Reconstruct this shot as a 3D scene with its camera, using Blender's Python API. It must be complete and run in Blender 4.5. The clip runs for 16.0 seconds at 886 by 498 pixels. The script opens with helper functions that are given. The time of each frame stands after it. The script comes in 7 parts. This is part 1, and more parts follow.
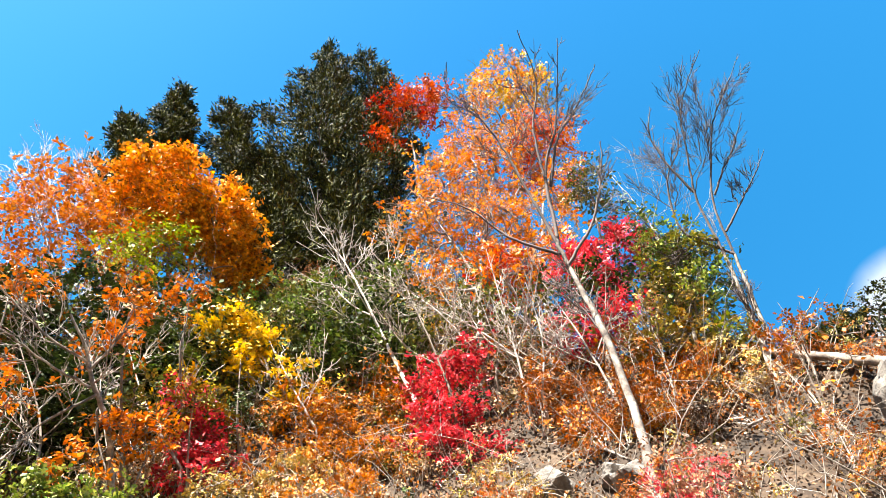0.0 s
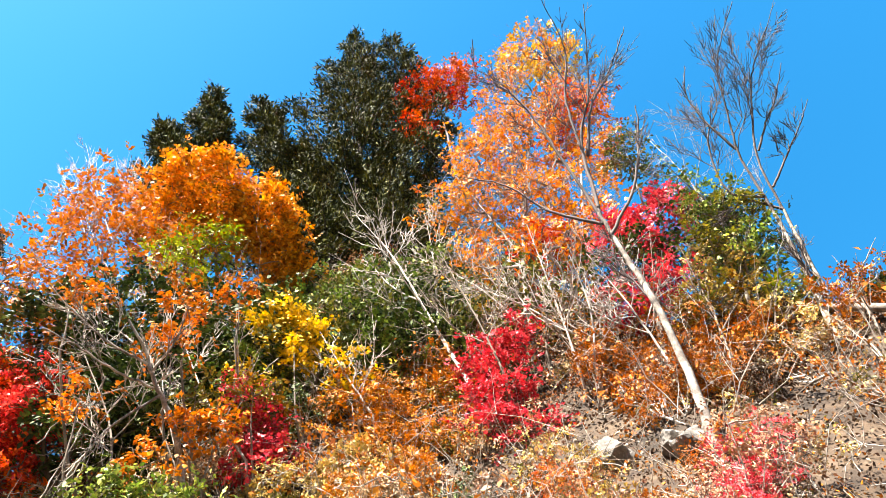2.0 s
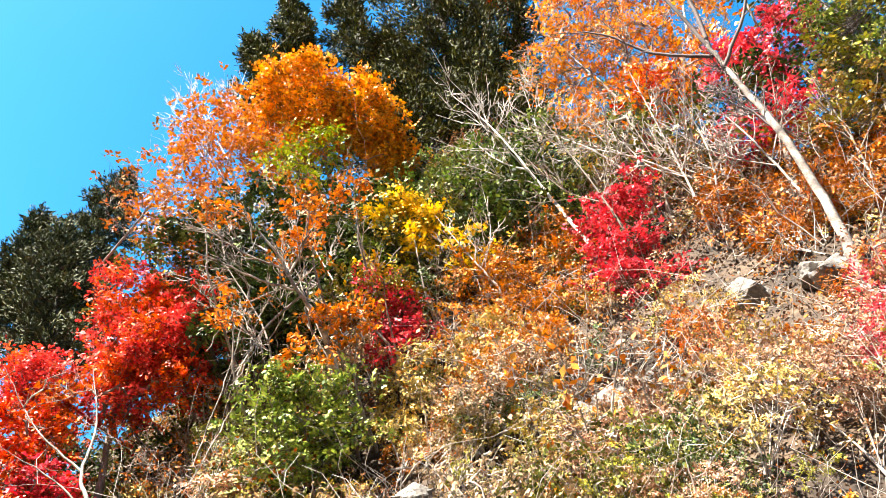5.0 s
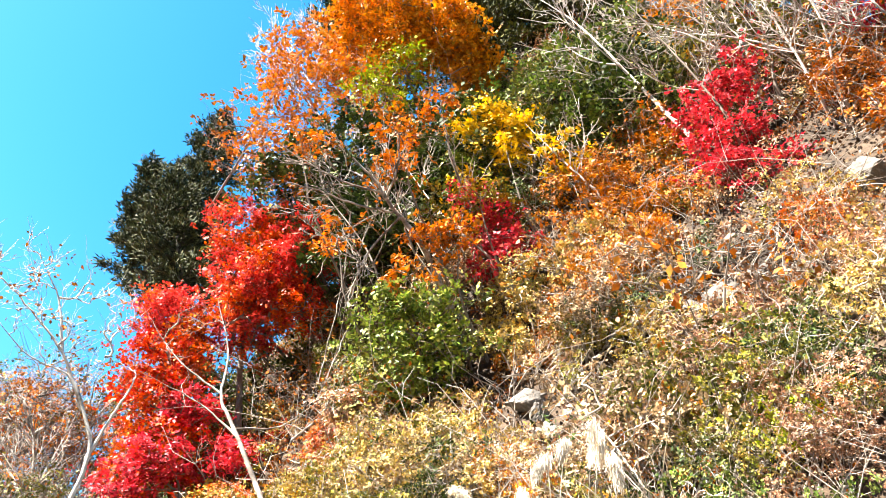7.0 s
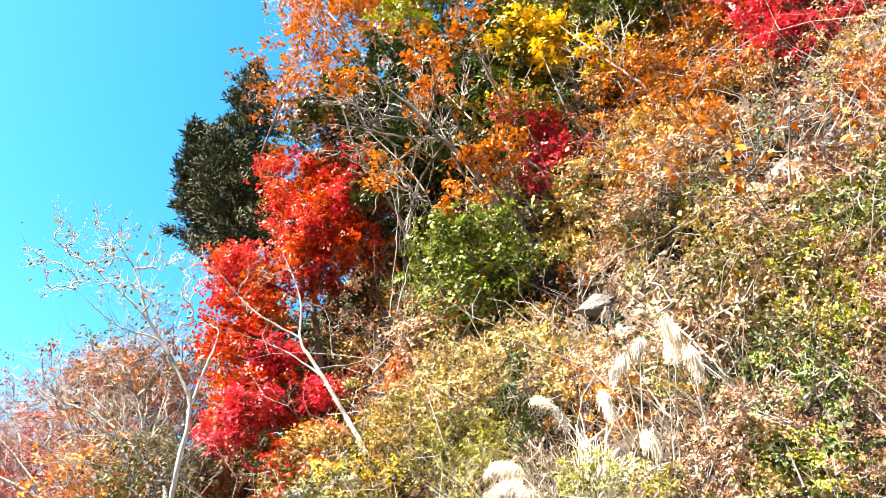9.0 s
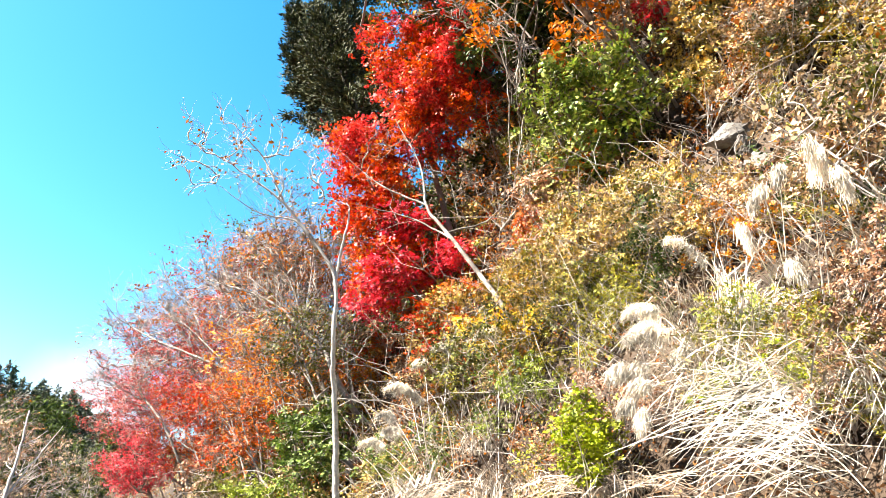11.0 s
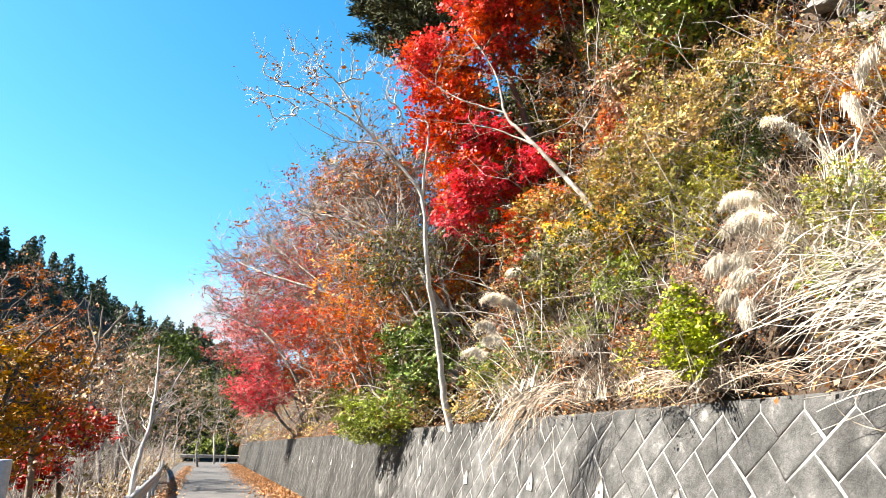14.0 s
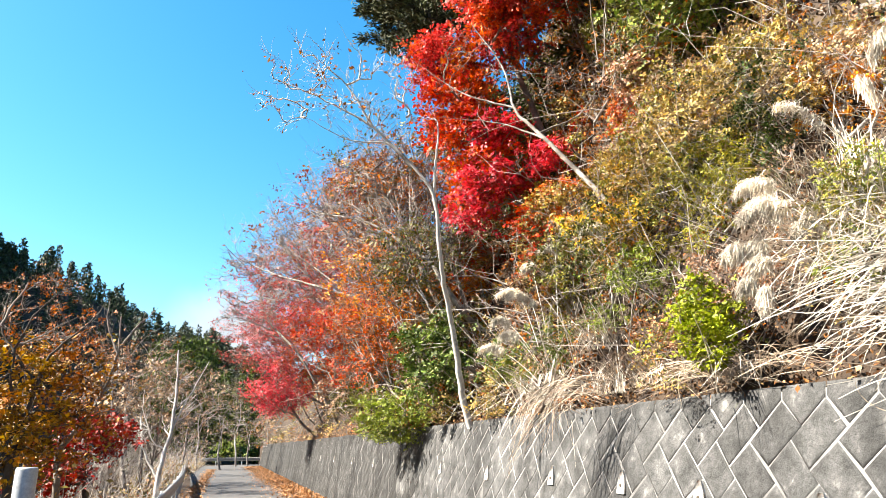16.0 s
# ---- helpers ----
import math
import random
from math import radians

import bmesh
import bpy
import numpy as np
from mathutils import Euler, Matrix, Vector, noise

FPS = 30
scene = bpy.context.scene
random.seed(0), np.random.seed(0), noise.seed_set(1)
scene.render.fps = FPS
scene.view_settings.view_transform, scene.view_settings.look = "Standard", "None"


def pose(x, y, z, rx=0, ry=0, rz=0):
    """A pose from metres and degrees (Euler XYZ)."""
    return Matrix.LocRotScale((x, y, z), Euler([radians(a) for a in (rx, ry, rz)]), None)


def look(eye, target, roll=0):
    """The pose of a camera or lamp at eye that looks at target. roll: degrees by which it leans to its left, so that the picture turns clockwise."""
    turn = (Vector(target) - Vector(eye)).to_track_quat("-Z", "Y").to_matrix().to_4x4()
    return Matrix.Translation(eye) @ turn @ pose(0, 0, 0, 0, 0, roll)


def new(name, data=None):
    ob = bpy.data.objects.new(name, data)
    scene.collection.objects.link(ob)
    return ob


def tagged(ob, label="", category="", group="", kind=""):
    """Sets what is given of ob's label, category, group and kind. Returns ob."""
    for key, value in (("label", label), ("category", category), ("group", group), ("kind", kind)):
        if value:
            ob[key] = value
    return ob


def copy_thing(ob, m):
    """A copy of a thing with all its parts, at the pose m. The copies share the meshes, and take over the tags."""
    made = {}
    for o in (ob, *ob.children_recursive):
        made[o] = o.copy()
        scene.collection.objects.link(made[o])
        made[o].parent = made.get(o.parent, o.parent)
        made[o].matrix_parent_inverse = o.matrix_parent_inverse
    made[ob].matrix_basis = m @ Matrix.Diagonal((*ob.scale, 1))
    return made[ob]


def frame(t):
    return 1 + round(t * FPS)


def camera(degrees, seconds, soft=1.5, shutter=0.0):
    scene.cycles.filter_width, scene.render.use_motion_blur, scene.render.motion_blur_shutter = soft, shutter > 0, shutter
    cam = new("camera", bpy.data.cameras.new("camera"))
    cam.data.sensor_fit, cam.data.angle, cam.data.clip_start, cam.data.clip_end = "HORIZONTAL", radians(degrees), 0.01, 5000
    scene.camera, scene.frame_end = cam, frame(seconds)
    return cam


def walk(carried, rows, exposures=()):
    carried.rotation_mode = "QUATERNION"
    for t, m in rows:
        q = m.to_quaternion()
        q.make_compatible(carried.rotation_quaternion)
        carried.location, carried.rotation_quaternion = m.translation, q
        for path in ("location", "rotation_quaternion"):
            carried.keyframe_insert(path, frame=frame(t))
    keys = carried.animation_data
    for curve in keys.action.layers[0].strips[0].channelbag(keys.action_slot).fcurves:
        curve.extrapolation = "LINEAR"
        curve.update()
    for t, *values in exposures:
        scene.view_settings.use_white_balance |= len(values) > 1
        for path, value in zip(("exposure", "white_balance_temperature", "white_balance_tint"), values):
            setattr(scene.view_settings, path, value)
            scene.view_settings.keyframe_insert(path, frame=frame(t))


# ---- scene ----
EYE = 1.6
cam = camera(65.65, 16.0, soft=0.5)
walk(cam, [
    (0.0, pose(0, 0, EYE, 155.95, -1.23, -75.42)),
    (0.5, pose(0, 0, EYE, 155.79, -1.41, -75.64)),
    (1.0, pose(0, 0, EYE, 155.53, -1.36, -74.68)),
    (1.5, pose(0, 0, EYE, 155.05, -1.69, -72.81)),
    (2.0, pose(0, 0, EYE, 154.16, -2.46, -69.88)),
    (2.5, pose(0, 0, EYE, 152.05, -3.03, -67.05)),
    (3.0, pose(0, 0, EYE, 149.92, -3.44, -64.68)),
    (3.5, pose(0, 0, EYE, 148.06, -3.83, -62.16)),
    (3.7, pose(0, 0, EYE, 147.27, -4.14, -61.40)),
    (5.8, pose(0, 0, EYE, 139.55, -6.40, -54.25)),
    (6.0, pose(0, 0, EYE, 138.74, -7.03, -53.10)),
    (6.5, pose(0, 0, EYE, 136.71, -7.70, -50.90)),
    (7.0, pose(0, 0, EYE, 134.51, -8.22, -48.27)),
    (7.5, pose(0, 0, EYE, 132.65, -7.88, -46.80)),
    (8.0, pose(0, 0, EYE, 131.12, -7.41, -44.16)),
    (8.5, pose(0, 0, EYE, 129.52, -5.91, -41.28)),
    (9.0, pose(0, 0, EYE, 127.05, -4.96, -39.37)),
    (9.5, pose(0, 0, EYE, 123.48, -4.94, -36.86)),
    (10.0, pose(0, 0, EYE, 119.72, -4.90, -32.98)),
    (10.2, pose(0, 0, EYE, 118.41, -4.71, -31.57)),
    (12.3, pose(0, 0, EYE, 109.78, -4.05, -22.66)),
    (12.5, pose(0, 0, EYE, 109.20, -3.98, -22.07)),
    (13.0, pose(0, 0, EYE, 107.87, -3.43, -20.70)),
    (13.5, pose(0, 0, EYE, 106.80, -2.49, -19.37)),
    (14.0, pose(0, 0, EYE, 106.50, -1.44, -18.49)),
    (14.5, pose(0, 0, EYE, 106.46, -1.09, -17.98)),
    (15.0, pose(0, 0, EYE, 106.51, -0.90, -17.62)),
    (15.5, pose(0, 0, EYE, 106.43, -0.57, -17.22)),
    (16.0, pose(0, 0, EYE, 106.26, 0.00, -16.90)),
], exposures=[(0.0, 2.8), (3.5, 2.98), (6.0, 3.0), (9.5, 2.98), (12.5, 2.46), (16.0, 2.32)])

# ---- light ----
SUN_EL, SUN_AZ = 44.0, 287.0   # degrees; azimuth clockwise from +y
world = bpy.data.worlds.new("world")
scene.world = world
world.use_nodes = True
wn = world.node_tree.nodes
sky = wn.new("ShaderNodeTexSky")
sky.sky_type = "NISHITA"
sky.sun_disc = False
sky.sun_elevation, sky.sun_rotation = radians(SUN_EL), radians(SUN_AZ)
sky.air_density, sky.dust_density, sky.ozone_density = 1.0, 0.4, 1.6
tint = wn.new("ShaderNodeHueSaturation")
tint.inputs["Hue"].default_value, tint.inputs["Saturation"].default_value = 0.486, 1.4
tint.inputs["Value"].default_value = 0.93
world.node_tree.links.new(sky.outputs[0], tint.inputs["Color"])
cloud_col = tint.outputs[0]
tc = wn.new("ShaderNodeTexCoord")
puff = wn.new("ShaderNodeTexNoise")
puff.inputs["Scale"].default_value, puff.inputs["Detail"].default_value = 9.0, 7.0
world.node_tree.links.new(tc.outputs["Generated"], puff.inputs["Vector"])
for way, near, far in (((0.526, -0.441, 0.728), 0.9967, 0.9998), ((-0.013, 0.987, 0.158), 0.9955, 1.0)):
    # two small white clouds low over the skyline
    dot = wn.new("ShaderNodeVectorMath")
    dot.operation = "DOT_PRODUCT"
    dot.inputs[1].default_value = way
    world.node_tree.links.new(tc.outputs["Generated"], dot.inputs[0])
    mask = wn.new("ShaderNodeMapRange")
    mask.inputs[1].default_value, mask.inputs[2].default_value = near, far
    world.node_tree.links.new(dot.outputs["Value"], mask.inputs[0])
    edge = wn.new("ShaderNodeMath")
    edge.operation = "MULTIPLY_ADD"
    edge.inputs[1].default_value, edge.inputs[2].default_value = 2.4, -1.2
    world.node_tree.links.new(puff.outputs[0], edge.inputs[0])
    both = wn.new("ShaderNodeMath")
    both.operation = "MULTIPLY_ADD"
    both.inputs[1].default_value = 1.1
    both.use_clamp = True
    world.node_tree.links.new(mask.outputs[0], both.inputs[0])
    world.node_tree.links.new(edge.outputs[0], both.inputs[2])
    gate = wn.new("ShaderNodeMath")
    gate.operation = "MULTIPLY"
    world.node_tree.links.new(both.outputs[0], gate.inputs[0])
    world.node_tree.links.new(mask.outputs[0], gate.inputs[1])
    mixc = wn.new("ShaderNodeMix")
    mixc.data_type = "RGBA"
    mixc.inputs[7].default_value = (2.9, 3.05, 3.2, 1)
    world.node_tree.links.new(gate.outputs[0], mixc.inputs[0])
    world.node_tree.links.new(cloud_col, mixc.inputs[6])
    cloud_col = mixc.outputs[2]
world.node_tree.links.new(cloud_col, wn["Background"].inputs[0])
wn["Background"].inputs[1].default_value = 0.064
a, e = radians(SUN_AZ), radians(SUN_EL)
sun = new("sun", bpy.data.lights.new("sun", "SUN"))
sun.data.energy, sun.data.angle, sun.data.color = 5.0, radians(0.53), (1.0, 0.91, 0.78)
sun.matrix_world = look((math.sin(a) * math.cos(e), math.cos(a) * math.cos(e), math.sin(e)), (0, 0, 0))

# ---- materials ----
rng = np.random.default_rng(7)


def ramp_node(nt, stops):
    n = nt.nodes.new("ShaderNodeValToRGB")
    while len(n.color_ramp.elements) < len(stops):
        n.color_ramp.elements.new(0.5)
    for el, (p, c) in zip(n.color_ramp.elements, stops):
        el.position, el.color = p, (*c, 1)
    return n


def tex_noise(nt, scale, detail=4.0, rough=0.6):
    g = nt.nodes.new("ShaderNodeNewGeometry")
    n = nt.nodes.new("ShaderNodeTexNoise")
    n.inputs["Scale"].default_value, n.inputs["Detail"].default_value, n.inputs["Roughness"].default_value = scale, detail, rough
    nt.links.new(g.outputs["Position"], n.inputs["Vector"])
    return n


def base_mat(name, rough=0.8):
    m = bpy.data.materials.new(name)
    m.use_nodes = True
    b = m.node_tree.nodes["Principled BSDF"]
    b.inputs["Roughness"].default_value = rough
    b.inputs["Specular IOR Level"].default_value = 0.3
    return m, m.node_tree, b


def leaf_mat(name, cols, trans=0.35, patch=None, rough=0.55, patch_scale=0.5, lo=0.3, hi=1.3, sat=1.12):
    """Leaves: each leaf its own tone from cols; patch: further tones that take over in drifts."""
    m, nt, b = base_mat(name, rough)
    g = nt.nodes.new("ShaderNodeNewGeometry")
    stops = [(i / max(1, len(cols) - 1), c) for i, c in enumerate(cols)]
    r = ramp_node(nt, stops)
    nt.links.new(g.outputs["Random Per Island"], r.inputs[0])
    col = r.outputs[0]
    if patch:
        r2 = ramp_node(nt, [(i / max(1, len(patch) - 1), c) for i, c in enumerate(patch)])
        nt.links.new(g.outputs["Random Per Island"], r2.inputs[0])
        n = tex_noise(nt, patch_scale, 3.0)
        s = ramp_node(nt, [(0.46, (0, 0, 0)), (0.56, (1, 1, 1))])
        nt.links.new(n.outputs[0], s.inputs[0])
        mx = nt.nodes.new("ShaderNodeMix")
        mx.data_type = "RGBA"
        nt.links.new(s.outputs[0], mx.inputs[0])
        nt.links.new(col, mx.inputs[6])
        nt.links.new(r2.outputs[0], mx.inputs[7])
        col = mx.outputs[2]
    spin = nt.nodes.new("ShaderNodeMath")
    spin.operation = "MULTIPLY"
    spin.inputs[1].default_value = 37.7
    nt.links.new(g.outputs["Random Per Island"], spin.inputs[0])
    fr = nt.nodes.new("ShaderNodeMath")
    fr.operation = "FRACT"
    nt.links.new(spin.outputs[0], fr.inputs[0])
    mr = nt.nodes.new("ShaderNodeMapRange")
    mid = (lo + hi) / 2
    mr.inputs[3].default_value, mr.inputs[4].default_value = (mid + (lo - mid) * 0.7) * 0.86, (mid + (hi - mid) * 0.7) * 0.86
    nt.links.new(fr.outputs[0], mr.inputs[0])
    hv = nt.nodes.new("ShaderNodeHueSaturation")
    hv.inputs["Saturation"].default_value = sat
    # whole sprays differ in tone as well as single leaves
    sn = tex_noise(nt, 2.3, 2.0)
    sm = nt.nodes.new("ShaderNodeMapRange")
    sm.inputs[1].default_value, sm.inputs[2].default_value = 0.36, 0.62
    sm.inputs[3].default_value, sm.inputs[4].default_value = 0.6, 1.25
    nt.links.new(sn.outputs[0], sm.inputs[0])
    fn = tex_noise(nt, 7.5, 2.0)
    fm = nt.nodes.new("ShaderNodeMapRange")
    fm.inputs[1].default_value, fm.inputs[2].default_value = 0.36, 0.64
    fm.inputs[3].default_value, fm.inputs[4].default_value = 0.62, 1.3
    nt.links.new(fn.outputs[0], fm.inputs[0])
    mf = nt.nodes.new("ShaderNodeMath")
    mf.operation = "MULTIPLY"
    nt.links.new(sm.outputs[0], mf.inputs[0])
    nt.links.new(fm.outputs[0], mf.inputs[1])
    mu = nt.nodes.new("ShaderNodeMath")
    mu.operation = "MULTIPLY"
    nt.links.new(mr.outputs[0], mu.inputs[0])
    nt.links.new(mf.outputs[0], mu.inputs[1])
    nt.links.new(mu.outputs[0], hv.inputs["Value"])
    nt.links.new(col, hv.inputs["Color"])
    col = hv.outputs[0]
    nt.links.new(col, b.inputs["Base Color"])
    t = nt.nodes.new("ShaderNodeBsdfTranslucent")
    nt.links.new(col, t.inputs["Color"])
    ms = nt.nodes.new("ShaderNodeMixShader")
    ms.inputs[0].default_value = trans * 0.34
    nt.links.new(b.outputs[0], ms.inputs[1])
    nt.links.new(t.outputs[0], ms.inputs[2])
    nt.links.new(ms.outputs[0], nt.nodes["Material Output"].inputs[0])
    return m


def surf_mat(name, stops, scale, rough=0.85, bump=0.4, bscale=30.0, detail=6.0, vary=None, stain=None):
    """A rough surface: broad stains from stops, fine grain in the bump."""
    m, nt, b = base_mat(name, rough)
    n = tex_noise(nt, scale, detail, 0.65)
    r = ramp_node(nt, stops)
    nt.links.new(n.outputs[0], r.inputs[0])
    col = r.outputs[0]
    fine = tex_noise(nt, bscale, 5.0, 0.7)
    hv = nt.nodes.new("ShaderNodeHueSaturation")
    mp = nt.nodes.new("ShaderNodeMapRange")
    mp.inputs[1].default_value, mp.inputs[2].default_value = 0.25, 0.75
    mp.inputs[3].default_value, mp.inputs[4].default_value = 0.45, 0.85
    nt.links.new(fine.outputs[0], mp.inputs[0])
    val = mp.outputs[0]
    if vary:
        oi = nt.nodes.new("ShaderNodeObjectInfo")
        mq = nt.nodes.new("ShaderNodeMapRange")
        mq.inputs[3].default_value, mq.inputs[4].default_value = 1 - vary, 1 + vary
        nt.links.new(oi.outputs["Random"], mq.inputs[0])
        mul = nt.nodes.new("ShaderNodeMath")
        mul.operation = "MULTIPLY"
        nt.links.new(val, mul.inputs[0])
        nt.links.new(mq.outputs[0], mul.inputs[1])
        val = mul.outputs[0]
    if stain:
        # dark water streaks that run down the face
        g2 = nt.nodes.new("ShaderNodeNewGeometry")
        mpp = nt.nodes.new("ShaderNodeMapping")
        mpp.inputs["Scale"].default_value = (1.0, 1.0, 0.18)
        nt.links.new(g2.outputs["Position"], mpp.inputs["Vector"])
        sn = nt.nodes.new("ShaderNodeTexNoise")
        sn.inputs["Scale"].default_value, sn.inputs["Detail"].default_value = stain, 5.0
        nt.links.new(mpp.outputs[0], sn.inputs["Vector"])
        sr = nt.nodes.new("ShaderNodeMapRange")
        sr.inputs[1].default_value, sr.inputs[2].default_value = 0.38, 0.62
        sr.inputs[3].default_value, sr.inputs[4].default_value = 0.42, 1.15
        nt.links.new(sn.outputs[0], sr.inputs[0])
        mul2 = nt.nodes.new("ShaderNodeMath")
        mul2.operation = "MULTIPLY"
        nt.links.new(val, mul2.inputs[0])
        nt.links.new(sr.outputs[0], mul2.inputs[1])
        val = mul2.outputs[0]
    nt.links.new(val, hv.inputs["Value"])
    nt.links.new(col, hv.inputs["Color"])
    nt.links.new(hv.outputs[0], b.inputs["Base Color"])
    bp = nt.nodes.new("ShaderNodeBump")
    bp.inputs["Strength"].default_value, bp.inputs["Distance"].default_value = bump, 0.02
    nt.links.new(fine.outputs[0], bp.inputs["Height"])
    nt.links.new(bp.outputs[0], b.inputs["Normal"])
    return m


RED = leaf_mat("maple_red", [(0.52, 0.02, 0.022), (0.80, 0.065, 0.05), (0.82, 0.12, 0.09), (0.70, 0.035, 0.06)], 0.55,
               [(0.74, 0.08, 0.012), (0.84, 0.20, 0.015), (0.80, 0.11, 0.02)], patch_scale=0.9, lo=0.4, hi=1.45, sat=1.02)
CRIMSON = leaf_mat("maple_crimson", [(0.48, 0.02, 0.03), (0.76, 0.06, 0.075), (0.68, 0.04, 0.09), (0.84, 0.15, 0.14)], 0.45, lo=0.55, hi=1.5, sat=1.02)
REDORANGE = leaf_mat("maple_red_orange", [(0.55, 0.02, 0.02), (0.72, 0.06, 0.02), (0.75, 0.16, 0.02)], 0.4,
                     [(0.62, 0.12, 0.015), (0.78, 0.24, 0.02), (0.70, 0.08, 0.02)], patch_scale=0.45, lo=0.45, hi=1.4)
ORANGE = leaf_mat("oak_orange", [(0.70, 0.22, 0.02), (0.88, 0.38, 0.03), (0.82, 0.30, 0.03), (0.90, 0.52, 0.10)], 0.45, lo=0.45, hi=1.45, sat=1.05)
OAKRUST = leaf_mat("oak_rust", [(0.52, 0.15, 0.03), (0.74, 0.27, 0.045), (0.62, 0.18, 0.045), (0.80, 0.42, 0.13)], 0.4, lo=0.4, hi=1.45)
RUST = leaf_mat("rust_leaves", [(0.36, 0.12, 0.03), (0.58, 0.22, 0.05), (0.50, 0.14, 0.05), (0.66, 0.34, 0.10)], 0.35)
PALEORANGE = leaf_mat("pale_orange_leaves", [(0.78, 0.30, 0.04), (0.88, 0.42, 0.07), (0.80, 0.24, 0.05), (0.88, 0.56, 0.16)], 0.45,
                      [(0.74, 0.15, 0.05), (0.84, 0.30, 0.07), (0.88, 0.46, 0.12)], patch_scale=0.5, lo=0.45, hi=1.45, sat=1.12)
PINKLEAF = leaf_mat("dusky_pink_leaves", [(0.42, 0.06, 0.06), (0.60, 0.14, 0.12), (0.62, 0.22, 0.16), (0.50, 0.05, 0.08)], 0.35)
YELLOW = leaf_mat("yellow_leaves", [(0.76, 0.44, 0.03), (0.86, 0.62, 0.08), (0.80, 0.55, 0.14)], 0.45, lo=0.5, hi=1.45)
TANFINE = leaf_mat("faded_tan_leaves", [(0.34, 0.22, 0.13), (0.46, 0.32, 0.20), (0.52, 0.34, 0.20)], 0.3)
FRESH = leaf_mat("fresh_green_leaves", [(0.16, 0.22, 0.03), (0.26, 0.32, 0.05), (0.36, 0.40, 0.08)], 0.35)
LIME = leaf_mat("yellow_green_leaves", [(0.24, 0.33, 0.03), (0.40, 0.46, 0.05), (0.52, 0.53, 0.09)], 0.4)
GREEN = leaf_mat("green_leaves", [(0.05, 0.09, 0.02), (0.10, 0.16, 0.03), (0.16, 0.22, 0.05), (0.30, 0.33, 0.10)], 0.25, rough=0.62, lo=0.2, hi=1.8)
OLIVE = leaf_mat("olive_leaves", [(0.05, 0.06, 0.015), (0.13, 0.14, 0.03), (0.30, 0.28, 0.07)], 0.3, lo=0.2, hi=1.6)
BRIGHTGREEN = leaf_mat("broad_green_leaves", [(0.07, 0.12, 0.025), (0.17, 0.25, 0.05), (0.30, 0.36, 0.08), (0.50, 0.50, 0.16)], 0.4, lo=0.4, hi=1.6)
# green dark enough to stand in for shade behind and between the growth
SHADEGREEN = leaf_mat("shade_green_leaves", [(0.015, 0.03, 0.010), (0.035, 0.06, 0.015), (0.07, 0.11, 0.025), (0.13, 0.17, 0.05)], 0.12, rough=0.65, lo=0.3, hi=1.6)
DARK = leaf_mat("conifer_needles", [(0.02, 0.03, 0.01), (0.05, 0.06, 0.016), (0.15, 0.155, 0.035)], 0.12, rough=0.8)
# needles lightened, the far ridge's haze put into their colour
FARNEEDLE = leaf_mat("hazy_far_needles", [(0.03, 0.042, 0.024), (0.06, 0.08, 0.032), (0.11, 0.13, 0.05)], 0.1)
GROVE = leaf_mat("grove_needles", [(0.04, 0.065, 0.016), (0.10, 0.15, 0.03), (0.19, 0.25, 0.05)], 0.2, rough=0.8)
BLUENEEDLE = leaf_mat("grey_green_needles", [(0.02, 0.028, 0.014), (0.06, 0.075, 0.03), (0.14, 0.15, 0.07)], 0.12, rough=0.8)
UNDER = leaf_mat("undergrowth_leaves", [(0.26, 0.13, 0.055), (0.44, 0.27, 0.11), (0.64, 0.48, 0.27), (0.48, 0.18, 0.08)], 0.3,
                 [(0.16, 0.15, 0.035), (0.38, 0.32, 0.07), (0.54, 0.40, 0.16), (0.50, 0.20, 0.08)], patch_scale=0.6, lo=0.15, hi=1.5, sat=0.95)
STRAW = leaf_mat("dry_grass", [(0.42, 0.34, 0.24), (0.68, 0.62, 0.52), (0.80, 0.78, 0.72), (0.54, 0.44, 0.32)], 0.2, lo=0.4, hi=1.5, sat=1.0)
DRYSTRAW = leaf_mat("weathered_straw", [(0.20, 0.14, 0.10), (0.40, 0.32, 0.24), (0.56, 0.48, 0.38), (0.30, 0.20, 0.14)], 0.2, lo=0.4, hi=1.4)
PLUME = leaf_mat("pampas_plume", [(0.56, 0.48, 0.38), (0.72, 0.65, 0.54), (0.84, 0.80, 0.71)], 0.35, lo=0.85, hi=1.4, sat=1.0)
GREENGRASS = leaf_mat("green_grass", [(0.10, 0.16, 0.03), (0.22, 0.28, 0.06), (0.34, 0.36, 0.10)], 0.3)
TAN = leaf_mat("tan_leaves", [(0.32, 0.19, 0.09), (0.50, 0.35, 0.18), (0.66, 0.50, 0.30), (0.46, 0.24, 0.11)], 0.3, lo=0.15, hi=1.45, sat=0.98)
PINKTAN = leaf_mat("pink_tan_leaves", [(0.26, 0.12, 0.06), (0.44, 0.23, 0.12), (0.62, 0.42, 0.27), (0.40, 0.12, 0.065)], 0.3, lo=0.15, hi=1.5, sat=1.02)
GOLDTAN = leaf_mat("gold_tan_leaves", [(0.48, 0.30, 0.07), (0.64, 0.46, 0.15), (0.70, 0.54, 0.26), (0.34, 0.30, 0.08)], 0.35, lo=0.15, hi=1.5)
YELLOWGREEN = leaf_mat("yellowing_green_leaves", [(0.15, 0.18, 0.03), (0.32, 0.34, 0.05), (0.54, 0.48, 0.09), (0.34, 0.23, 0.06)], 0.35, lo=0.2, hi=1.4)
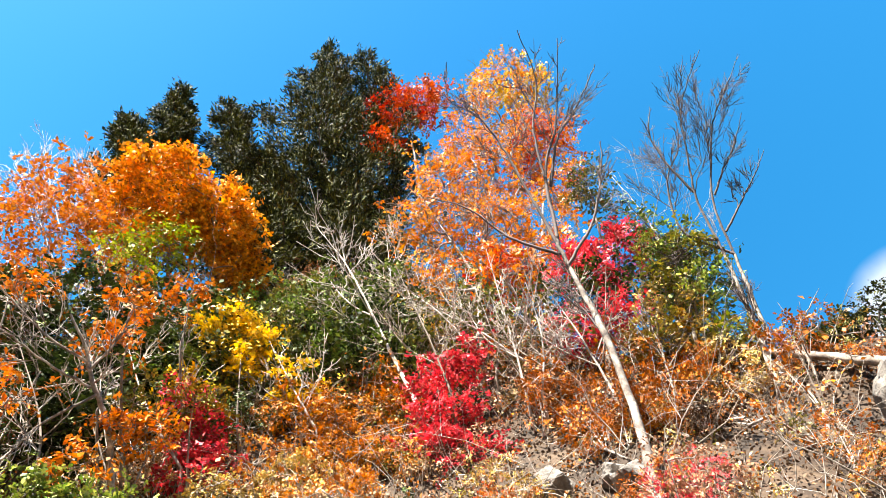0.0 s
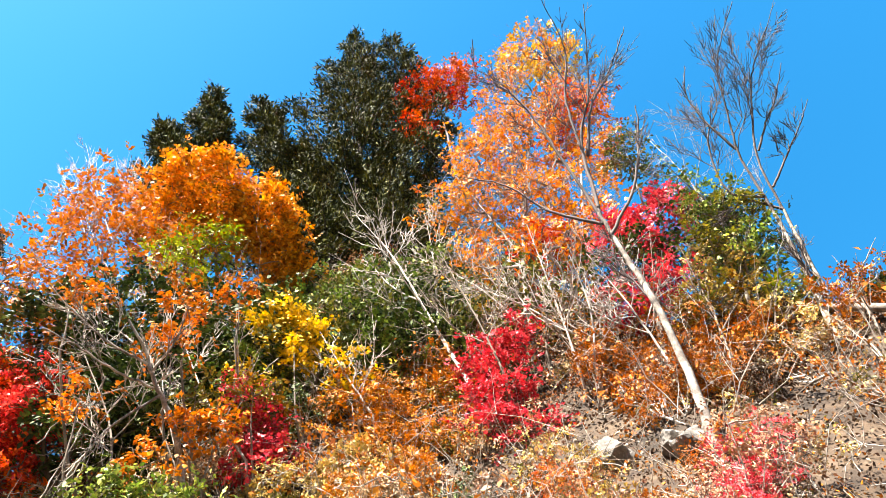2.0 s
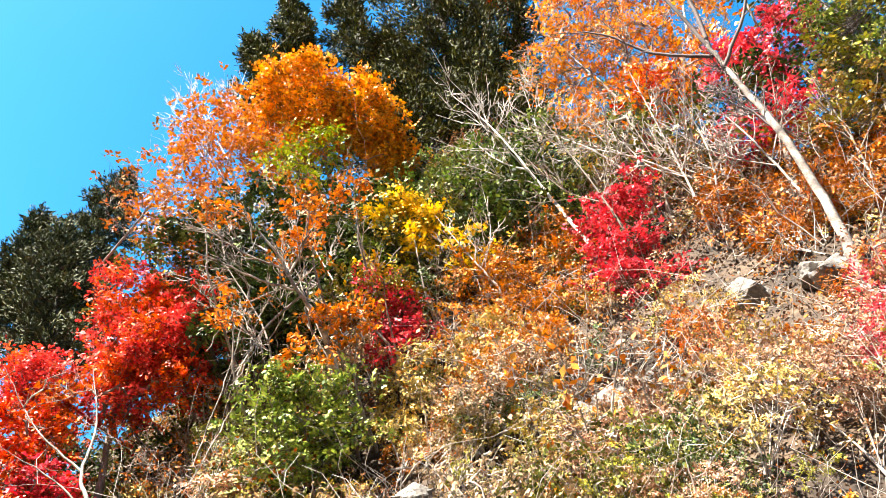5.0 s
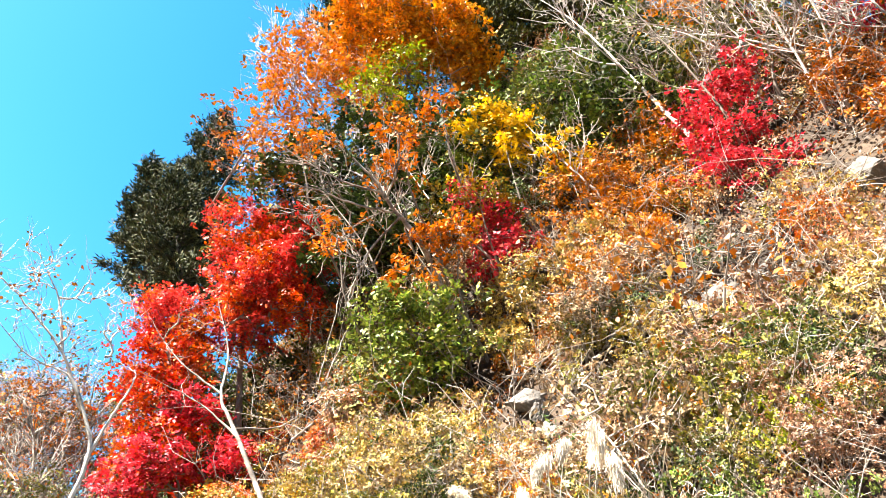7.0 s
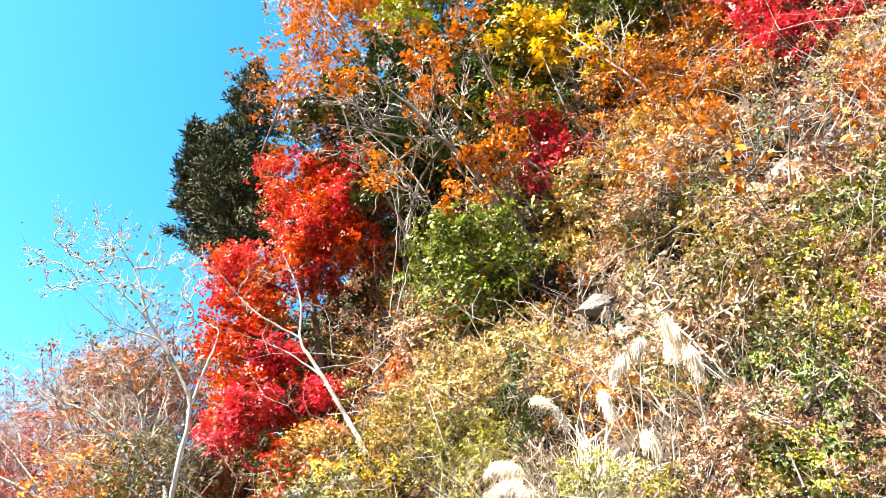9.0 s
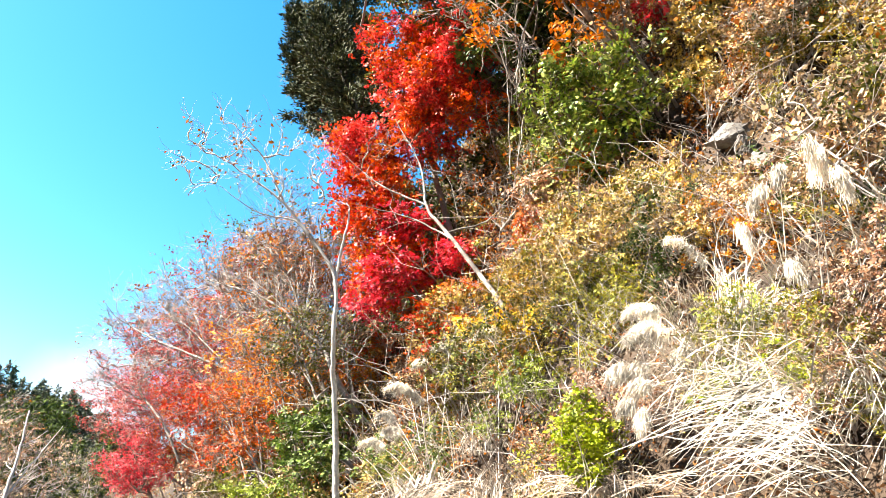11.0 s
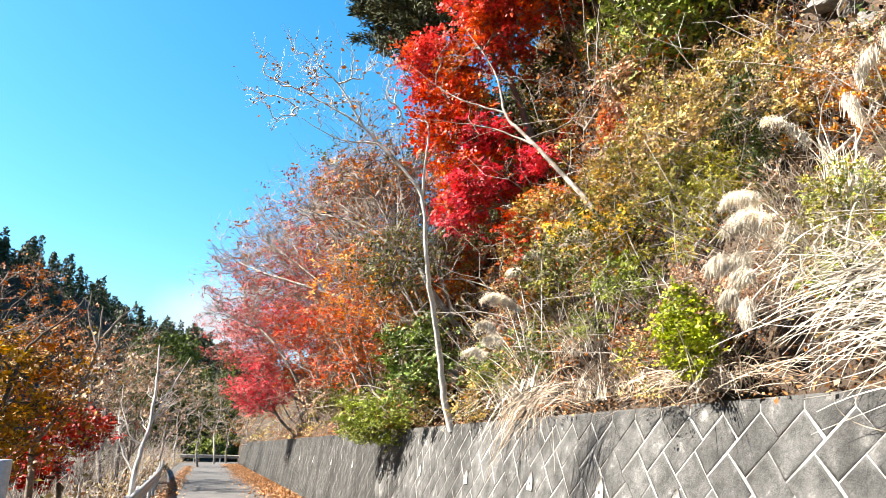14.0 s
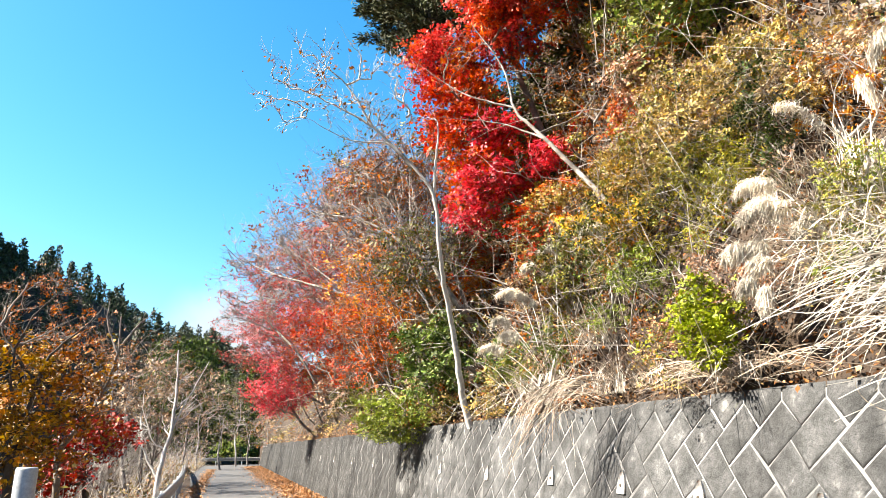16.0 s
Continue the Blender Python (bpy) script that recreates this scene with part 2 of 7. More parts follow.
BURNT = leaf_mat("burnt_orange_leaves", [(0.45, 0.14, 0.02), (0.68, 0.26, 0.03), (0.60, 0.20, 0.03), (0.74, 0.38, 0.07)], 0.35)
BRONZE = leaf_mat("bronze_leaves", [(0.20, 0.09, 0.025), (0.40, 0.22, 0.045), (0.32, 0.28, 0.06), (0.48, 0.17, 0.045)], 0.3, [(0.10, 0.12, 0.025), (0.28, 0.28, 0.05), (0.46, 0.34, 0.08)], patch_scale=1.3, lo=0.25, hi=1.4)
LICHENBARK = surf_mat("lichened_bark", [(0.34, (0.06, 0.05, 0.045)), (0.50, (0.19, 0.16, 0.14)), (0.66, (0.44, 0.40, 0.35))], 4.0, bump=0.4)
BARK = surf_mat("pale_bark", [(0.34, (0.09, 0.075, 0.065)), (0.48, (0.26, 0.22, 0.19)), (0.64, (0.60, 0.55, 0.48))], 3.2, bump=0.3)
BIRCHBARK = surf_mat("white_bark", [(0.34, (0.20, 0.17, 0.15)), (0.44, (0.62, 0.58, 0.53)), (0.66, (0.86, 0.83, 0.78))], 2.2, bump=0.3)
BARKDARK = surf_mat("dark_bark", [(0.3, (0.05, 0.04, 0.03)), (0.7, (0.14, 0.11, 0.08))], 4.0, bump=0.5)
BARKMID = surf_mat("grey_brown_bark", [(0.3, (0.14, 0.11, 0.09)), (0.7, (0.36, 0.31, 0.26))], 3.0, bump=0.4)
LIMBDARK = surf_mat("dark_limb_bark", [(0.3, (0.07, 0.055, 0.055)), (0.55, (0.15, 0.12, 0.12)), (0.72, (0.30, 0.26, 0.25))], 1.6, bump=0.3)
TWIG = surf_mat("grey_twigs", [(0.3, (0.22, 0.18, 0.16)), (0.48, (0.46, 0.41, 0.37)), (0.66, (0.74, 0.69, 0.63))], 1.2, bump=0.1)
# soil kept very dark so that bare gaps read as shaded
SOIL = surf_mat("slope_soil", [(0.32, (0.018, 0.012, 0.008)), (0.46, (0.05, 0.032, 0.02)), (0.6, (0.10, 0.066, 0.04)), (0.75, (0.15, 0.11, 0.075))], 1.7, bump=1.0, bscale=9.0, detail=10.0)
ROCK = surf_mat("grey_rock", [(0.32, (0.07, 0.065, 0.06)), (0.48, (0.19, 0.175, 0.16)), (0.66, (0.38, 0.36, 0.34))], 2.2, bump=0.9, bscale=14.0)
STONE = surf_mat("wall_stone", [(0.30, (0.055, 0.056, 0.055)), (0.46, (0.11, 0.112, 0.111)), (0.60, (0.17, 0.17, 0.17)), (0.70, (0.40, 0.40, 0.39))], 5.5, bump=0.7, bscale=34.0, detail=12.0, vary=0.12, stain=0.9)
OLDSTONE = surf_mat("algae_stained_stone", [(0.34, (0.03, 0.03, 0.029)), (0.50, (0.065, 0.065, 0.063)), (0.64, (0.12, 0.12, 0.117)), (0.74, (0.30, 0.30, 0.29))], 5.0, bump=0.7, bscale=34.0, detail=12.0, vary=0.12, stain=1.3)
MORTAR = surf_mat("wall_mortar", [(0.3, (0.20, 0.195, 0.19)), (0.5, (0.40, 0.39, 0.38)), (0.7, (0.60, 0.59, 0.58))], 2.5, bump=0.3, bscale=60.0, stain=0.6)
ASPHALT = surf_mat("asphalt", [(0.35, (0.09, 0.09, 0.092)), (0.65, (0.16, 0.155, 0.15))], 0.9, bump=0.5, bscale=120.0)
STEEL = surf_mat("galvanised_steel", [(0.3, (0.34, 0.33, 0.31)), (0.7, (0.56, 0.56, 0.55))], 3.0, rough=0.45, bump=0.1)
WHITESTONE = surf_mat("lime_stained_stone", [(0.3, (0.50, 0.48, 0.45)), (0.6, (0.74, 0.72, 0.69))], 6.0, bump=0.3)
POSTMAT = surf_mat("grey_post_paint", [(0.3, (0.50, 0.54, 0.58)), (0.7, (0.66, 0.69, 0.72))], 5.0, rough=0.5, bump=0.08)
# dead-leaf brown darkened to put the shade of the gaps into its colour
SHADEBROWN = leaf_mat("shade_brown_leaves", [(0.035, 0.02, 0.011), (0.09, 0.05, 0.025), (0.17, 0.11, 0.065), (0.06, 0.026, 0.015)], 0.1, lo=0.3, hi=1.4)
LITTER = leaf_mat("fallen_leaves", [(0.30, 0.14, 0.06), (0.52, 0.28, 0.13), (0.60, 0.36, 0.20), (0.42, 0.18, 0.08)], 0.15)


# ---- mesh building ----
class Build:
    """Gathers vertices and faces, and makes one mesh of them."""

    def __init__(self):
        self.v, self.q, self.n = [], [], 0

    def add(self, v, q):
        self.v.append(np.asarray(v, float))
        self.q.append(np.asarray(q, int) + self.n)
        self.n += len(v)

    def tube(self, path, radii, sides=5, cap=False):
        p = np.asarray(path, float)
        k = len(p)
        d = np.gradient(p, axis=0)
        d /= np.linalg.norm(d, axis=1)[:, None] + 1e-9
        mean = p[-1] - p[0]
        ref = np.array([0.31, 0.95, 0.1]) if abs(mean[2]) > 0.7 * np.linalg.norm(mean) else np.array([0.05, 0.1, 1.0])
        u = np.cross(d, ref)
        u /= np.linalg.norm(u, axis=1)[:, None] + 1e-9
        w = np.cross(d, u)
        ang = np.arange(sides) * 2 * math.pi / sides
        r = np.asarray(radii, float)[:, None, None]
        v = p[:, None] + r * (np.cos(ang)[None, :, None] * u[:, None] + np.sin(ang)[None, :, None] * w[:, None])
        i = np.arange(k - 1)[:, None] * sides
        j = np.arange(sides)[None]
        jn = (j + 1) % sides
        q = np.stack([i + j, i + jn, i + sides + jn, i + sides + j], -1).reshape(-1, 4)
        v = v.reshape(-1, 3)
        if cap:
            v = np.concatenate([v, p[-1:]])
            top = (k - 1) * sides
            q = np.concatenate([q, [[top + s, top + (s + 1) % sides, len(v) - 1, len(v) - 1] for s in range(sides)]])
        self.add(v, q)

    def leaves(self, pts, size, width=0.6, up=0.3, aim=None, spread=1.0, face=None):
        """A folded blade at each point; aim: the way that the blades point; face: the way that they look."""
        pts = np.asarray(pts, float)
        n = len(pts)
        if n == 0:
            return
        a = rng.normal(size=(n, 3)) * spread
        if aim is not None:
            a += aim
        a /= np.linalg.norm(a, axis=1)[:, None] + 1e-9
        if face is None:
            b = rng.normal(size=(n, 3))
            b[:, 2] += up
        else:
            b = face + rng.normal(size=(n, 3)) * 0.28
        s = np.cross(a, b)
        s /= np.linalg.norm(s, axis=1)[:, None] + 1e-9
        nn = np.cross(s, a)
        L = (np.asarray(size) * rng.uniform(0.6, 1.35, n))[:, None]
        W = L * width * 0.5
        v = np.stack([pts, pts + a * L * 0.5 + s * W + nn * L * 0.1, pts + a * L, pts + a * L * 0.5 - s * W + nn * L * 0.1], 1).reshape(-1, 3)
        q = np.arange(4 * n).reshape(n, 4)
        self.add(v, q)

    def sprays(self, pts, size, width, n, reach, droop=0.15, tilt=0.5):
        """At each point a twig's worth of leaves: n blades set along both sides of a line, all in nearly one plane."""
        pts = np.asarray(pts, float)
        m = len(pts)
        if m == 0:
            return
        d = rng.normal(size=(m, 3)) * np.array([1, 1, 0.45]) + np.array([-0.25, 0, -droop])
        d /= np.linalg.norm(d, axis=1)[:, None] + 1e-9
        f = rng.normal(size=(m, 3)) * tilt + np.array([-0.55, 0, 0.75])
        f -= d * np.sum(f * d, axis=1)[:, None]
        f /= np.linalg.norm(f, axis=1)[:, None] + 1e-9
        s = np.cross(d, f)
        t = (np.arange(n) + 0.5) / n
        flip = np.where(np.arange(n) % 2 == 0, 1.0, -1.0)
        R = (np.asarray(reach) * rng.uniform(0.6, 1.3, m))[:, None, None]
        p = pts[:, None] + d[:, None] * (R * (t[None, :, None] - 0.3)) - f[:, None] * (0.25 * R * t[None, :, None] ** 2)
        p = p + rng.normal(size=p.shape) * 0.1 * R
        a = d[:, None] * 0.75 + s[:, None] * flip[None, :, None] * 0.9
        face = np.repeat(f[:, None], n, 1)
        size = np.asarray(size, float)
        if size.ndim:
            size = np.repeat(size, n)
        self.leaves(p.reshape(-1, 3), size, width, aim=a.reshape(-1, 3), spread=0.25, face=face.reshape(-1, 3))

    def mesh(self, name, mat, smooth=False):
        v = np.concatenate(self.v).astype(np.float32)
        q = np.concatenate(self.q).astype(np.int32)
        me = bpy.data.meshes.new(name)
        tri = q[:, 2] == q[:, 3]
        tot = np.where(tri, 3, 4).astype(np.int32)
        keep = np.ones(q.shape, bool)
        keep[tri, 3] = False
        loops = q[keep]
        me.vertices.add(len(v))
        me.vertices.foreach_set("co", v.ravel())
        me.loops.add(len(loops))
        me.loops.foreach_set("vertex_index", loops)
        me.polygons.add(len(q))
        me.polygons.foreach_set("loop_start", (np.cumsum(tot) - tot).astype(np.int32))
        me.polygons.foreach_set("loop_total", tot)
        if smooth:
            me.polygons.foreach_set("use_smooth", np.ones(len(q), bool))
        me.update(calc_edges=True)
        me.materials.append(mat)
        return me


def thing(name, place, label, category, group="", kind=""):
    ob = new(name)
    ob.matrix_basis = Matrix.Translation(place)
    return tagged(ob, label, category, group, kind)


def part(name, build, mat, parent, label="", smooth=False):
    """One mesh under a thing or a part; the build is in world metres."""
    ob = new(name, build.mesh(name, mat, smooth))
    ob.parent = parent
    base = parent.matrix_basis.copy()
    if parent.parent:
        base = parent.parent.matrix_basis @ base
    ob.matrix_basis = base.inverted()
    return tagged(ob, label)


def bent(a, b, k=5, sag=0.08):
    a, b = np.asarray(a, float), np.asarray(b, float)
    t = np.linspace(0, 1, k)[:, None]
    L = np.linalg.norm(b - a)
    off = rng.normal(size=3) * sag * L
    off2 = rng.normal(size=3) * sag * 0.5 * L
    kink = np.cumsum(rng.normal(size=(k, 3)) * sag * 0.22 * L, axis=0)
    kink -= kink[:1] + (kink[-1:] - kink[:1]) * t
    return a + (b - a) * t + off * np.sin(math.pi * t) + off2 * np.sin(2 * math.pi * t) + kink


def smooth_path(pts, k=6, wob=0.0):
    """A curve through the given points."""
    p = np.asarray(pts, float)
    if len(p) == 2:
        return bent(p[0], p[1], k + 2, 0.03)
    q = np.concatenate([[2 * p[0] - p[1]], p, [2 * p[-1] - p[-2]]])
    out = []
    for i in range(1, len(q) - 2):
        for t in np.arange(k) / k:
            a, b, c, d = q[i - 1], q[i], q[i + 1], q[i + 2]
            out.append(0.5 * (2 * b + (c - a) * t + (2 * a - 5 * b + 4 * c - d) * t * t + (3 * b - a - 3 * c + d) * t ** 3))
    out.append(p[-1])
    out = np.array(out)
    if wob:
        out[1:-1] += rng.normal(size=(len(out) - 2, 3)) * wob
    return out


def ball(n, shell=0.45):
    v = rng.normal(size=(n, 3))
    v /= np.linalg.norm(v, axis=1)[:, None]
    return v * (shell + (1 - shell) * rng.uniform(size=n) ** 0.6)[:, None]


def grow(stems, r0, targets, tip=0.006, jit=0.1):
    """Branches from the stems to the targets, each from the nearest wood that is there already. Returns (path, radii) of every branch."""
    nodes, depth, owner, par = [], [], [], []
    for s in stems:
        for i, p in enumerate(s):
            if i >= len(s) * 0.25:
                nodes.append(p), depth.append(i * 0.0), par.append(-1)
    segs = []
    stem_pts = np.array(nodes)
    order = np.argsort([np.min(np.linalg.norm(stem_pts - t, axis=1)) for t in targets])
    pos = np.zeros((len(nodes) + 4 * len(targets), 3))
    pos[:len(nodes)] = nodes
    dep = np.zeros(len(pos))
    n = len(nodes)
    seg_of = [-1] * n
    parent_seg = []
    for i in order:
        t = np.asarray(targets[i])
        d = np.linalg.norm(pos[:n] - t, axis=1) * (1.0 + 0.12 * dep[:n])
        d += 1.2 * np.maximum(0, pos[:n, 2] - t[2])
        j = int(np.argmin(d))
        path = bent(pos[j], t, 5, jit)
        segs.append(path)
        parent_seg.append(seg_of[j])
        for f in (2, 3, 4):
            pos[n] = path[f]
            dep[n] = dep[j] + 1
            seg_of.append(len(segs) - 1)
            n += 1
    load = np.ones(len(segs))
    for i in range(len(segs) - 1, -1, -1):
        if parent_seg[i] >= 0:
            load[parent_seg[i]] += load[i]
    out = []
    for s, l in zip(segs, load):
        ra = min(tip * (l + 0.5) ** 0.55 * 1.3, r0 * 0.6)
        out.append((s, np.linspace(ra, max(tip * 0.6, ra * 0.45), len(s))))
    return out


def ramify(build, path, r, depth, n, ang=0.6, reach=1.0, fine=0.0035):
    """Side branches along a limb that leave at an angle and bend back to its direction, and their own side branches."""
    seg = np.linalg.norm(np.diff(path, axis=0), axis=1).sum()
    for k in range(n):
        f = 0.28 + 0.7 * (k + rng.uniform()) / n
        i = min(int(f * (len(path) - 1)), len(path) - 2)
        p, d = path[i], path[i + 1] - path[i]
        d = d / (np.linalg.norm(d) + 1e-9)
        side = np.cross(d, rng.normal(size=3))
        side /= np.linalg.norm(side) + 1e-9
        L = seg * (1.08 - f) * rng.uniform(0.35, 0.7) * reach
        if L < 0.12:
            continue
        t = np.linspace(0, 1, 6)[:, None]
        a = ang * rng.uniform(0.6, 1.5)
        walk_off = np.cumsum(rng.normal(size=(6, 3)) * 0.045 * L, axis=0)
        q = p + (d * math.cos(a) + side * math.sin(a)) * L * t + (d * 0.25 + np.array([0, 0, 0.12])) * L * t ** 2 + (walk_off - walk_off[:1])
        ra = max(fine, r * (1.1 - f) * 0.55)
        build.tube(q, np.linspace(ra, max(0.65 * fine, ra * 0.25), 6), 4 if depth > 1 else 3)
        if depth > 1:
            ramify(build, q, ra, depth - 1, max(3, n - 2), ang, 1.0, fine)


def root_path(p):
    """The foot of a trunk that springs from the hillside and curves up to p."""
    gap = float(slope_x(p[1], p[2])) - p[0]
    if p[0] < 2.5 or gap < 0.15:
        return np.zeros((0, 3))
    z = max(WALL_Z + 0.05, p[2] - 0.45 * gap - 0.3)
    q = np.array([float(slope_x(p[1], z)) + 0.1, p[1], z])
    t = np.linspace(0, 1, 6)[:-1, None]
    return q + (np.asarray(p) - q) * t + np.array([0, 0, -0.12 * gap]) * np.sin(math.pi * t)


def tree(name, label, category, stems, r0, blobs, leaf=None, per=40, size=0.08, sig=0.3, bark=BARKMID, tip=0.006, group="",
         twig=0, twig_len=0.5, jit=0.12, up=0.6, width=0.6, taper=0.13, shell=0.4, rooted=True, ram=None, limb=None):
    """stems: lists of points; blobs: (centre, radii or radius, clusters). Leaves hang in clusters at the ends of the branches."""
    stems = [smooth_path(s, 6, r0 * 0.12) for s in stems]
    if rooted:
        stems[0] = np.concatenate([root_path(stems[0][0]), stems[0]])
        p = stems[0][0]
        if p[0] < 2.5 and p[2] > float(land(p[0], p[1])):
            stems[0] = np.concatenate([[[p[0], p[1], float(land(p[0], p[1])) + 0.2]], stems[0]])
    top = thing(name, stems[0][0], label, category, group)
    b = Build()
    for i, s in enumerate(stems):
        rr = r0 * (1.0 if i == 0 else 0.42)
        s = s.copy()
        if i == 0:
            s[0] = s[0] + np.array([0.1, 0, -0.3])
        if limb and i:
            lm = Build()
            lm.tube(s, np.linspace(rr * 1.2, rr * 0.3, len(s)), 6)
            part("limb", lm, limb, top, "dark slender limb", smooth=True)
            continue
        b.tube(s, np.linspace(rr, rr * taper, len(s)), 7 if r0 > 0.02 else 4)
    part("trunk", b, bark, top, smooth=True)
    targets = []
    for c, r, k in blobs:
        r = np.ones(3) * r
        targets.extend(np.asarray(c) + ball(k, shell) * r)
    br = grow(stems, r0, targets, tip, jit) if targets else []
    bb = Build()
    if ram:
        for i, s in enumerate(stems):
            ramify(bb, s[len(s) // 4:] if i == 0 else s, r0 * (0.7 if i == 0 else 0.42), ram[1], ram[0], *ram[2:])
    for path, rad in br:
        bb.tube(path, rad, 4)
        for _ in range(twig):
            f = rng.uniform(0.3, 1.0)
            p = path[int(f * (len(path) - 1))]
            d = (path[-1] - path[0])
            d = d / (np.linalg.norm(d) + 1e-9) + rng.normal(size=3) * 0.55
            d[2] += 0.25
            e = p + d / np.linalg.norm(d) * twig_len * rng.uniform(0.4, 1.2)
            bb.tube(bent(p, e, 4, 0.1), np.linspace(tip * 0.7, tip * 0.3, 4), 3)
    tagged(part("branchwork", bb, limb or bark, top), kind="stuff")
    if leaf is not None:
        lb = Build()
        each = 7
        k = max(1, round(per / each)) if per >= 5 else 0
        if k:
            pts = np.concatenate([t + rng.normal(size=(k, 3)) * sig * rng.uniform(0.35, 0.95) * np.array([1.08, 1.08, 0.5]) for t in targets])
            lb.sprays(pts, size, width, each, np.clip(sig * 0.75, 2.2 * size, 4.5 * size))
        else:
            pts = np.concatenate([t + rng.normal(size=(per, 3)) * sig * rng.uniform(0.35, 0.95) * np.array([1.08, 1.08, 0.42]) for t in targets])
            lb.leaves(pts, size, width, up)
        part("crown", lb, leaf, top)
    return top


def conifer(name, label, base, tip, spread, mat=DARK, n=70, per=70, r0=0.2, start=0.2, size=0.23, droop=0.3, ragged=0.35, group=""):
    """A conifer: a straight trunk, tiers of boughs that droop and turn up, each set with needle sprays."""
    base, tip = np.array(base, float), np.array(tip, float)
    top = thing(name, base, label, "conifer tree", group)
    H = np.linalg.norm(tip - base)
    b = Build()
    tr = np.concatenate([root_path(base), bent(base, tip, 12, 0.01)])
    b.tube(tr, np.linspace(r0, 0.02, len(tr)), 8)
    part("trunk", b, BARKDARK, top, smooth=True)
    bb, lb = Build(), Build()
    ga = 0.0
    for i in range(n):
        f = start + (1 - start) * (i + rng.uniform(0, 1)) / n
        p = base + (tip - base) * f
        ga += 2.4 + rng.normal() * 0.3
        L = spread * (1 - f) ** 0.65 * rng.uniform(1 - ragged, 1.0 + ragged * 0.4) + 0.25
        d = np.array([math.cos(ga), math.sin(ga), 0.0])
        e = p + d * L + np.array([0, 0, -droop * L + 0.15 * L])
        path = bent(p, e, 6, 0.05)
        path[3:, 2] += np.array([0.0, 0.02, 0.08]) * L
        bb.tube(path, np.linspace(0.035, 0.008, 6), 4)
        k = max(10, int(1.35 * per * L / spread))
        t = rng.uniform(0.2, 1.0, k)
        idx = t * 5
        i0 = np.minimum(idx.astype(int), 4)
        pp = path[i0] + (path[i0 + 1] - path[i0]) * (idx - i0)[:, None]
        side = np.cross(d, [0, 0, 1])
        lat = rng.uniform(-1, 1, k) * (0.38 * L * (1.05 - t) + 0.12)
        pp = pp + side * lat[:, None] + d * (-np.abs(lat) * 0.2)[:, None] + rng.normal(size=(k, 3)) * 0.07
        lb.leaves(np.repeat(pp, 3, 0) + rng.normal(size=(3 * k, 3)) * 0.06, size, 0.26, 0.4, aim=d * 0.8 + np.array([0, 0, 0.35]), spread=0.6)
    tagged(part("branchwork", bb, BARKDARK, top), kind="stuff")
    part("crown", lb, mat, top)
    return top


def vnoise(x, y, s, seed=0.0):
    """Cheap smooth noise from sines."""
    return (np.sin(x * s * 1.0 + 1.3 * np.sin(y * s * 0.7 + seed) + seed) + np.sin(y * s * 1.3 + 1.7 * np.sin(x * s * 0.9 - seed) + 2 * seed)
            + 0.5 * np.sin((x + y) * s * 2.3 + seed * 3)) / 2.5


# ---- ground ----
WALL_Z = 2.02


def slope_x(y, z):
    """Where the hillside stands at height z beside the road."""
    y, z = np.asarray(y, float), np.asarray(z, float)
    base = 3.75 + np.where(z < 7, (z - WALL_Z) / 1.9, (7 - WALL_Z) / 1.9 + (z - 7) / (3.0 + 3.0 * np.exp(-((y - 8.5) / 4.0) ** 4)))
    return base + 0.35 * vnoise(y, z, 0.55, 1.0) * np.clip((z - 2.4) / 2, 0, 1) + 0.12 * vnoise(y, z, 2.1, 2.0)


def crest_z(y):
    """Height of the brow of the hillside along the road."""
    up = 1 / (1 + np.exp(np.clip(-(np.asarray(y, float) - 0.5) / 1.1, -50, 50)))
    down = 1 / (1 + np.exp(np.clip((np.asarray(y, float) - 16.5) / 1.6, -50, 50)))
    return 11.6 + 14.4 * up * down - 3.6 * (1 - down)


def land(x, y):
    """Height of the ground off the hillside."""
    x, y = np.asarray(x, float), np.asarray(y, float)
    verge = -1.7 - 3.2 * np.clip((y - 12) / 55, 0, 1) ** 2
    left = -np.clip(verge - x, 0, 9) * 0.62
    z = left + 0.25 * vnoise(x, y, 0.35, 0.4) * np.clip(-2.2 - x, 0, 2)
    ridge = (17 + 0.31 * np.clip(-x, -20, 75) + 0.26 * np.clip(-x - 20, 0, 60)) * np.clip((y - 85) / 65, 0, 1) ** 1.3
    # unseen high flank on the left, added to block low sky light
    ridge += 95 * np.clip((-x - 45) / 130, 0, 1) * np.clip((-x * 2.1 - y) / 60, 0, 1)
    ridge += 30 * np.clip((-x - 90) / 120, 0, 1)
    ridge += 6.5 * np.exp(-((x + 30) / 22) ** 2) * np.clip((y - 95) / 40, 0, 1)
    return z + ridge * (1 + 0.08 * vnoise(x, y, 0.06, 3))


def grid(name, X, Y, Z, mat, smooth=True):
    b = Build()
    n, m = X.shape
    i = np.arange(n - 1)[:, None] * m
    j = np.arange(m - 1)[None]
    b.add(np.stack([X, Y, Z], -1).reshape(-1, 3), np.stack([i + j, i + j + 1, i + m + j + 1, i + m + j], -1).reshape(-1, 4))
    return new(name, b.mesh(name, mat, smooth))


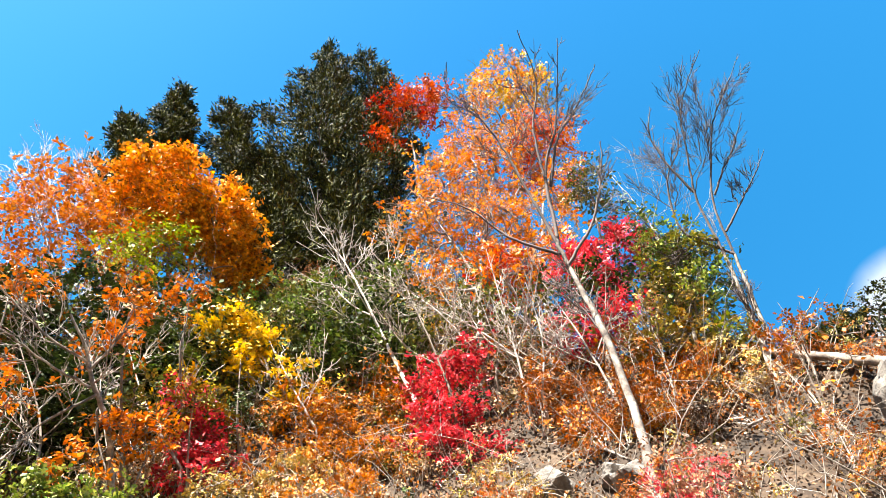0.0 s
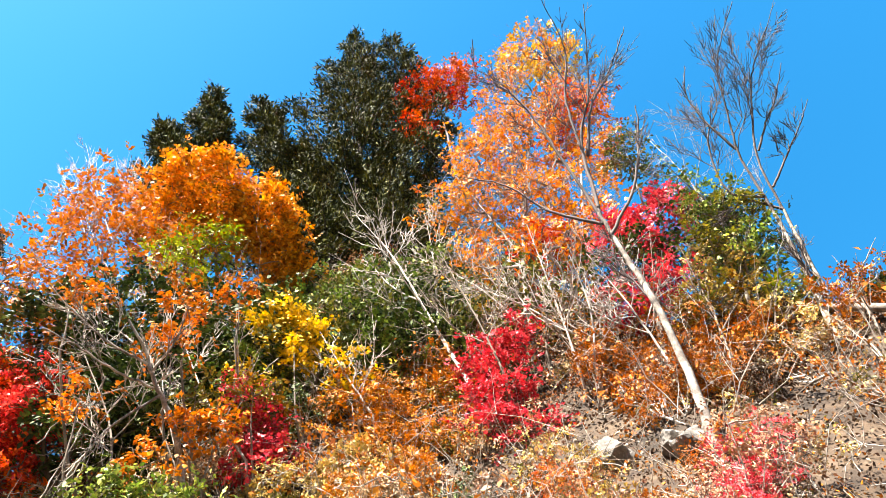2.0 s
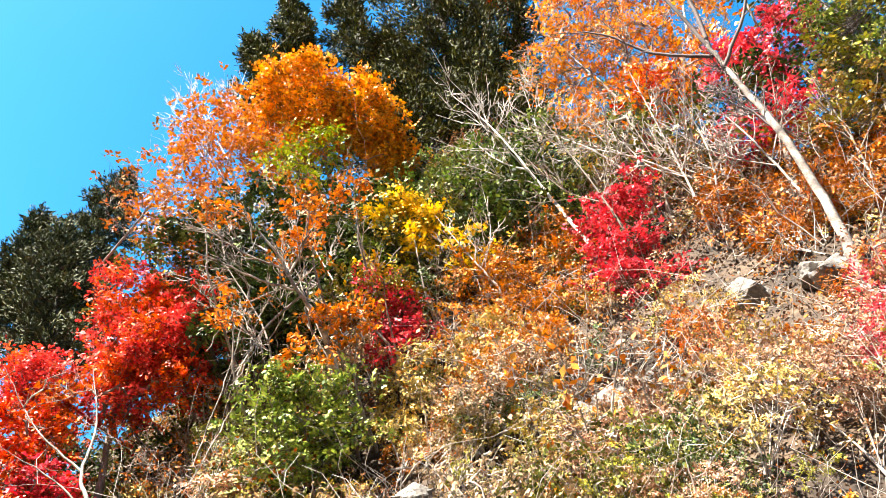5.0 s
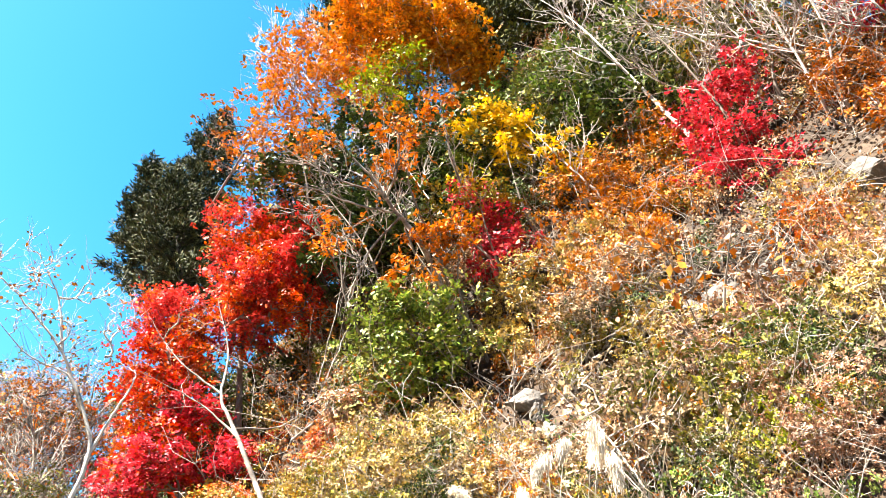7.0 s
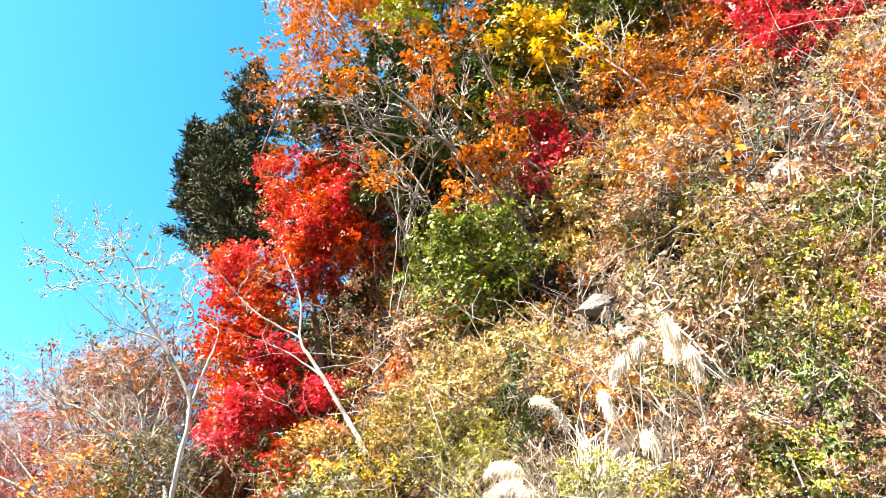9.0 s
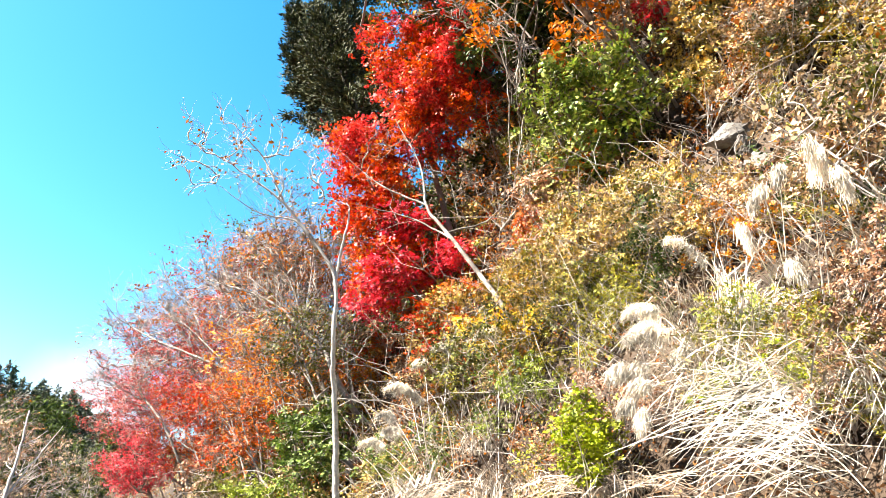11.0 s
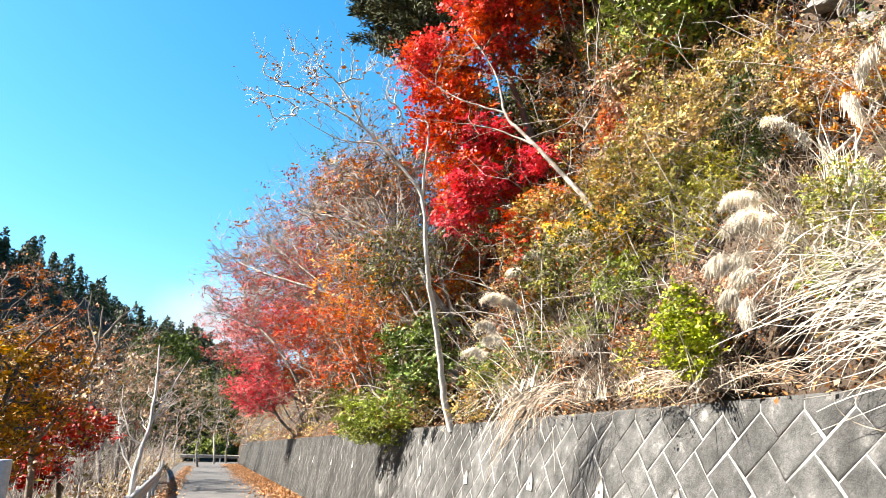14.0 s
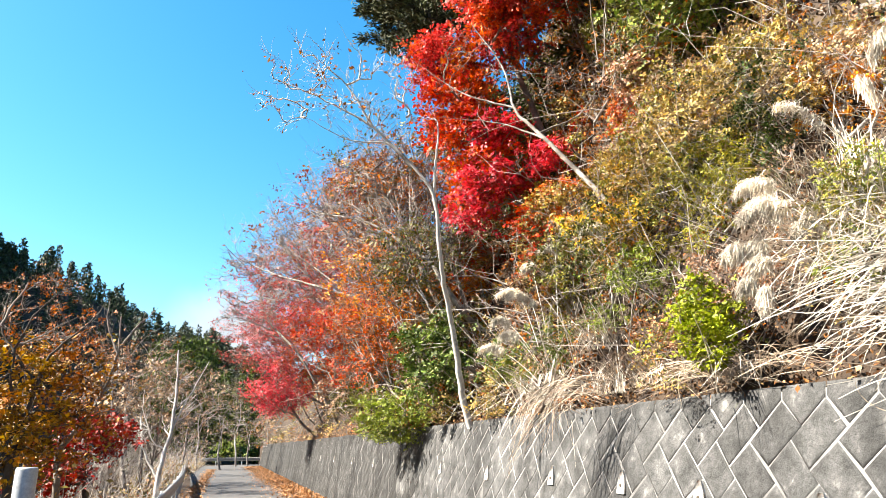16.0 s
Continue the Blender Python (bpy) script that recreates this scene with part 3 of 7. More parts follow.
# one sheet: flat under the road, up the hillside on one side, down to the valley and up to the far ridges on the other
ys = np.concatenate([np.linspace(-3000, -60, 12), np.linspace(-50, -12, 12), np.arange(-11, 30, 0.3), np.arange(30, 90, 1.2), np.linspace(92, 260, 30), np.linspace(300, 3000, 12)])
xl = np.concatenate([np.linspace(-3000, -260, 8), np.linspace(-240, -20, 30), np.linspace(-18, -2.4, 24), [-1.9, -1.0, 1.0, 2.8, 3.56]])
zs = np.concatenate([[1.0, WALL_Z - 0.15], np.arange(WALL_Z, 27, 0.3)])
XL, YL = np.meshgrid(xl, ys, indexing="ij")
ZL = land(XL, YL)
fade = np.clip((112 - ys) / 34, 0.03, 1)[None]
YH = np.repeat(ys[None], len(zs), 0)
ZH = np.repeat(zs[:, None], len(ys), 1)
XH = slope_x(YH, ZH)
XH[0], XH[1] = 3.58, 3.62
crest = crest_z(ys)[None]
over = np.maximum(ZH - crest, 0)
ZH = ZH - over * 0.86
XH = XH + over * 0.9
ZH = np.where(ys[None] > 76, ZH * fade, ZH)
xr = np.concatenate([np.array([1.5, 4, 9, 20, 45, 90, 200, 500]), [1200, 3000]])
XR = XH[-1][None] + xr[:, None]
YR = np.repeat(ys[None], len(xr), 0)
ZR = ZH[-1][None] + np.clip(xr, 0, 200)[:, None] * 0.22 + 0.4 * vnoise(XR, YR, 0.5, 2)
low = np.clip((ys - 88) / 14, 0, 1)[None]
ZR = np.maximum(ZR, low * (land(XR, YR) + 2))
ZH = np.maximum(ZH, low * land(XH, YH))
ground = grid("ground", np.concatenate([XL, XH, XR]), np.concatenate([YL, YH, YR]), np.concatenate([ZL, ZH, ZR]), SOIL)
tagged(ground, "steep brown soil hillside above a flat roadside and a valley", "ground", kind="structure")

# ---- road ----
ry = np.concatenate([np.linspace(-60, 60, 40), np.linspace(61, 80, 24)])
bend = np.where(ry > 66, (ry - 66) ** 2 / 12, 0)
edge = -0.95 - 2.6 * np.clip((ry - 12) / 55, 0, 1) ** 2
rf = np.array([0.0, 0.08, 0.45, 0.8, 1.0])
road = grid("road", edge[None] + (3.12 - edge)[None] * rf[:, None] + bend[None] * (rf[:, None] * 0.7 + 0.3), np.repeat(ry[None], 5, 0), np.repeat(0.0 * ry[None], 5, 0) + np.array([0.015, 0.035, 0.055, 0.035, 0.015])[:, None], ASPHALT)
tagged(road, "narrow worn grey asphalt mountain road", "road", kind="structure")

# ---- retaining wall ----
def wall_p(y, h, out=0.0):
    return np.array([3.22 + 0.33 * h / WALL_Z - out, y, h])

b = Build()
for y0, y1 in [(-60.0, 72.0)]:
    v = [wall_p(y0, 0), wall_p(y1, 0), wall_p(y1, WALL_Z - 0.05), wall_p(y0, WALL_Z - 0.05)]
    w = [p + np.array([0.45 - 0.33 * p[2] / WALL_Z, 0, 0]) for p in v]
    b.add(v + w, [[0, 1, 2, 3], [3, 2, 6, 7], [1, 5, 6, 2], [4, 0, 3, 7], [5, 4, 7, 6], [0, 4, 5, 1]])
wall = thing("wall_roadside", (3.3, 0, 0), "grey stone retaining wall with diagonal courses and pale joints", "retaining wall", kind="structure")
part("backing", b, MORTAR, wall, "pale mortar between the stones")

# ---- trees ----
# leaning conifers on the crest
conifer("conifer", "tall dark green conifer leaning over the crest", (10.23, 8.02, 24.12), (3.49, 8.29, 40.58), 4.6, n=85, per=190, r0=0.3, start=0.08, ragged=0.55)
conifer("conifer", "dark green conifer among the taller crowns", (10.11, 5.43, 27.14), (4.08, 6.19, 38.87), 3.4, n=60, per=140, r0=0.22, start=0.08, ragged=0.6)
conifer("conifer", "dark conifer with a pointed ragged top", (8.78, 10.07, 26.21), (4.17, 12.76, 35.00), 2.6, n=60, per=140, r0=0.18, start=0.05, ragged=0.6)
conifer("conifer", "dark conifer standing apart against the sky", (6.76, 13.97, 26.10), (2.98, 14.73, 35.41), 1.9, n=60, per=130, r0=0.18, start=0.1)
conifer("conifer", "short dark conifer with a broad crown", (5.95, 14.32, 26.11), (3.37, 16.39, 32.34), 1.7, n=50, per=110, r0=0.16, start=0.1)
conifer("conifer", "low dark conifer filling the brow", (8.73, 8.37, 22.33), (6.76, 9.88, 30.19), 2.4, n=50, per=110, r0=0.15, start=0.05, ragged=0.5)
conifer("conifer", "low dark conifer between tall neighbours", (9.40, 6.06, 21.70), (7.84, 7.04, 29.69), 2.4, n=50, per=110, r0=0.15, start=0.05, ragged=0.5)
conifer("conifer", "low dark conifer behind an orange oak", (8.18, 9.36, 20.95), (6.60, 10.43, 27.84), 2.0, n=45, per=100, r0=0.14, start=0.05, ragged=0.5)
# conifers at the shoulder of the slope
conifer("conifer", "grey-green conifer at the shoulder of the slope", (6.72, 24.18, 18.04), (5.2, 26.0, 30.6), 2.5, BLUENEEDLE, n=80, per=120, r0=0.25, start=0.1)
conifer("conifer", "grey-green conifer with drooping boughs", (6.1, 25.4, 18.4), (3.75, 27.4, 26.2), 1.8, BLUENEEDLE, n=60, per=90, r0=0.2, start=0.1)
conifer("conifer", "grey-green conifer half hidden by a red maple", (6.72, 20.95, 15.46), (4.28, 24.22, 23.61), 2.4, BLUENEEDLE, n=60, per=90, r0=0.2, start=0.1)

# large trees of the upper slope
tree("oak_tree", "oak with dense bright orange leaves", "tree", [[(7.12, 7.79, 13.62), (6.96, 9.78, 17.60), (5.85, 10.75, 21.07), (4.95, 10.96, 23.52)], [(7.02, 9.66, 17.64), (5.46, 11.66, 19.44), (4.31, 13.57, 20.92)], [(6.76, 9.61, 17.79), (6.31, 9.39, 20.47), (5.88, 8.96, 21.95)]],
     0.1, [((4.60, 10.41, 21.59), 1.5, 60), ((5.84, 9.21, 21.28), 1.3, 60), ((7.07, 8.78, 20.49), 0.8, 30), ((4.49, 11.88, 20.78), 1.3, 30), ((5.37, 10.81, 20.00), 0.8, 12)], ORANGE, 95, 0.15, 0.33, BARKMID)
tree("oak_tree", "thinly leaved oak with brown-orange leaves and pale twigs", "tree", [[(5.84, 8.80, 12.25), (5.33, 10.57, 15.16), (4.38, 11.74, 17.19), (3.56, 13.48, 19.89)], [(5.50, 9.98, 14.21), (4.46, 11.82, 15.79), (3.54, 13.45, 17.34)], [(5.33, 10.57, 15.16), (5.22, 10.67, 17.69)]],
     0.07, [((4.20, 12.22, 18.15), 2.0, 50), ((4.17, 12.62, 16.54), 1.6, 40), ((5.21, 11.13, 18.63), 1.2, 25), ((3.69, 12.88, 20.30), 1.5, 30), ((4.61, 10.70, 13.98), 1.0, 25), ((5.67, 9.48, 15.81), 0.8, 18)], OAKRUST, 42, 0.13, 0.33, TWIG, twig=4, twig_len=0.9)
tree("bare_tree", "pale dead twigs rising over an oak", "bare tree", [[(4.52, 12.59, 19.07), (3.43, 13.59, 21.09), (2.05, 14.94, 24.00)], [(4.44, 12.57, 19.72), (3.62, 13.20, 21.92), (2.97, 13.59, 23.57)], [(3.96, 13.05, 18.87), (3.00, 14.11, 20.78), (2.25, 15.25, 22.54)]], 0.03, [], None, bark=BIRCHBARK, ram=(10, 2, 0.6, 1.0, 0.008))
tree("young_tree", "slender tree with yellow-green leaves", "tree", [[(6.96, 8.48, 13.25), (6.03, 9.28, 15.80), (5.04, 10.12, 18.10)]], 0.06, [((5.09, 9.87, 17.02), 0.9, 30), ((5.31, 9.54, 18.36), 0.8, 22)], LIME, 40, 0.11, 0.3, BARKMID)
tree("deciduous_tree", "tall tree with pale orange and yellow leaves", "tree", [[(8.10, 1.56, 14.13), (8.18, 1.44, 18.69), (7.78, 0.78, 24.29), (6.96, -0.57, 32.83)], [(8.46, 1.51, 18.55), (7.53, 2.46, 21.05), (7.03, 3.17, 23.27)], [(8.17, 1.20, 20.91), (8.17, -0.72, 26.27), (7.74, -1.72, 30.53)]],
     0.1, [((6.91, -0.26, 31.82), 2.3, 90), ((7.49, 2.12, 23.24), 1.6, 75), ((7.89, 0.50, 26.37), 1.8, 80), ((8.13, 1.37, 20.91), 1.5, 60), ((7.35, 3.13, 21.02), 0.9, 30), ((8.40, 0.74, 18.07), 1.2, 40), ((7.81, 2.62, 18.17), 0.9, 25), ((7.57, -1.41, 27.48), 1.4, 40), ((7.10, 1.49, 27.61), 1.2, 34), ((8.32, -1.66, 24.05), 1.0, 22), ((8.39, -0.38, 21.39), 1.1, 34), ((8.11, -0.95, 18.76), 0.8, 18)], PALEORANGE, 33, 0.115, 0.38, BARK, tip=0.009, twig=6, twig_len=0.9)
tree("deciduous_tree", "tree with a yellow crown at the crest", "tree", [[(8.67, -0.18, 26.11), (7.76, -0.89, 29.53), (6.65, -1.64, 33.88)]], 0.08, [((6.77, -1.39, 32.84), 1.3, 30), ((6.37, 0.57, 33.97), 0.9, 15)], YELLOW, 60, 0.14, 0.35, TWIG)
tree("maple_tree", "red maple at the crest beside a dark conifer", "tree", [[(8.86, 3.28, 23.66), (7.48, 3.70, 28.33), (6.29, 4.03, 32.72)]], 0.1, [((6.20, 4.81, 32.62), 1.1, 35), ((5.98, 3.29, 32.86), 1.2, 45), ((6.82, 4.78, 30.42), 0.7, 20)], REDORANGE, 65, 0.13, 0.3, BARKMID)
tree("maple_tree", "maple with sparse light red leaves", "tree", [[(8.61, -0.08, 16.26), (8.53, -0.46, 20.78), (8.40, -1.33, 27.23)]], 0.1, [((8.18, -1.27, 27.30), 1.7, 50), ((8.63, 0.76, 18.51), 1.0, 30)], REDORANGE, 60, 0.12, 0.35, TWIG, twig=2)
tree("maple_tree", "crimson maple behind a bare leaning trunk", "tree", [[(7.91, -0.83, 11.88), (7.99, -1.23, 14.24), (7.80, -1.86, 16.59)]], 0.08, [((7.69, -1.95, 16.63), 0.9, 45), ((8.01, -0.69, 14.26), 0.6, 25), ((7.84, -1.62, 14.29), 0.45, 18), ((7.76, -0.86, 16.70), 0.6, 20)], CRIMSON, 60, 0.1, 0.25, BARKMID)
tree("shrub", "green shrub with upright shoots on the slope", "shrub", [[(7.24, -2.48, 12.11), (7.36, -2.92, 14.34), (7.19, -3.18, 15.54)]], 0.05, [((7.26, -2.90, 14.40), 0.8, 40), ((7.70, -2.70, 18.76), 0.7, 20)], GREEN, 45, 0.1, 0.25, BARKMID)

# bare trees
tree("bare_tree", "leaning bare tree with a pale lichened trunk and dark limbs", "bare tree", [[(6.54, -0.84, 8.01), (6.48, -0.93, 9.68), (6.19, -0.85, 11.61), (5.94, -0.67, 12.92), (5.64, -0.55, 13.85)], [(5.76, -0.56, 13.58), (5.06, -0.64, 15.28), (4.22, -0.68, 16.81), (3.56, -0.94, 17.58), (3.14, -1.03, 18.07), (2.22, -0.88, 18.84)], [(5.58, -0.58, 13.99), (4.81, -0.71, 15.79), (4.24, -1.16, 16.78), (3.67, -1.40, 17.52), (2.58, -1.74, 18.52)], [(5.07, -0.74, 15.49), (4.43, -1.12, 16.52), (4.06, -1.61, 16.99), (3.73, -2.00, 17.45), (3.28, -2.41, 17.90)], [(5.64, -0.54, 13.86), (4.94, -0.24, 15.12), (4.21, 0.07, 16.21), (3.57, 0.47, 16.99), (3.13, 1.02, 17.46), (2.42, 0.92, 18.20)], [(5.84, -0.63, 13.20), (5.49, -1.34, 14.19), (4.87, -1.80, 15.25), (4.48, -1.96, 15.89)], [(5.71, -0.53, 13.49), (5.39, 0.34, 14.08), (4.92, 1.02, 14.88), (4.63, 1.81, 15.33)]],
     0.074, [], None, bark=LICHENBARK, limb=LIMBDARK, ram=(10, 3, 0.6, 0.6, 0.0075), taper=0.5)
tree("bare_tree", "bare tree with dark upright limbs against the sky", "bare tree", [[(7.60, -3.40, 11.06), (7.17, -3.55, 12.35), (6.56, -3.59, 13.67)], [(6.58, -3.60, 13.66), (6.09, -3.55, 14.62), (5.73, -3.55, 15.11), (5.18, -3.71, 15.95), (4.55, -3.87, 16.66), (4.05, -4.19, 17.14), (3.48, -4.67, 17.57)], [(6.40, -3.57, 14.00), (6.27, -3.05, 14.43), (5.59, -3.13, 15.50), (5.11, -3.59, 16.11), (4.66, -3.72, 16.56)], [(5.77, -3.54, 15.10), (5.29, -3.24, 15.81), (4.79, -3.10, 16.44), (4.32, -3.30, 16.97)]],
     0.062, [], None, bark=BARK, limb=LIMBDARK, ram=(11, 3, 0.5, 0.75, 0.006), taper=0.5)
tree("bare_tree", "slender bare tree with a pale foot and dark forked top", "bare tree", [[(7.63, -3.59, 11.23), (7.23, -3.70, 12.38), (6.62, -3.79, 13.70)], [(6.67, -3.79, 13.67), (5.95, -3.82, 14.83), (5.10, -4.27, 16.04), (4.69, -4.55, 16.53), (4.35, -4.89, 16.86), (3.78, -5.38, 17.28)], [(5.87, -3.90, 14.95), (5.52, -4.24, 15.34), (5.20, -4.65, 15.78), (4.72, -5.01, 16.26)], [(6.35, -3.82, 14.18), (6.04, -4.29, 14.65), (5.70, -4.76, 15.09), (5.38, -5.15, 15.54)], [(6.62, -3.79, 13.70), (6.46, -3.30, 14.15), (6.50, -2.78, 14.26), (5.70, -2.15, 15.52)]],
     0.055, [], None, bark=BARK, limb=LIMBDARK, ram=(11, 3, 0.5, 0.75, 0.006), taper=0.5)
tree("bare_tree", "crooked bare stem beside the fallen log", "bare tree", [[(7.36, -3.93, 11.04), (7.13, -4.08, 11.67), (7.02, -4.39, 12.01), (6.83, -4.68, 12.26)], [(7.17, -4.09, 11.64), (7.08, -4.03, 11.98), (7.03, -4.02, 12.40)]], 0.025, [], None, bark=BARK, limb=LIMBDARK, ram=(5, 2, 0.6, 0.5, 0.004), rooted=False)
tree("bare_tree", "bare stem rising from the rust-coloured shrubs", "bare tree", [[(7.81, -2.86, 12.86), (7.51, -2.98, 15.41), (7.63, -3.15, 18.71), (7.55, -2.93, 22.05)]], 0.05, [], None, bark=BARK, ram=(9, 3))
tree("bare_tree", "spreading bare grey tree with tangled twigs", "bare tree", [[(7.39, 2.63, 11.97), (7.17, 3.46, 14.31), (6.47, 4.37, 16.70), (6.16, 5.75, 19.74)], [(7.41, 3.39, 14.20), (7.15, 3.65, 17.71), (6.73, 3.92, 20.02)], [(6.92, 3.71, 14.97), (6.57, 5.43, 17.45)], [(7.36, 1.52, 13.42), (7.05, 2.45, 15.18), (6.81, 4.32, 17.69)], [(7.47, 0.55, 12.83), (7.32, 1.74, 14.58), (7.03, 3.01, 15.65)]],
     0.06, [], None, bark=TWIG, ram=(8, 3, 0.7, 0.95, 0.0085))
tree("bare_tree", "bare bushy tree with long curved grey branches", "bare tree", [[(5.67, 6.83, 9.68), (5.17, 8.09, 11.79), (4.74, 9.22, 13.12), (4.29, 10.15, 13.20)], [(5.35, 8.08, 11.70), (4.91, 9.37, 12.24), (4.29, 11.21, 13.64)], [(5.00, 8.07, 11.89), (4.88, 9.16, 13.78), (4.77, 9.72, 15.98)], [(5.34, 7.78, 11.25), (5.70, 7.76, 12.44), (5.74, 8.07, 14.80)]],
     0.045, [], None, bark=TWIG, ram=(8, 3, 0.7, 0.95, 0.0085))

for foot, a, c, lab in [
    ((7.28, 1.95, 11.94), (6.75, 2.29, 13.18), (5.96, 2.94, 15.27), "bare grey bush-tree with a web of pale twigs"),
    ((7.37, 0.62, 11.80), (6.93, 0.73, 13.28), (6.06, 0.91, 15.29), "bare tree with silvery crossing branches"),
    ((7.50, 0.35, 11.72), (7.13, 0.14, 12.95), (6.61, 0.23, 14.39), "bare shrubby tree with fine pale branches"),
    ((7.31, -0.85, 11.08), (7.03, -0.57, 12.52), (6.58, -0.11, 14.18), "bare tree with long grey side branches"),
    ((5.16, 7.33, 8.80), (4.89, 7.91, 10.10), (4.13, 8.88, 11.61), "bare grey tree with crooked branches"),
    ((6.20, 6.03, 9.92), (5.66, 6.89, 11.06), (5.02, 7.87, 12.83), "bare tree with pale angular branches"),
    ((7.41, -1.73, 10.62), (7.25, -1.85, 11.99), (6.77, -1.82, 13.72), "thin bare tree with fine brown twigs"),
    ((6.91, 4.30, 11.22), (6.53, 4.77, 12.03), (6.08, 5.60, 13.64), "leaning bare stems with silver twigs"),
    ((6.27, 10.49, 11.93), (5.23, 11.33, 13.87), (4.00, 12.08, 15.71), "bare grey tree with twigs against an oak"),
    ((6.81, 8.61, 11.07), (6.29, 9.46, 12.87), (5.50, 10.22, 14.70), "bare tree with fanning pale twigs"),
    ((7.35, 11.35, 8.10), (7.07, 11.26, 9.57), (6.73, 11.27, 11.60), "thin bare tree with upright pale twigs"),
    ((7.49, 9.16, 8.10), (7.10, 9.27, 9.32), (6.50, 9.90, 11.13), "bare sapling with many fine pale twigs")]:
    foot, a, c = np.array(foot), np.array(a), np.array(c)
    side = np.array([0.1, 1.0, 0.35])
    tree("bare_tree", lab, "bare tree", [[foot, a, c], [foot * 0.5 + a * 0.5, a + side * 0.6, c + side * 0.9 - np.array([0, 0, 0.4])], [foot * 0.4 + a * 0.6, a - side * 0.5 + np.array([0, 0, 0.5]), c - side * np.array([1, 1.3, 0])]], 0.032, [], None, bark=BARKMID if lab.startswith("bare grey") or "brown" in lab else TWIG, ram=(7, 3, 0.7, 0.9, 0.0085), taper=0.25)

# understorey below the big crowns
for spots, m, per, lab in [
    ([(4.75, 13.70, 13.88), (5.74, 12.30, 13.42), (6.15, 11.29, 14.20), (4.93, 12.78, 14.76), (5.43, 11.02, 14.75), (5.82, 9.45, 14.47), (6.56, 13.35, 14.97), (7.21, 12.43, 13.26), (6.73, 13.98, 11.67), (6.45, 14.57, 9.98), (6.30, 12.90, 14.05), (7.08, 12.75, 12.14), (5.86, 8.54, 13.13), (6.53, 7.69, 14.02), (7.00, 5.94, 14.09), (6.71, 6.60, 13.28)], OLIVE, 40, "dark olive understorey tree in the shade of oaks"),
    ([(6.64, 9.44, 13.39), (7.22, 8.71, 14.95), (7.53, 6.84, 16.45), (7.75, 5.70, 17.40), (8.09, 4.30, 15.32), (7.76, 5.13, 17.01), (7.87, 3.98, 17.29), (7.35, 5.06, 14.28), (7.56, 3.91, 13.95), (6.27, 7.41, 12.37), (7.41, 5.68, 15.81)], GREEN, 42, "dense green understorey tree below the conifers"),
    ([(4.31, 11.33, 14.22), (3.30, 12.62, 15.41), (5.70, 9.78, 15.60), (6.52, 9.01, 17.62), (6.17, 8.91, 14.70)], RUST, 14, "understorey tree with scattered rust leaves"),
    ([(6.94, 5.10, 15.09), (7.57, 3.73, 15.78), (7.95, 2.12, 15.32), (7.74, 1.06, 14.99), (7.88, 0.13, 14.36)], OLIVE, 22, "olive-leaved understorey tree with grey twigs")]:
    for c in spots:
        c = np.array(c)
        foot = c + np.array([0.4, rng.normal() * 0.3, -1.6])
        tree("understorey_tree", lab, "tree", [[foot, c + np.array([0.1, 0, -0.5]), c + np.array([0, 0, 0.6])]], 0.05, [(c, (1.2, 1.3, 1.1), 30)], m, per, 0.11, 0.24, BARKMID, twig=2, twig_len=0.6, group="understorey of the upper slope")

# dark leaf masses added where the upper slope lies in shade
for c in [(7.43, 5.94, 15.69), (7.68, 4.93, 15.95), (7.67, 3.75, 15.72), (7.52, 4.03, 13.94), (7.30, 4.94, 13.74), (5.68, 8.74, 11.67), (6.17, 7.59, 11.61), (6.58, 7.29, 12.94), (5.35, 9.43, 11.96), (7.79, -0.94, 15.54), (7.80, -2.57, 15.91), (6.83, 8.95, 12.97), (6.55, 8.68, 14.01), (6.69, 12.98, 13.75), (7.83, 11.34, 10.68), (7.49, 12.74, 10.00), (5.60, 13.44, 12.18), (7.53, 7.28, 13.03), (5.91, 9.29, 15.84)]:
    c = np.array(c)
    foot = c + np.array([0.4, rng.normal() * 0.3, -1.3])
    tree("evergreen_tree", "small leaf mass coloured dark as shade of the upper slope", "tree", [[foot, c + np.array([0.1, 0, -0.4]), c + np.array([0, 0, 0.5])]], 0.04, [(c, (1.0, 1.2, 0.9), 34)], SHADEGREEN, 46, 0.11, 0.22, BARKDARK, group="understorey of the upper slope")
for c, r in [((14.29, -10.25, 20.75), 1.5), ((13.99, -8.98, 20.27), 0.8), ((14.68, -11.75, 20.97), 1.8), ((13.62, -7.89, 19.72), 0.6)]:
    c = np.array(c)
    tree("evergreen_tree", "dark evergreen tree beyond the rocks of the crest", "tree", [[c + np.array([0.3, 0, -2.2]), c, c + np.array([0, 0, 0.5 * r])]], 0.07, [(c, (r, r, 0.75 * r), int(40 + 20 * r))], DARK, 50, 0.12, 0.25, BARKDARK)

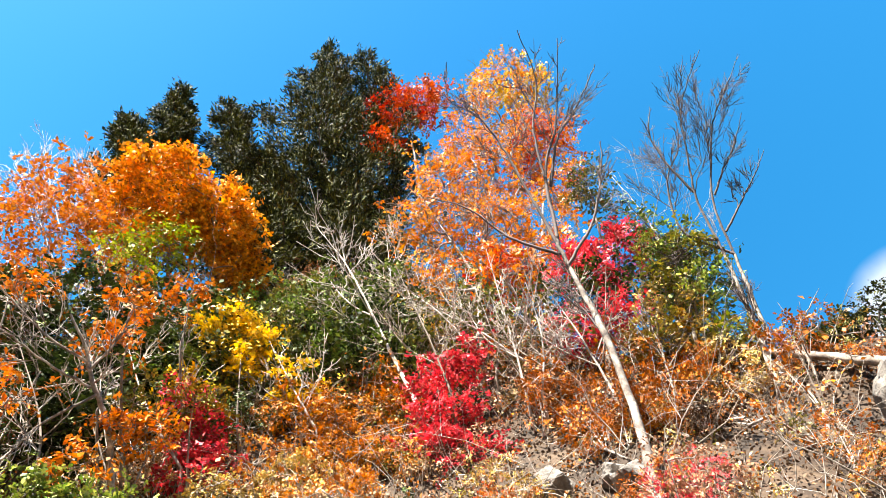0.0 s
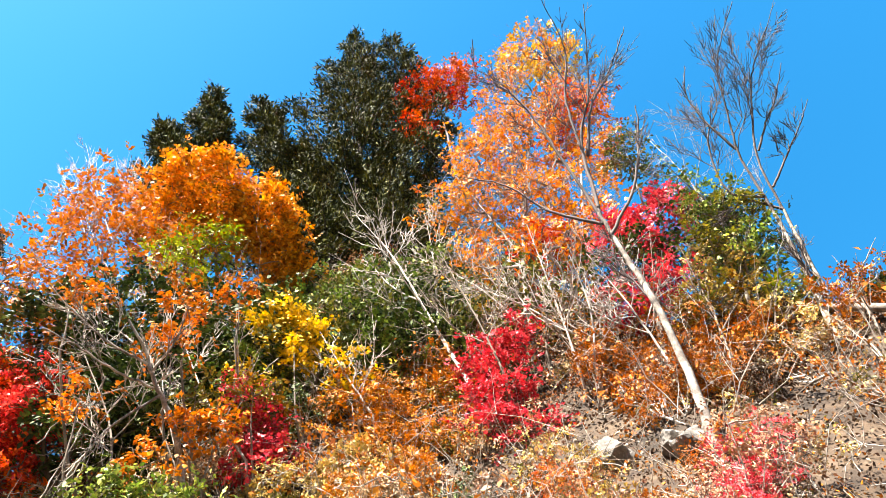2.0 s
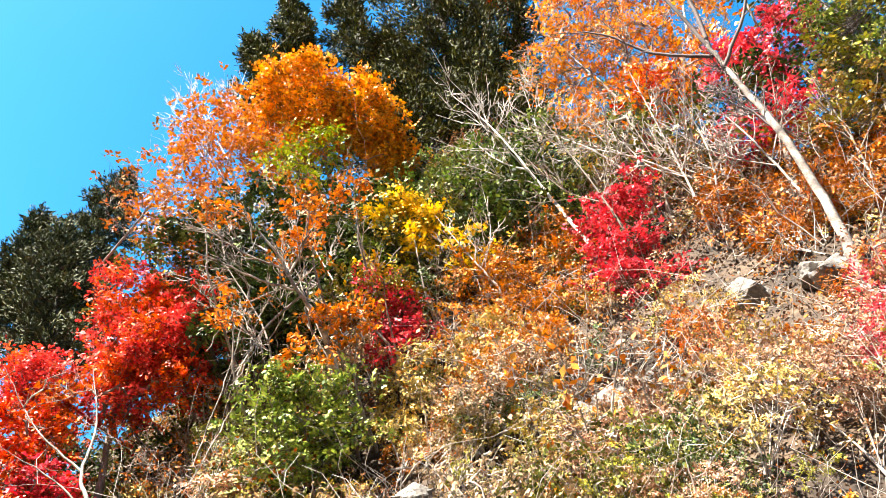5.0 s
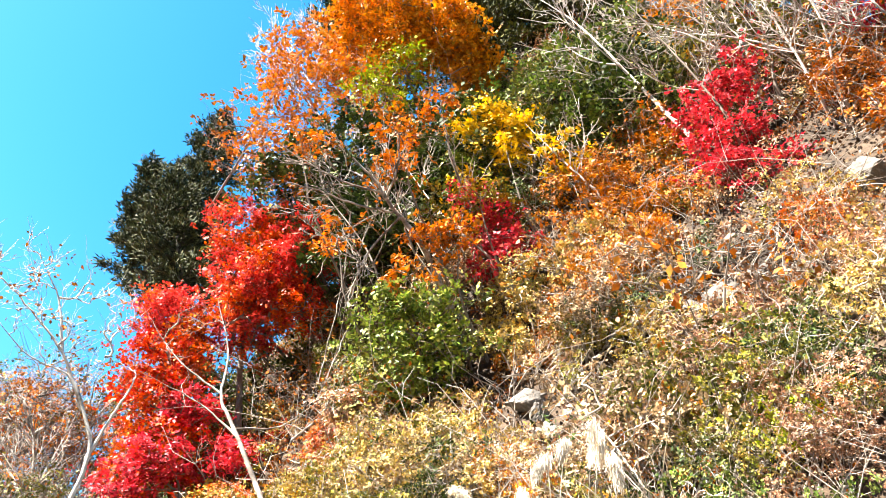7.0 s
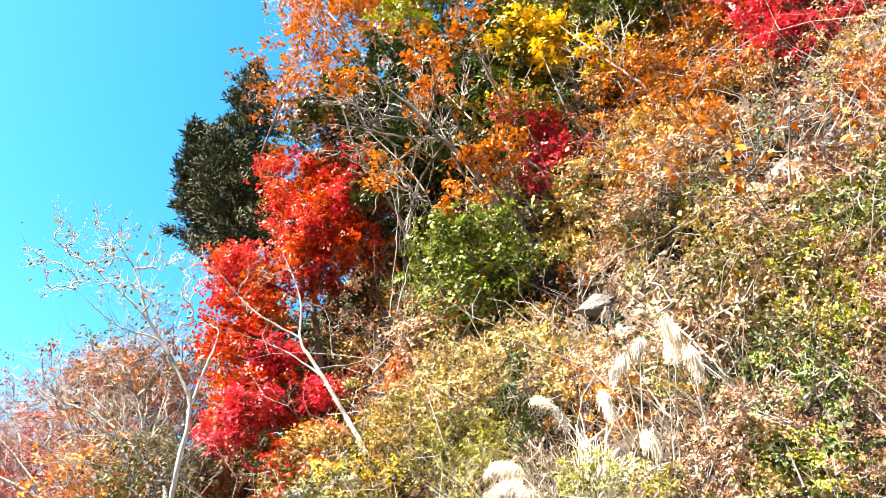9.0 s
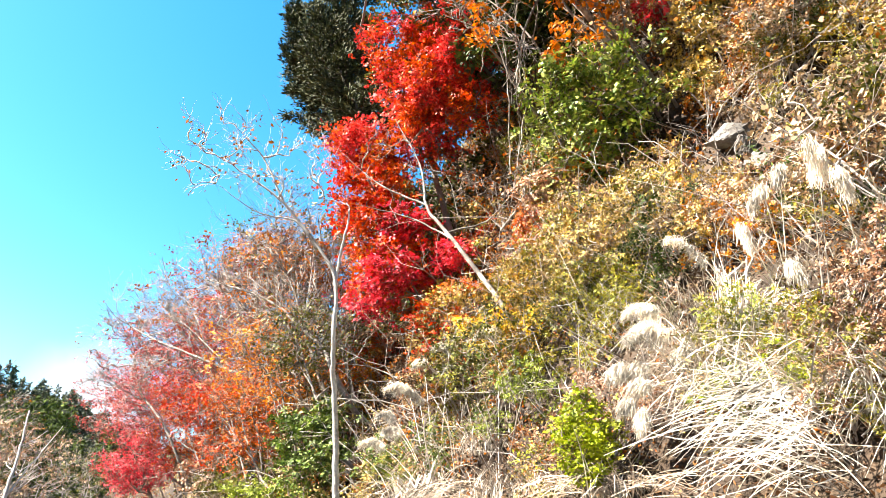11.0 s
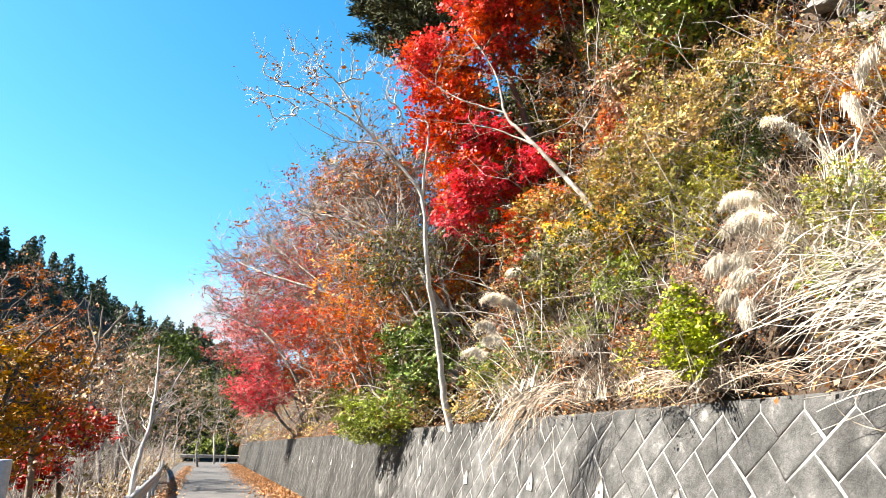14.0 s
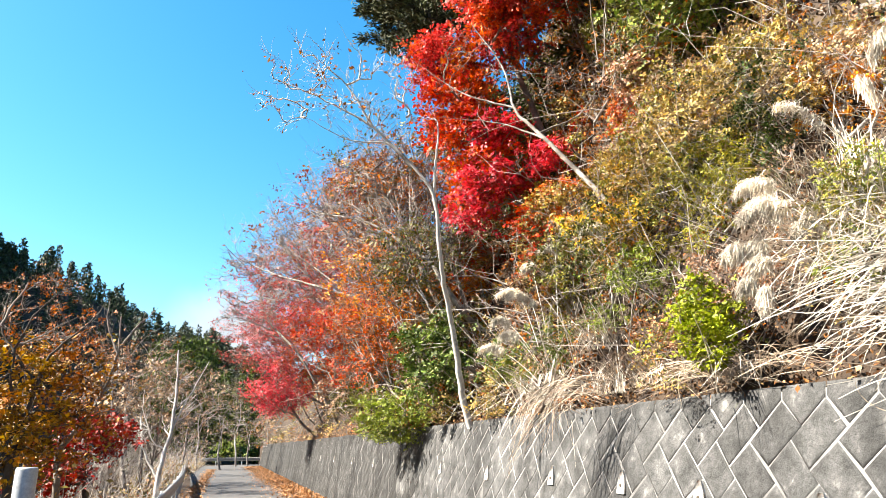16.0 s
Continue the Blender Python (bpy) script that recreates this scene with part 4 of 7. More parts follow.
# bushes that fill the brow beside the bare trees
for c, r, m, lab in [
    ((6.76, -2.82, 14.11), 0.70, YELLOWGREEN, "yellowing green bush on the brow of the slope"),
    ((7.19, -3.01, 13.47), 0.55, BRIGHTGREEN, "green bush on the brow below bare trees"),
    ((7.42, -2.48, 13.21), 0.70, GOLDTAN, "gold and tan bush on the brow of the slope"),
    ((7.62, -2.09, 12.67), 0.70, BRONZE, "bronze-brown bush on the brow of the slope"),
    ((7.56, -3.16, 12.45), 0.35, LIME, "small lime-green bush on the brow"),
    ((7.56, -2.8, 12.3), 0.55, GOLDTAN, "gold and tan bush on the brow of the slope"),
    ((6.57, -2.77, 14.68), 0.50, BRIGHTGREEN, "green bush on the brow below bare trees"),
    ((7.59, -3.34, 12.13), 0.35, BRONZE, "bronze-brown bush on the brow of the slope"),
    ((7.62, -1.85, 12.96), 0.50, GOLDTAN, "gold and tan bush on the brow of the slope"),
    ((6.87, -1.95, 19.74), 0.70, OLIVE, "olive bush on the brow of the slope")]:
    c = np.array(c)
    tree("brow_bush", lab, "shrub", [[c + np.array([0.5, 0.1, -1.5]), c + np.array([0.1, 0, -0.4]), c + np.array([0, 0, 0.6 * r])]], 0.035, [(c, (r, 1.1 * r, r), int(44 * r))], m, 49, 0.085, 0.2, BARKMID, twig=3, twig_len=0.5)
tree("bare_tree", "bare crooked tree with pale sunlit limbs before the oaks", "bare tree", [[(5.27, 6.61, 9.54), (5.00, 6.68, 9.80), (4.70, 6.78, 10.03), (4.37, 6.89, 10.26), (4.08, 6.93, 10.50), (3.60, 7.13, 10.82)], [(4.53, 6.85, 10.07), (3.92, 7.19, 9.95), (3.37, 7.39, 9.88), (2.92, 7.65, 9.82)], [(4.66, 6.78, 10.06), (4.54, 7.22, 9.31), (4.61, 7.48, 8.70), (4.67, 7.61, 8.36)], [(4.23, 6.89, 10.33), (3.71, 7.22, 10.30), (3.11, 7.53, 10.41), (2.52, 7.69, 10.46)], [(4.35, 6.89, 10.28), (4.17, 6.55, 10.75), (3.84, 6.31, 11.18)]], 0.055, [], None, bark=BARK, ram=(8, 3, 0.7, 0.95, 0.0085), taper=0.35)
for c, m in [((4.17, 6.79, 11.87), OAKRUST), ((4.52, 6.25, 12.68), OAKRUST), ((4.42, 6.91, 11.03), OAKRUST), ((3.05, 8.09, 11.31), OAKRUST), ((4.13, 7.76, 9.77), OAKRUST), ((5.08, 6.41, 9.69), OAKRUST), ((5.29, 6.16, 9.74), OAKRUST), ((5.01, 6.65, 8.79), OAKRUST), ((5.59, 5.89, 10.97), BRONZE), ((5.09, 6.58, 10.53), BRONZE)]:
    c = np.array(c)
    tree("understorey_tree", "small tree with orange-brown leaf sprays before dark shade", "tree", [[c + np.array([0.5, 0, -1.0]), c]], 0.03, [(c, (0.4, 0.55, 0.25), 8)], m, 42, 0.09, 0.18, BARKMID, twig=2, group="understorey of the upper slope")
# dark backing, the deep shade behind the oaks given as leaf colour
for c in [(4.43, 10.46, 13.57), (4.89, 9.69, 14.03), (5.24, 9.99, 12.95), (5.66, 9.3, 13.32), (5.74, 8.37, 13.97), (5.93, 7.38, 13.87), (5.59, 9.75, 11.54), (5.83, 9.12, 11.99)]:
    c = np.array(c)
    tree("evergreen_tree", "dark leaf mass standing in for deep shade behind the oaks", "tree", [[c + np.array([0.4, 0, -1.6]), c, c + np.array([0, 0, 0.5])]], 0.05, [(c, (1.2, 1.4, 1.1), 34)], SHADEGREEN, 56, 0.13, 0.25, BARKDARK, group="understorey of the upper slope")

# maples and shrubs of the middle slope
tree("maple_tree", "low bright crimson maple with pale stems", "tree", [[(7.96, 1.47, 9.76), (7.82, 1.57, 11.22), (7.67, 1.83, 13.17)], [(7.74, 2.41, 9.76), (7.59, 2.39, 11.50), (7.62, 2.16, 12.65)]], 0.05,
     [((7.35, 2.42, 12.54), (0.5, 0.5, 0.22), 20), ((7.38, 1.87, 12.87), (0.45, 0.5, 0.2), 18), ((7.34, 1.57, 13.42), (0.25, 0.3, 0.3), 8), ((7.51, 2.33, 11.70), (0.4, 0.45, 0.25), 16), ((7.56, 1.81, 11.77), (0.4, 0.4, 0.2), 14), ((7.67, 2.24, 10.95), (0.5, 0.55, 0.2), 20), ((7.88, 1.70, 10.62), (0.5, 0.5, 0.25), 22), ((7.81, 1.38, 10.87), (0.25, 0.3, 0.15), 7), ((7.91, 2.10, 10.10), (0.5, 0.6, 0.25), 20), ((7.51, 2.28, 10.94), (0.4, 0.4, 0.2), 10), ((7.93, 1.58, 10.47), (0.45, 0.4, 0.2), 14)], CRIMSON, 70, 0.075, 0.2, BARK)
tree("maple_shrub", "small crimson maple shrub", "shrub", [[(6.39, 5.65, 9.31), (6.22, 6.11, 10.83)]], 0.03, [((5.85, 6.22, 11.27), (0.35, 0.35, 0.14), 10), ((6.21, 6.00, 10.92), (0.4, 0.4, 0.15), 13), ((6.22, 6.13, 10.40), (0.3, 0.35, 0.12), 9), ((6.51, 5.68, 10.21), (0.45, 0.45, 0.15), 13), ((6.39, 5.98, 9.81), (0.35, 0.4, 0.12), 8)], CRIMSON, 60, 0.08, 0.18, BARKMID)
tree("maple_shrub", "red maple shrub at the foot of the leaning trunk", "shrub", [[(6.88, -0.68, 6.54), (6.93, -0.91, 7.27), (6.95, -1.24, 8.25)]], 0.03, [((6.85, -1.23, 8.36), (0.35, 0.4, 0.2), 13), ((6.89, -1.17, 7.74), (0.4, 0.4, 0.15), 13), ((6.80, -1.20, 7.21), (0.4, 0.5, 0.2), 15), ((6.98, -0.71, 7.56), (0.4, 0.4, 0.15), 12), ((6.85, -0.83, 6.90), (0.4, 0.5, 0.15), 12)], CRIMSON, 55, 0.07, 0.18, BARK)
tree("yellow_shrub", "shrub with golden yellow leaves", "shrub", [[(6.30, 5.62, 11.49), (6.11, 5.88, 12.74), (6.08, 6.16, 13.85)]], 0.025, [((5.83, 6.47, 13.57), (0.5, 0.5, 0.3), 14), ((6.14, 5.83, 13.49), (0.5, 0.5, 0.3), 16), ((5.80, 6.18, 13.86), (0.3, 0.3, 0.25), 8), ((6.21, 5.92, 12.91), (0.4, 0.4, 0.2), 7)], YELLOW, 55, 0.11, 0.2, BARKMID)
tree("yellow_shrub", "small shrub with dull gold leaves", "shrub", [[(6.37, 6.41, 10.67), (6.15, 6.67, 12.00)]], 0.03, [((6.06, 6.57, 11.85), 0.45, 18), ((6.77, 4.97, 12.55), 0.5, 14)], YELLOW, 40, 0.1, 0.2, BARKMID)

# the red maple beside the birch
tree("maple_tree", "tall fiery red and orange maple in layers", "tree", [[(6.64, 12.41, 6.80), (6.09, 12.57, 8.31), (5.51, 12.82, 10.40), (4.84, 13.00, 13.07)], [(5.69, 12.73, 9.85), (4.64, 13.72, 10.50), (3.87, 14.31, 10.90)], [(5.32, 12.89, 10.96), (5.66, 12.48, 13.27)]], 0.12,
     [((4.47, 13.04, 13.18), (1.0, 1.0, 0.75), 55), ((5.58, 12.43, 13.37), (0.9, 0.9, 0.75), 45), ((5.14, 12.81, 12.04), 1.1, 55), ((4.18, 13.91, 10.43), (0.9, 1.0, 0.7), 50), ((5.31, 12.89, 10.61), 1.0, 40), ((5.71, 11.92, 11.48), 0.8, 40), ((5.18, 12.20, 10.57), 0.7, 30), ((4.95, 10.5, 12.02), (0.7, 0.75, 0.5), 22), ((5.4, 10.37, 11.62), (0.7, 0.75, 0.5), 22), ((5.01, 11.25, 11.5), (0.7, 0.75, 0.5), 22), ((5.63, 11.27, 10.8), (0.7, 0.75, 0.5), 22), ((4.87, 11.85, 11.18), (0.7, 0.75, 0.5), 22), ((4.01, 13.54, 10.32), (0.7, 0.75, 0.5), 22), ((4.61, 13.27, 9.66), (0.7, 0.75, 0.5), 22)], RED, 75, 0.09, 0.26, BARKMID)
tree("maple_tree", "red-orange maple with low spreading layers", "tree", [[(6.23, 11.86, 5.68), (5.71, 12.33, 6.94), (4.83, 12.99, 8.54)]], 0.09,
     [((4.42, 13.20, 9.07), 1.0, 40), ((4.65, 12.96, 8.03), 1.0, 45), ((4.80, 12.71, 6.94), 0.9, 45), ((5.84, 11.83, 7.36), 0.35, 12)], REDORANGE, 75, 0.09, 0.24, BARKMID)
tree("maple_tree", "crimson maple spray at the foot of a fiery maple", "tree", [[(5.52, 11.76, 5.25), (5.22, 12.05, 6.46), (4.71, 12.09, 6.86)]], 0.04, [((4.72, 12.11, 6.81), (0.7, 0.7, 0.4), 35), ((4.39, 12.44, 6.29), (0.6, 0.6, 0.4), 22), ((5.38, 11.15, 6.98), (0.35, 0.4, 0.3), 12), ((4.89, 12.10, 7.93), (0.6, 0.6, 0.35), 22)], CRIMSON, 70, 0.085, 0.2, BARKMID)
tree("maple_shrub", "low red maple bush above the retaining wall", "shrub", [[(5.45, 10.84, 4.60), (5.44, 11.13, 5.53)]], 0.03, [((5.29, 11.10, 5.83), 0.5, 20), ((5.33, 10.54, 5.04), 0.45, 18)], REDORANGE, 60, 0.08, 0.2, BARKMID)

# rust and olive growth on the bank behind the fiery maple; the darkest green stands in for shade
for c, m in [((6.6, 15.17, 8.7), OLIVE), ((6.14, 15.33, 9.93), OLIVE), ((6.24, 15.29, 7.4), RUST), ((5.85, 16.6, 8.77), RUST), ((5.91, 16.52, 7.48), OLIVE), ((6.64, 14.0, 9.74), SHADEGREEN), ((5.72, 16.92, 10.6), RUST), ((6.66, 14.56, 7.32), SHADEGREEN), ((5.44, 17.76, 10.27), BRONZE), ((6.79, 13.75, 7.7), SHADEGREEN)]:
    c = np.array(c)
    tree("bank_tree", "dark rust and olive growth behind a red maple", "tree", [[np.array([max(c[0] + 1.0, 4.2), c[1] - 0.5, c[2] - 1.5]), c]], 0.05, [(c, (1.0, 1.2, 0.9), 40)], m, 49, 0.09, 0.3, BARKMID, twig=3, twig_len=0.7)

# pale stems in front
tree("birch_tree", "slender pale-barked tree with few withered leaves", "tree", [[(3.43, 10.17, 2.21), (3.32, 10.1, 2.81), (3.21, 10.01, 3.32), (3.06, 9.89, 3.86), (2.89, 9.68, 4.47), (2.78, 9.67, 5.40), (2.40, 9.83, 6.01), (1.77, 10.06, 6.68), (1.12, 10.34, 7.13), (0.26, 10.58, 7.54)], [(2.79, 9.70, 5.32), (2.79, 9.56, 5.94), (2.81, 9.50, 6.46), (2.72, 9.54, 6.65), (2.34, 9.71, 6.71)], [(2.46, 9.85, 5.93), (2.07, 9.96, 6.33), (1.56, 10.23, 6.42), (0.80, 10.42, 6.82)], [(1.87, 10.07, 6.63), (1.43, 10.24, 7.43), (0.82, 10.48, 8.04)]],
     0.056, [((0.63, 10.44, 7.41), 0.8, 30), ((1.42, 10.16, 7.39), 0.8, 30), ((1.94, 9.90, 7.30), 0.6, 16)], RUST, 3, 0.07, 0.15, BIRCHBARK, tip=0.005, twig=4, twig_len=0.4, rooted=False)
tree("leaning_tree", "pale bare sapling leaning out from the slope", "tree", [[(4.71, 7.11, 4.15), (4.51, 8.02, 5.26), (4.12, 8.79, 6.34), (3.95, 9.10, 6.81), (3.94, 9.51, 7.77), (3.61, 10.11, 8.94)], [(3.95, 9.10, 6.81), (3.31, 9.86, 7.39), (2.63, 10.58, 8.31)], [(4.20, 8.63, 6.10), (3.75, 9.29, 6.61), (3.01, 10.06, 6.97)], [(4.18, 8.70, 6.22), (4.75, 8.49, 6.51), (5.13, 8.46, 7.05)]],
     0.046, [((3.32, 9.99, 7.96), 0.7, 20)], None, bark=BARK, tip=0.004, twig=3, twig_len=0.4)

# shrubs above the wall
tree("shrub", "glossy green broad-leaved shrub on the slope", "shrub", [[(6.42, 7.46, 7.69), (5.29, 6.72, 8.03)], [(6.45, 7.11, 7.7), (5.65, 6.22, 8.06)], [(6.42, 7.46, 7.69), (5.28, 7.14, 7.75)]], 0.035, [((5.03, 6.79, 8.33), (0.48, 0.55, 0.36), 15), ((5.41, 6.19, 8.45), (0.48, 0.55, 0.36), 15), ((5.11, 7.27, 7.91), (0.48, 0.55, 0.36), 15), ((5.39, 6.49, 7.68), (0.48, 0.55, 0.36), 15), ((5.87, 6.08, 7.83), (0.48, 0.55, 0.36), 15), ((5.52, 7.01, 7.33), (0.48, 0.55, 0.36), 15), ((5.86, 6.35, 7.2), (0.48, 0.55, 0.36), 15), ((5.22, 6.42, 8.07), (0.48, 0.55, 0.36), 15)], BRIGHTGREEN, 49, 0.08, 0.2, BARKMID)
tree("shrub", "dark green shrub at the foot of a pale tree", "shrub", [[(3.40, 11.70, 2.28), (3.34, 11.83, 3.24)]], 0.03, [((3.23, 11.85, 3.33), 0.5, 30), ((3.40, 11.67, 2.70), 0.5, 30), ((3.50, 10.97, 2.99), 0.4, 22), ((3.39, 11.13, 3.56), 0.3, 14)], GREEN, 75, 0.065, 0.15, BARKMID)
tree("shrub", "green bush hanging over the wall", "shrub", [[(3.18, 14.13, 2.23), (3.12, 14.03, 2.55)]], 0.03, [((2.90, 13.89, 2.25), (0.6, 0.9, 0.5), 40), ((3.24, 12.99, 2.21), (0.5, 0.7, 0.5), 30)], FRESH, 130, 0.05, 0.18, BARKMID)

# roadside trees further on
for k, (p0, p1, c, r, m, lab) in enumerate([
    ((2.54, 35.71, 5.40), (1.04, 37.23, 9.16), (2.30, 36.37, 8.00), 2.2, CRIMSON, "dusky red roadside maple"),
    ((4.06, 23.58, 3.45), (3.42, 24.34, 6.15), (3.74, 24.21, 6.58), 1.8, REDORANGE, "orange-red maple leaning over the road"),
    ((2.66, 31.84, 3.34), (1.78, 32.80, 4.77), (2.02, 31.82, 4.35), 1.4, CRIMSON, "low crimson maple beside the wall"),
    ((4.28, 18.39, 3.75), (3.61, 20.01, 6.84), (4.01, 19.09, 6.02), 1.6, RUST, "russet tree with thin leaves"),
    ((3.66, 29.66, 4.24), (2.93, 30.45, 6.61), (3.44, 29.53, 5.59), 1.8, REDORANGE, "orange maple among grey stems")]):
    tree("roadside_tree", lab, "tree", [[p0, p1]], 0.08, [(c, r, 80), (np.array(c) * 0.7 + np.array(p0) * 0.3, r * 0.8, 50)], m, 75, 0.075, 0.38, BARK, twig=4, twig_len=0.9, group="trees along the road")
for p0, p1, c, r in [((4.49, 17.19, 4.52), (3.06, 20.47, 9.06), (3.24, 19.47, 8.76), 2.0), ((4.19, 21.37, 4.70), (1.95, 24.98, 8.56), (2.34, 24.93, 8.61), 2.4),
                     ((3.63, 27.51, 5.37), (0.75, 30.90, 9.90), (1.26, 30.92, 9.74), 2.2), ((4.29, 13.96, 5.04), (3.56, 16.40, 8.12), (3.53, 16.35, 8.26), 1.5)]:
    tree("roadside_tree", "grey twiggy tree with a few brown leaves", "tree", [[p0, p1]], 0.08, [(c, r, 70)], RUST, 9, 0.11, 0.4, TWIG, twig=4, twig_len=1.0, group="trees along the road")

for p0, p1, c, r, m, per, lab in [
    ((3.58, 12.94, 2.96), (3.13, 14.29, 4.93), (3.09, 14.24, 5.16), 1.2, PALEORANGE, 22, "thin tree with orange and red leaves"),
    ((3.71, 15.53, 2.68), (3.06, 17.47, 4.66), (3.15, 17.00, 4.32), 1.3, REDORANGE, 30, "orange-red shrubby maple on the bank"),
    ((3.99, 19.53, 3.20), (2.61, 22.25, 6.80), (2.79, 22.22, 6.83), 1.7, PINKLEAF, 22, "tree with dusky pink leaves and grey limbs"),
    ((3.92, 24.64, 3.12), (2.28, 27.39, 6.95), (2.32, 27.43, 6.74), 1.9, PINKLEAF, 26, "dusky red tree with pale limbs"),
    ((3.52, 35.77, 3.61), (1.14, 39.51, 7.74), (1.14, 39.51, 7.74), 2.2, PINKLEAF, 26, "dusky pink tree over the road"),
    ((3.59, 14.17, 4.97), (3.02, 15.67, 7.45), (3.28, 15.61, 7.49), 1.3, RUST, 16, "brown-leaved tree on the bank"),
    ((3.55, 19.19, 5.97), (2.49, 21.53, 9.29), (2.56, 21.64, 8.95), 1.7, RUST, 12, "brown twiggy tree on the bank"),
    ((2.94, 26.23, 7.27), (1.27, 29.68, 10.44), (1.77, 29.71, 10.29), 1.9, RUST, 12, "brown twiggy tree above the road"),
    ((3.50, 11.82, 3.66), (3.24, 13.08, 5.41), (3.35, 13.05, 5.42), 0.9, OLIVE, 25, "olive-leaved sapling on the bank")]:
    p0, p1 = np.array(p0), np.array(p1)
    tree("bank_tree", lab, "tree", [[p0, p1], [p0 * 0.8 + p1 * 0.2, p1 + rng.normal(size=3) * 0.8], [p0 * 0.7 + p1 * 0.3, p1 + rng.normal(size=3) * 0.9]], 0.05, [(c, r, 75)], m, per * 2, 0.06, 0.34, BARK, twig=4, twig_len=0.9, group="trees along the road")

tree("roadside_tree", "grey-limbed tree leaning out over the bank", "tree", [[(3.60, 14.25, 4.60), (3.59, 14.49, 4.93), (2.71, 16.04, 6.53), (2.01, 17.43, 7.46), (1.02, 18.81, 8.32)], [(3.10, 15.15, 5.72), (2.39, 16.41, 7.20), (1.83, 16.72, 8.00)]], 0.06, [((2.4, 17.37, 7.49), 1.4, 40)], PINKLEAF, 42, 0.07, 0.34, BARK, tip=0.009, twig=5, twig_len=0.9, ram=(9, 3, 0.6, 0.9, 0.008), taper=0.25, group="trees along the road")
tree("roadside_tree", "leaning tree with pale limbs and dusky red leaves", "tree", [[(4.23, 17.15, 5.05), (3.89, 17.60, 5.28), (2.28, 20.34, 6.28), (0.90, 23.28, 7.36), (-0.13, 24.16, 8.01)], [(3.17, 19.29, 5.82), (1.92, 21.17, 7.27), (1.01, 22.04, 8.11)]], 0.06, [((1.71, 22.75, 7.24), 1.4, 40)], PINKLEAF, 42, 0.07, 0.34, BARK, tip=0.009, twig=5, twig_len=0.9, ram=(9, 3, 0.6, 0.9, 0.008), taper=0.25, group="trees along the road")
tree("roadside_tree", "leaning tree with long pale limbs and rust leaves", "tree", [[(3.74, 12.11, 4.49), (3.58, 12.54, 5.07), (3.05, 13.51, 5.89), (2.56, 14.48, 6.50), (1.64, 15.99, 7.12)], [(3.36, 13.04, 5.43), (3.07, 13.80, 6.62), (2.63, 14.14, 7.37)]], 0.06, [((3.07, 15.17, 7.31), 1.4, 40)], OAKRUST, 42, 0.07, 0.34, BARK, tip=0.009, twig=5, twig_len=0.9, ram=(9, 3, 0.6, 0.9, 0.008), taper=0.25, group="trees along the road")
tree("roadside_tree", "pale forked tree with thin pink leaves", "tree", [[(3.9, 26.0, 2.5), (2.40, 26.67, 5.02), (1.27, 28.05, 6.50), (0.61, 28.23, 8.22), (-0.56, 28.91, 9.60)], [(1.43, 28.10, 6.15), (-0.02, 27.56, 6.53), (-0.80, 27.58, 6.36)], [(1.27, 28.05, 6.50), (1.40, 28.16, 8.40)]], 0.06, [((0.26, 29.27, 8.16), 1.4, 40)], PINKLEAF, 42, 0.07, 0.34, BARK, tip=0.009, twig=5, twig_len=0.9, ram=(9, 3, 0.6, 0.9, 0.008), taper=0.25, group="trees along the road")
tree("roadside_tree", "slender tree with olive and brown leaves", "tree", [[(4.17, 13.63, 4.29), (3.75, 14.46, 5.73), (3.30, 15.11, 7.36), (2.79, 15.27, 8.54)]], 0.06, [((3.18, 15.8, 8.43), 1.4, 40)], OLIVE, 42, 0.07, 0.34, BARK, tip=0.009, twig=5, twig_len=0.9, ram=(9, 3, 0.6, 0.9, 0.008), taper=0.25, group="trees along the road")
tree("roadside_tree", "thin tree with yellowing leaves on the bank", "tree", [[(4.51, 12.98, 4.26), (4.33, 14.20, 6.07), (4.04, 14.77, 7.76)]], 0.06, [((3.91, 15.79, 8.06), 1.4, 40)], RUST, 42, 0.07, 0.34, BARK, tip=0.009, twig=5, twig_len=0.9, ram=(9, 3, 0.6, 0.9, 0.008), taper=0.25, group="trees along the road")
for c, r, m, lab in [((3.61, 21.06, 6.82), 1.6, PINKLEAF, "dusky rose tree in a dense bank thicket"), ((3.18, 24.38, 6.12), 1.7, REDORANGE, "orange-red tree in a dense bank thicket"), ((4.2, 17.84, 6.59), 1.4, RUST, "rust tree in a dense bank thicket"), ((4.03, 19.23, 5.33), 1.5, RUST, "rust tree in a dense bank thicket"), ((2.25, 29.54, 6.33), 2.0, PINKLEAF, "dusky rose tree in a dense bank thicket"), ((1.06, 33.57, 6.91), 2.0, PINKLEAF, "dusky rose tree in a dense bank thicket"), ((4.21, 17.43, 7.88), 1.3, OLIVE, "olive tree in a dense bank thicket"), ((4.91, 16.39, 7.18), 1.2, RUST, "rust tree in a dense bank thicket"), ((2.28, 27.12, 8.18), 1.8, PINKLEAF, "dusky rose tree in a dense bank thicket"), ((2.82, 23.8, 8.72), 1.6, RUST, "brown tree in a dense bank thicket"), ((5.35, 14.53, 5.62), 1.0, REDORANGE, "orange-red tree in a dense bank thicket"), ((3.52, 19.3, 9.09), 1.3, RUST, "brown tree in a dense bank thicket")]:
    c = np.array(c)
    tree("bank_tree", lab, "tree", [[np.array([max(c[0] + 0.9, 4.0), c[1] - 0.8, max(2.4, c[2] - 1.9 * r)]), c]], 0.05, [(c, (r, r, 0.8 * r), int(46 * r))], m, 56, 0.075, 0.34, BARKMID, twig=3, twig_len=0.8, group="trees along the road")

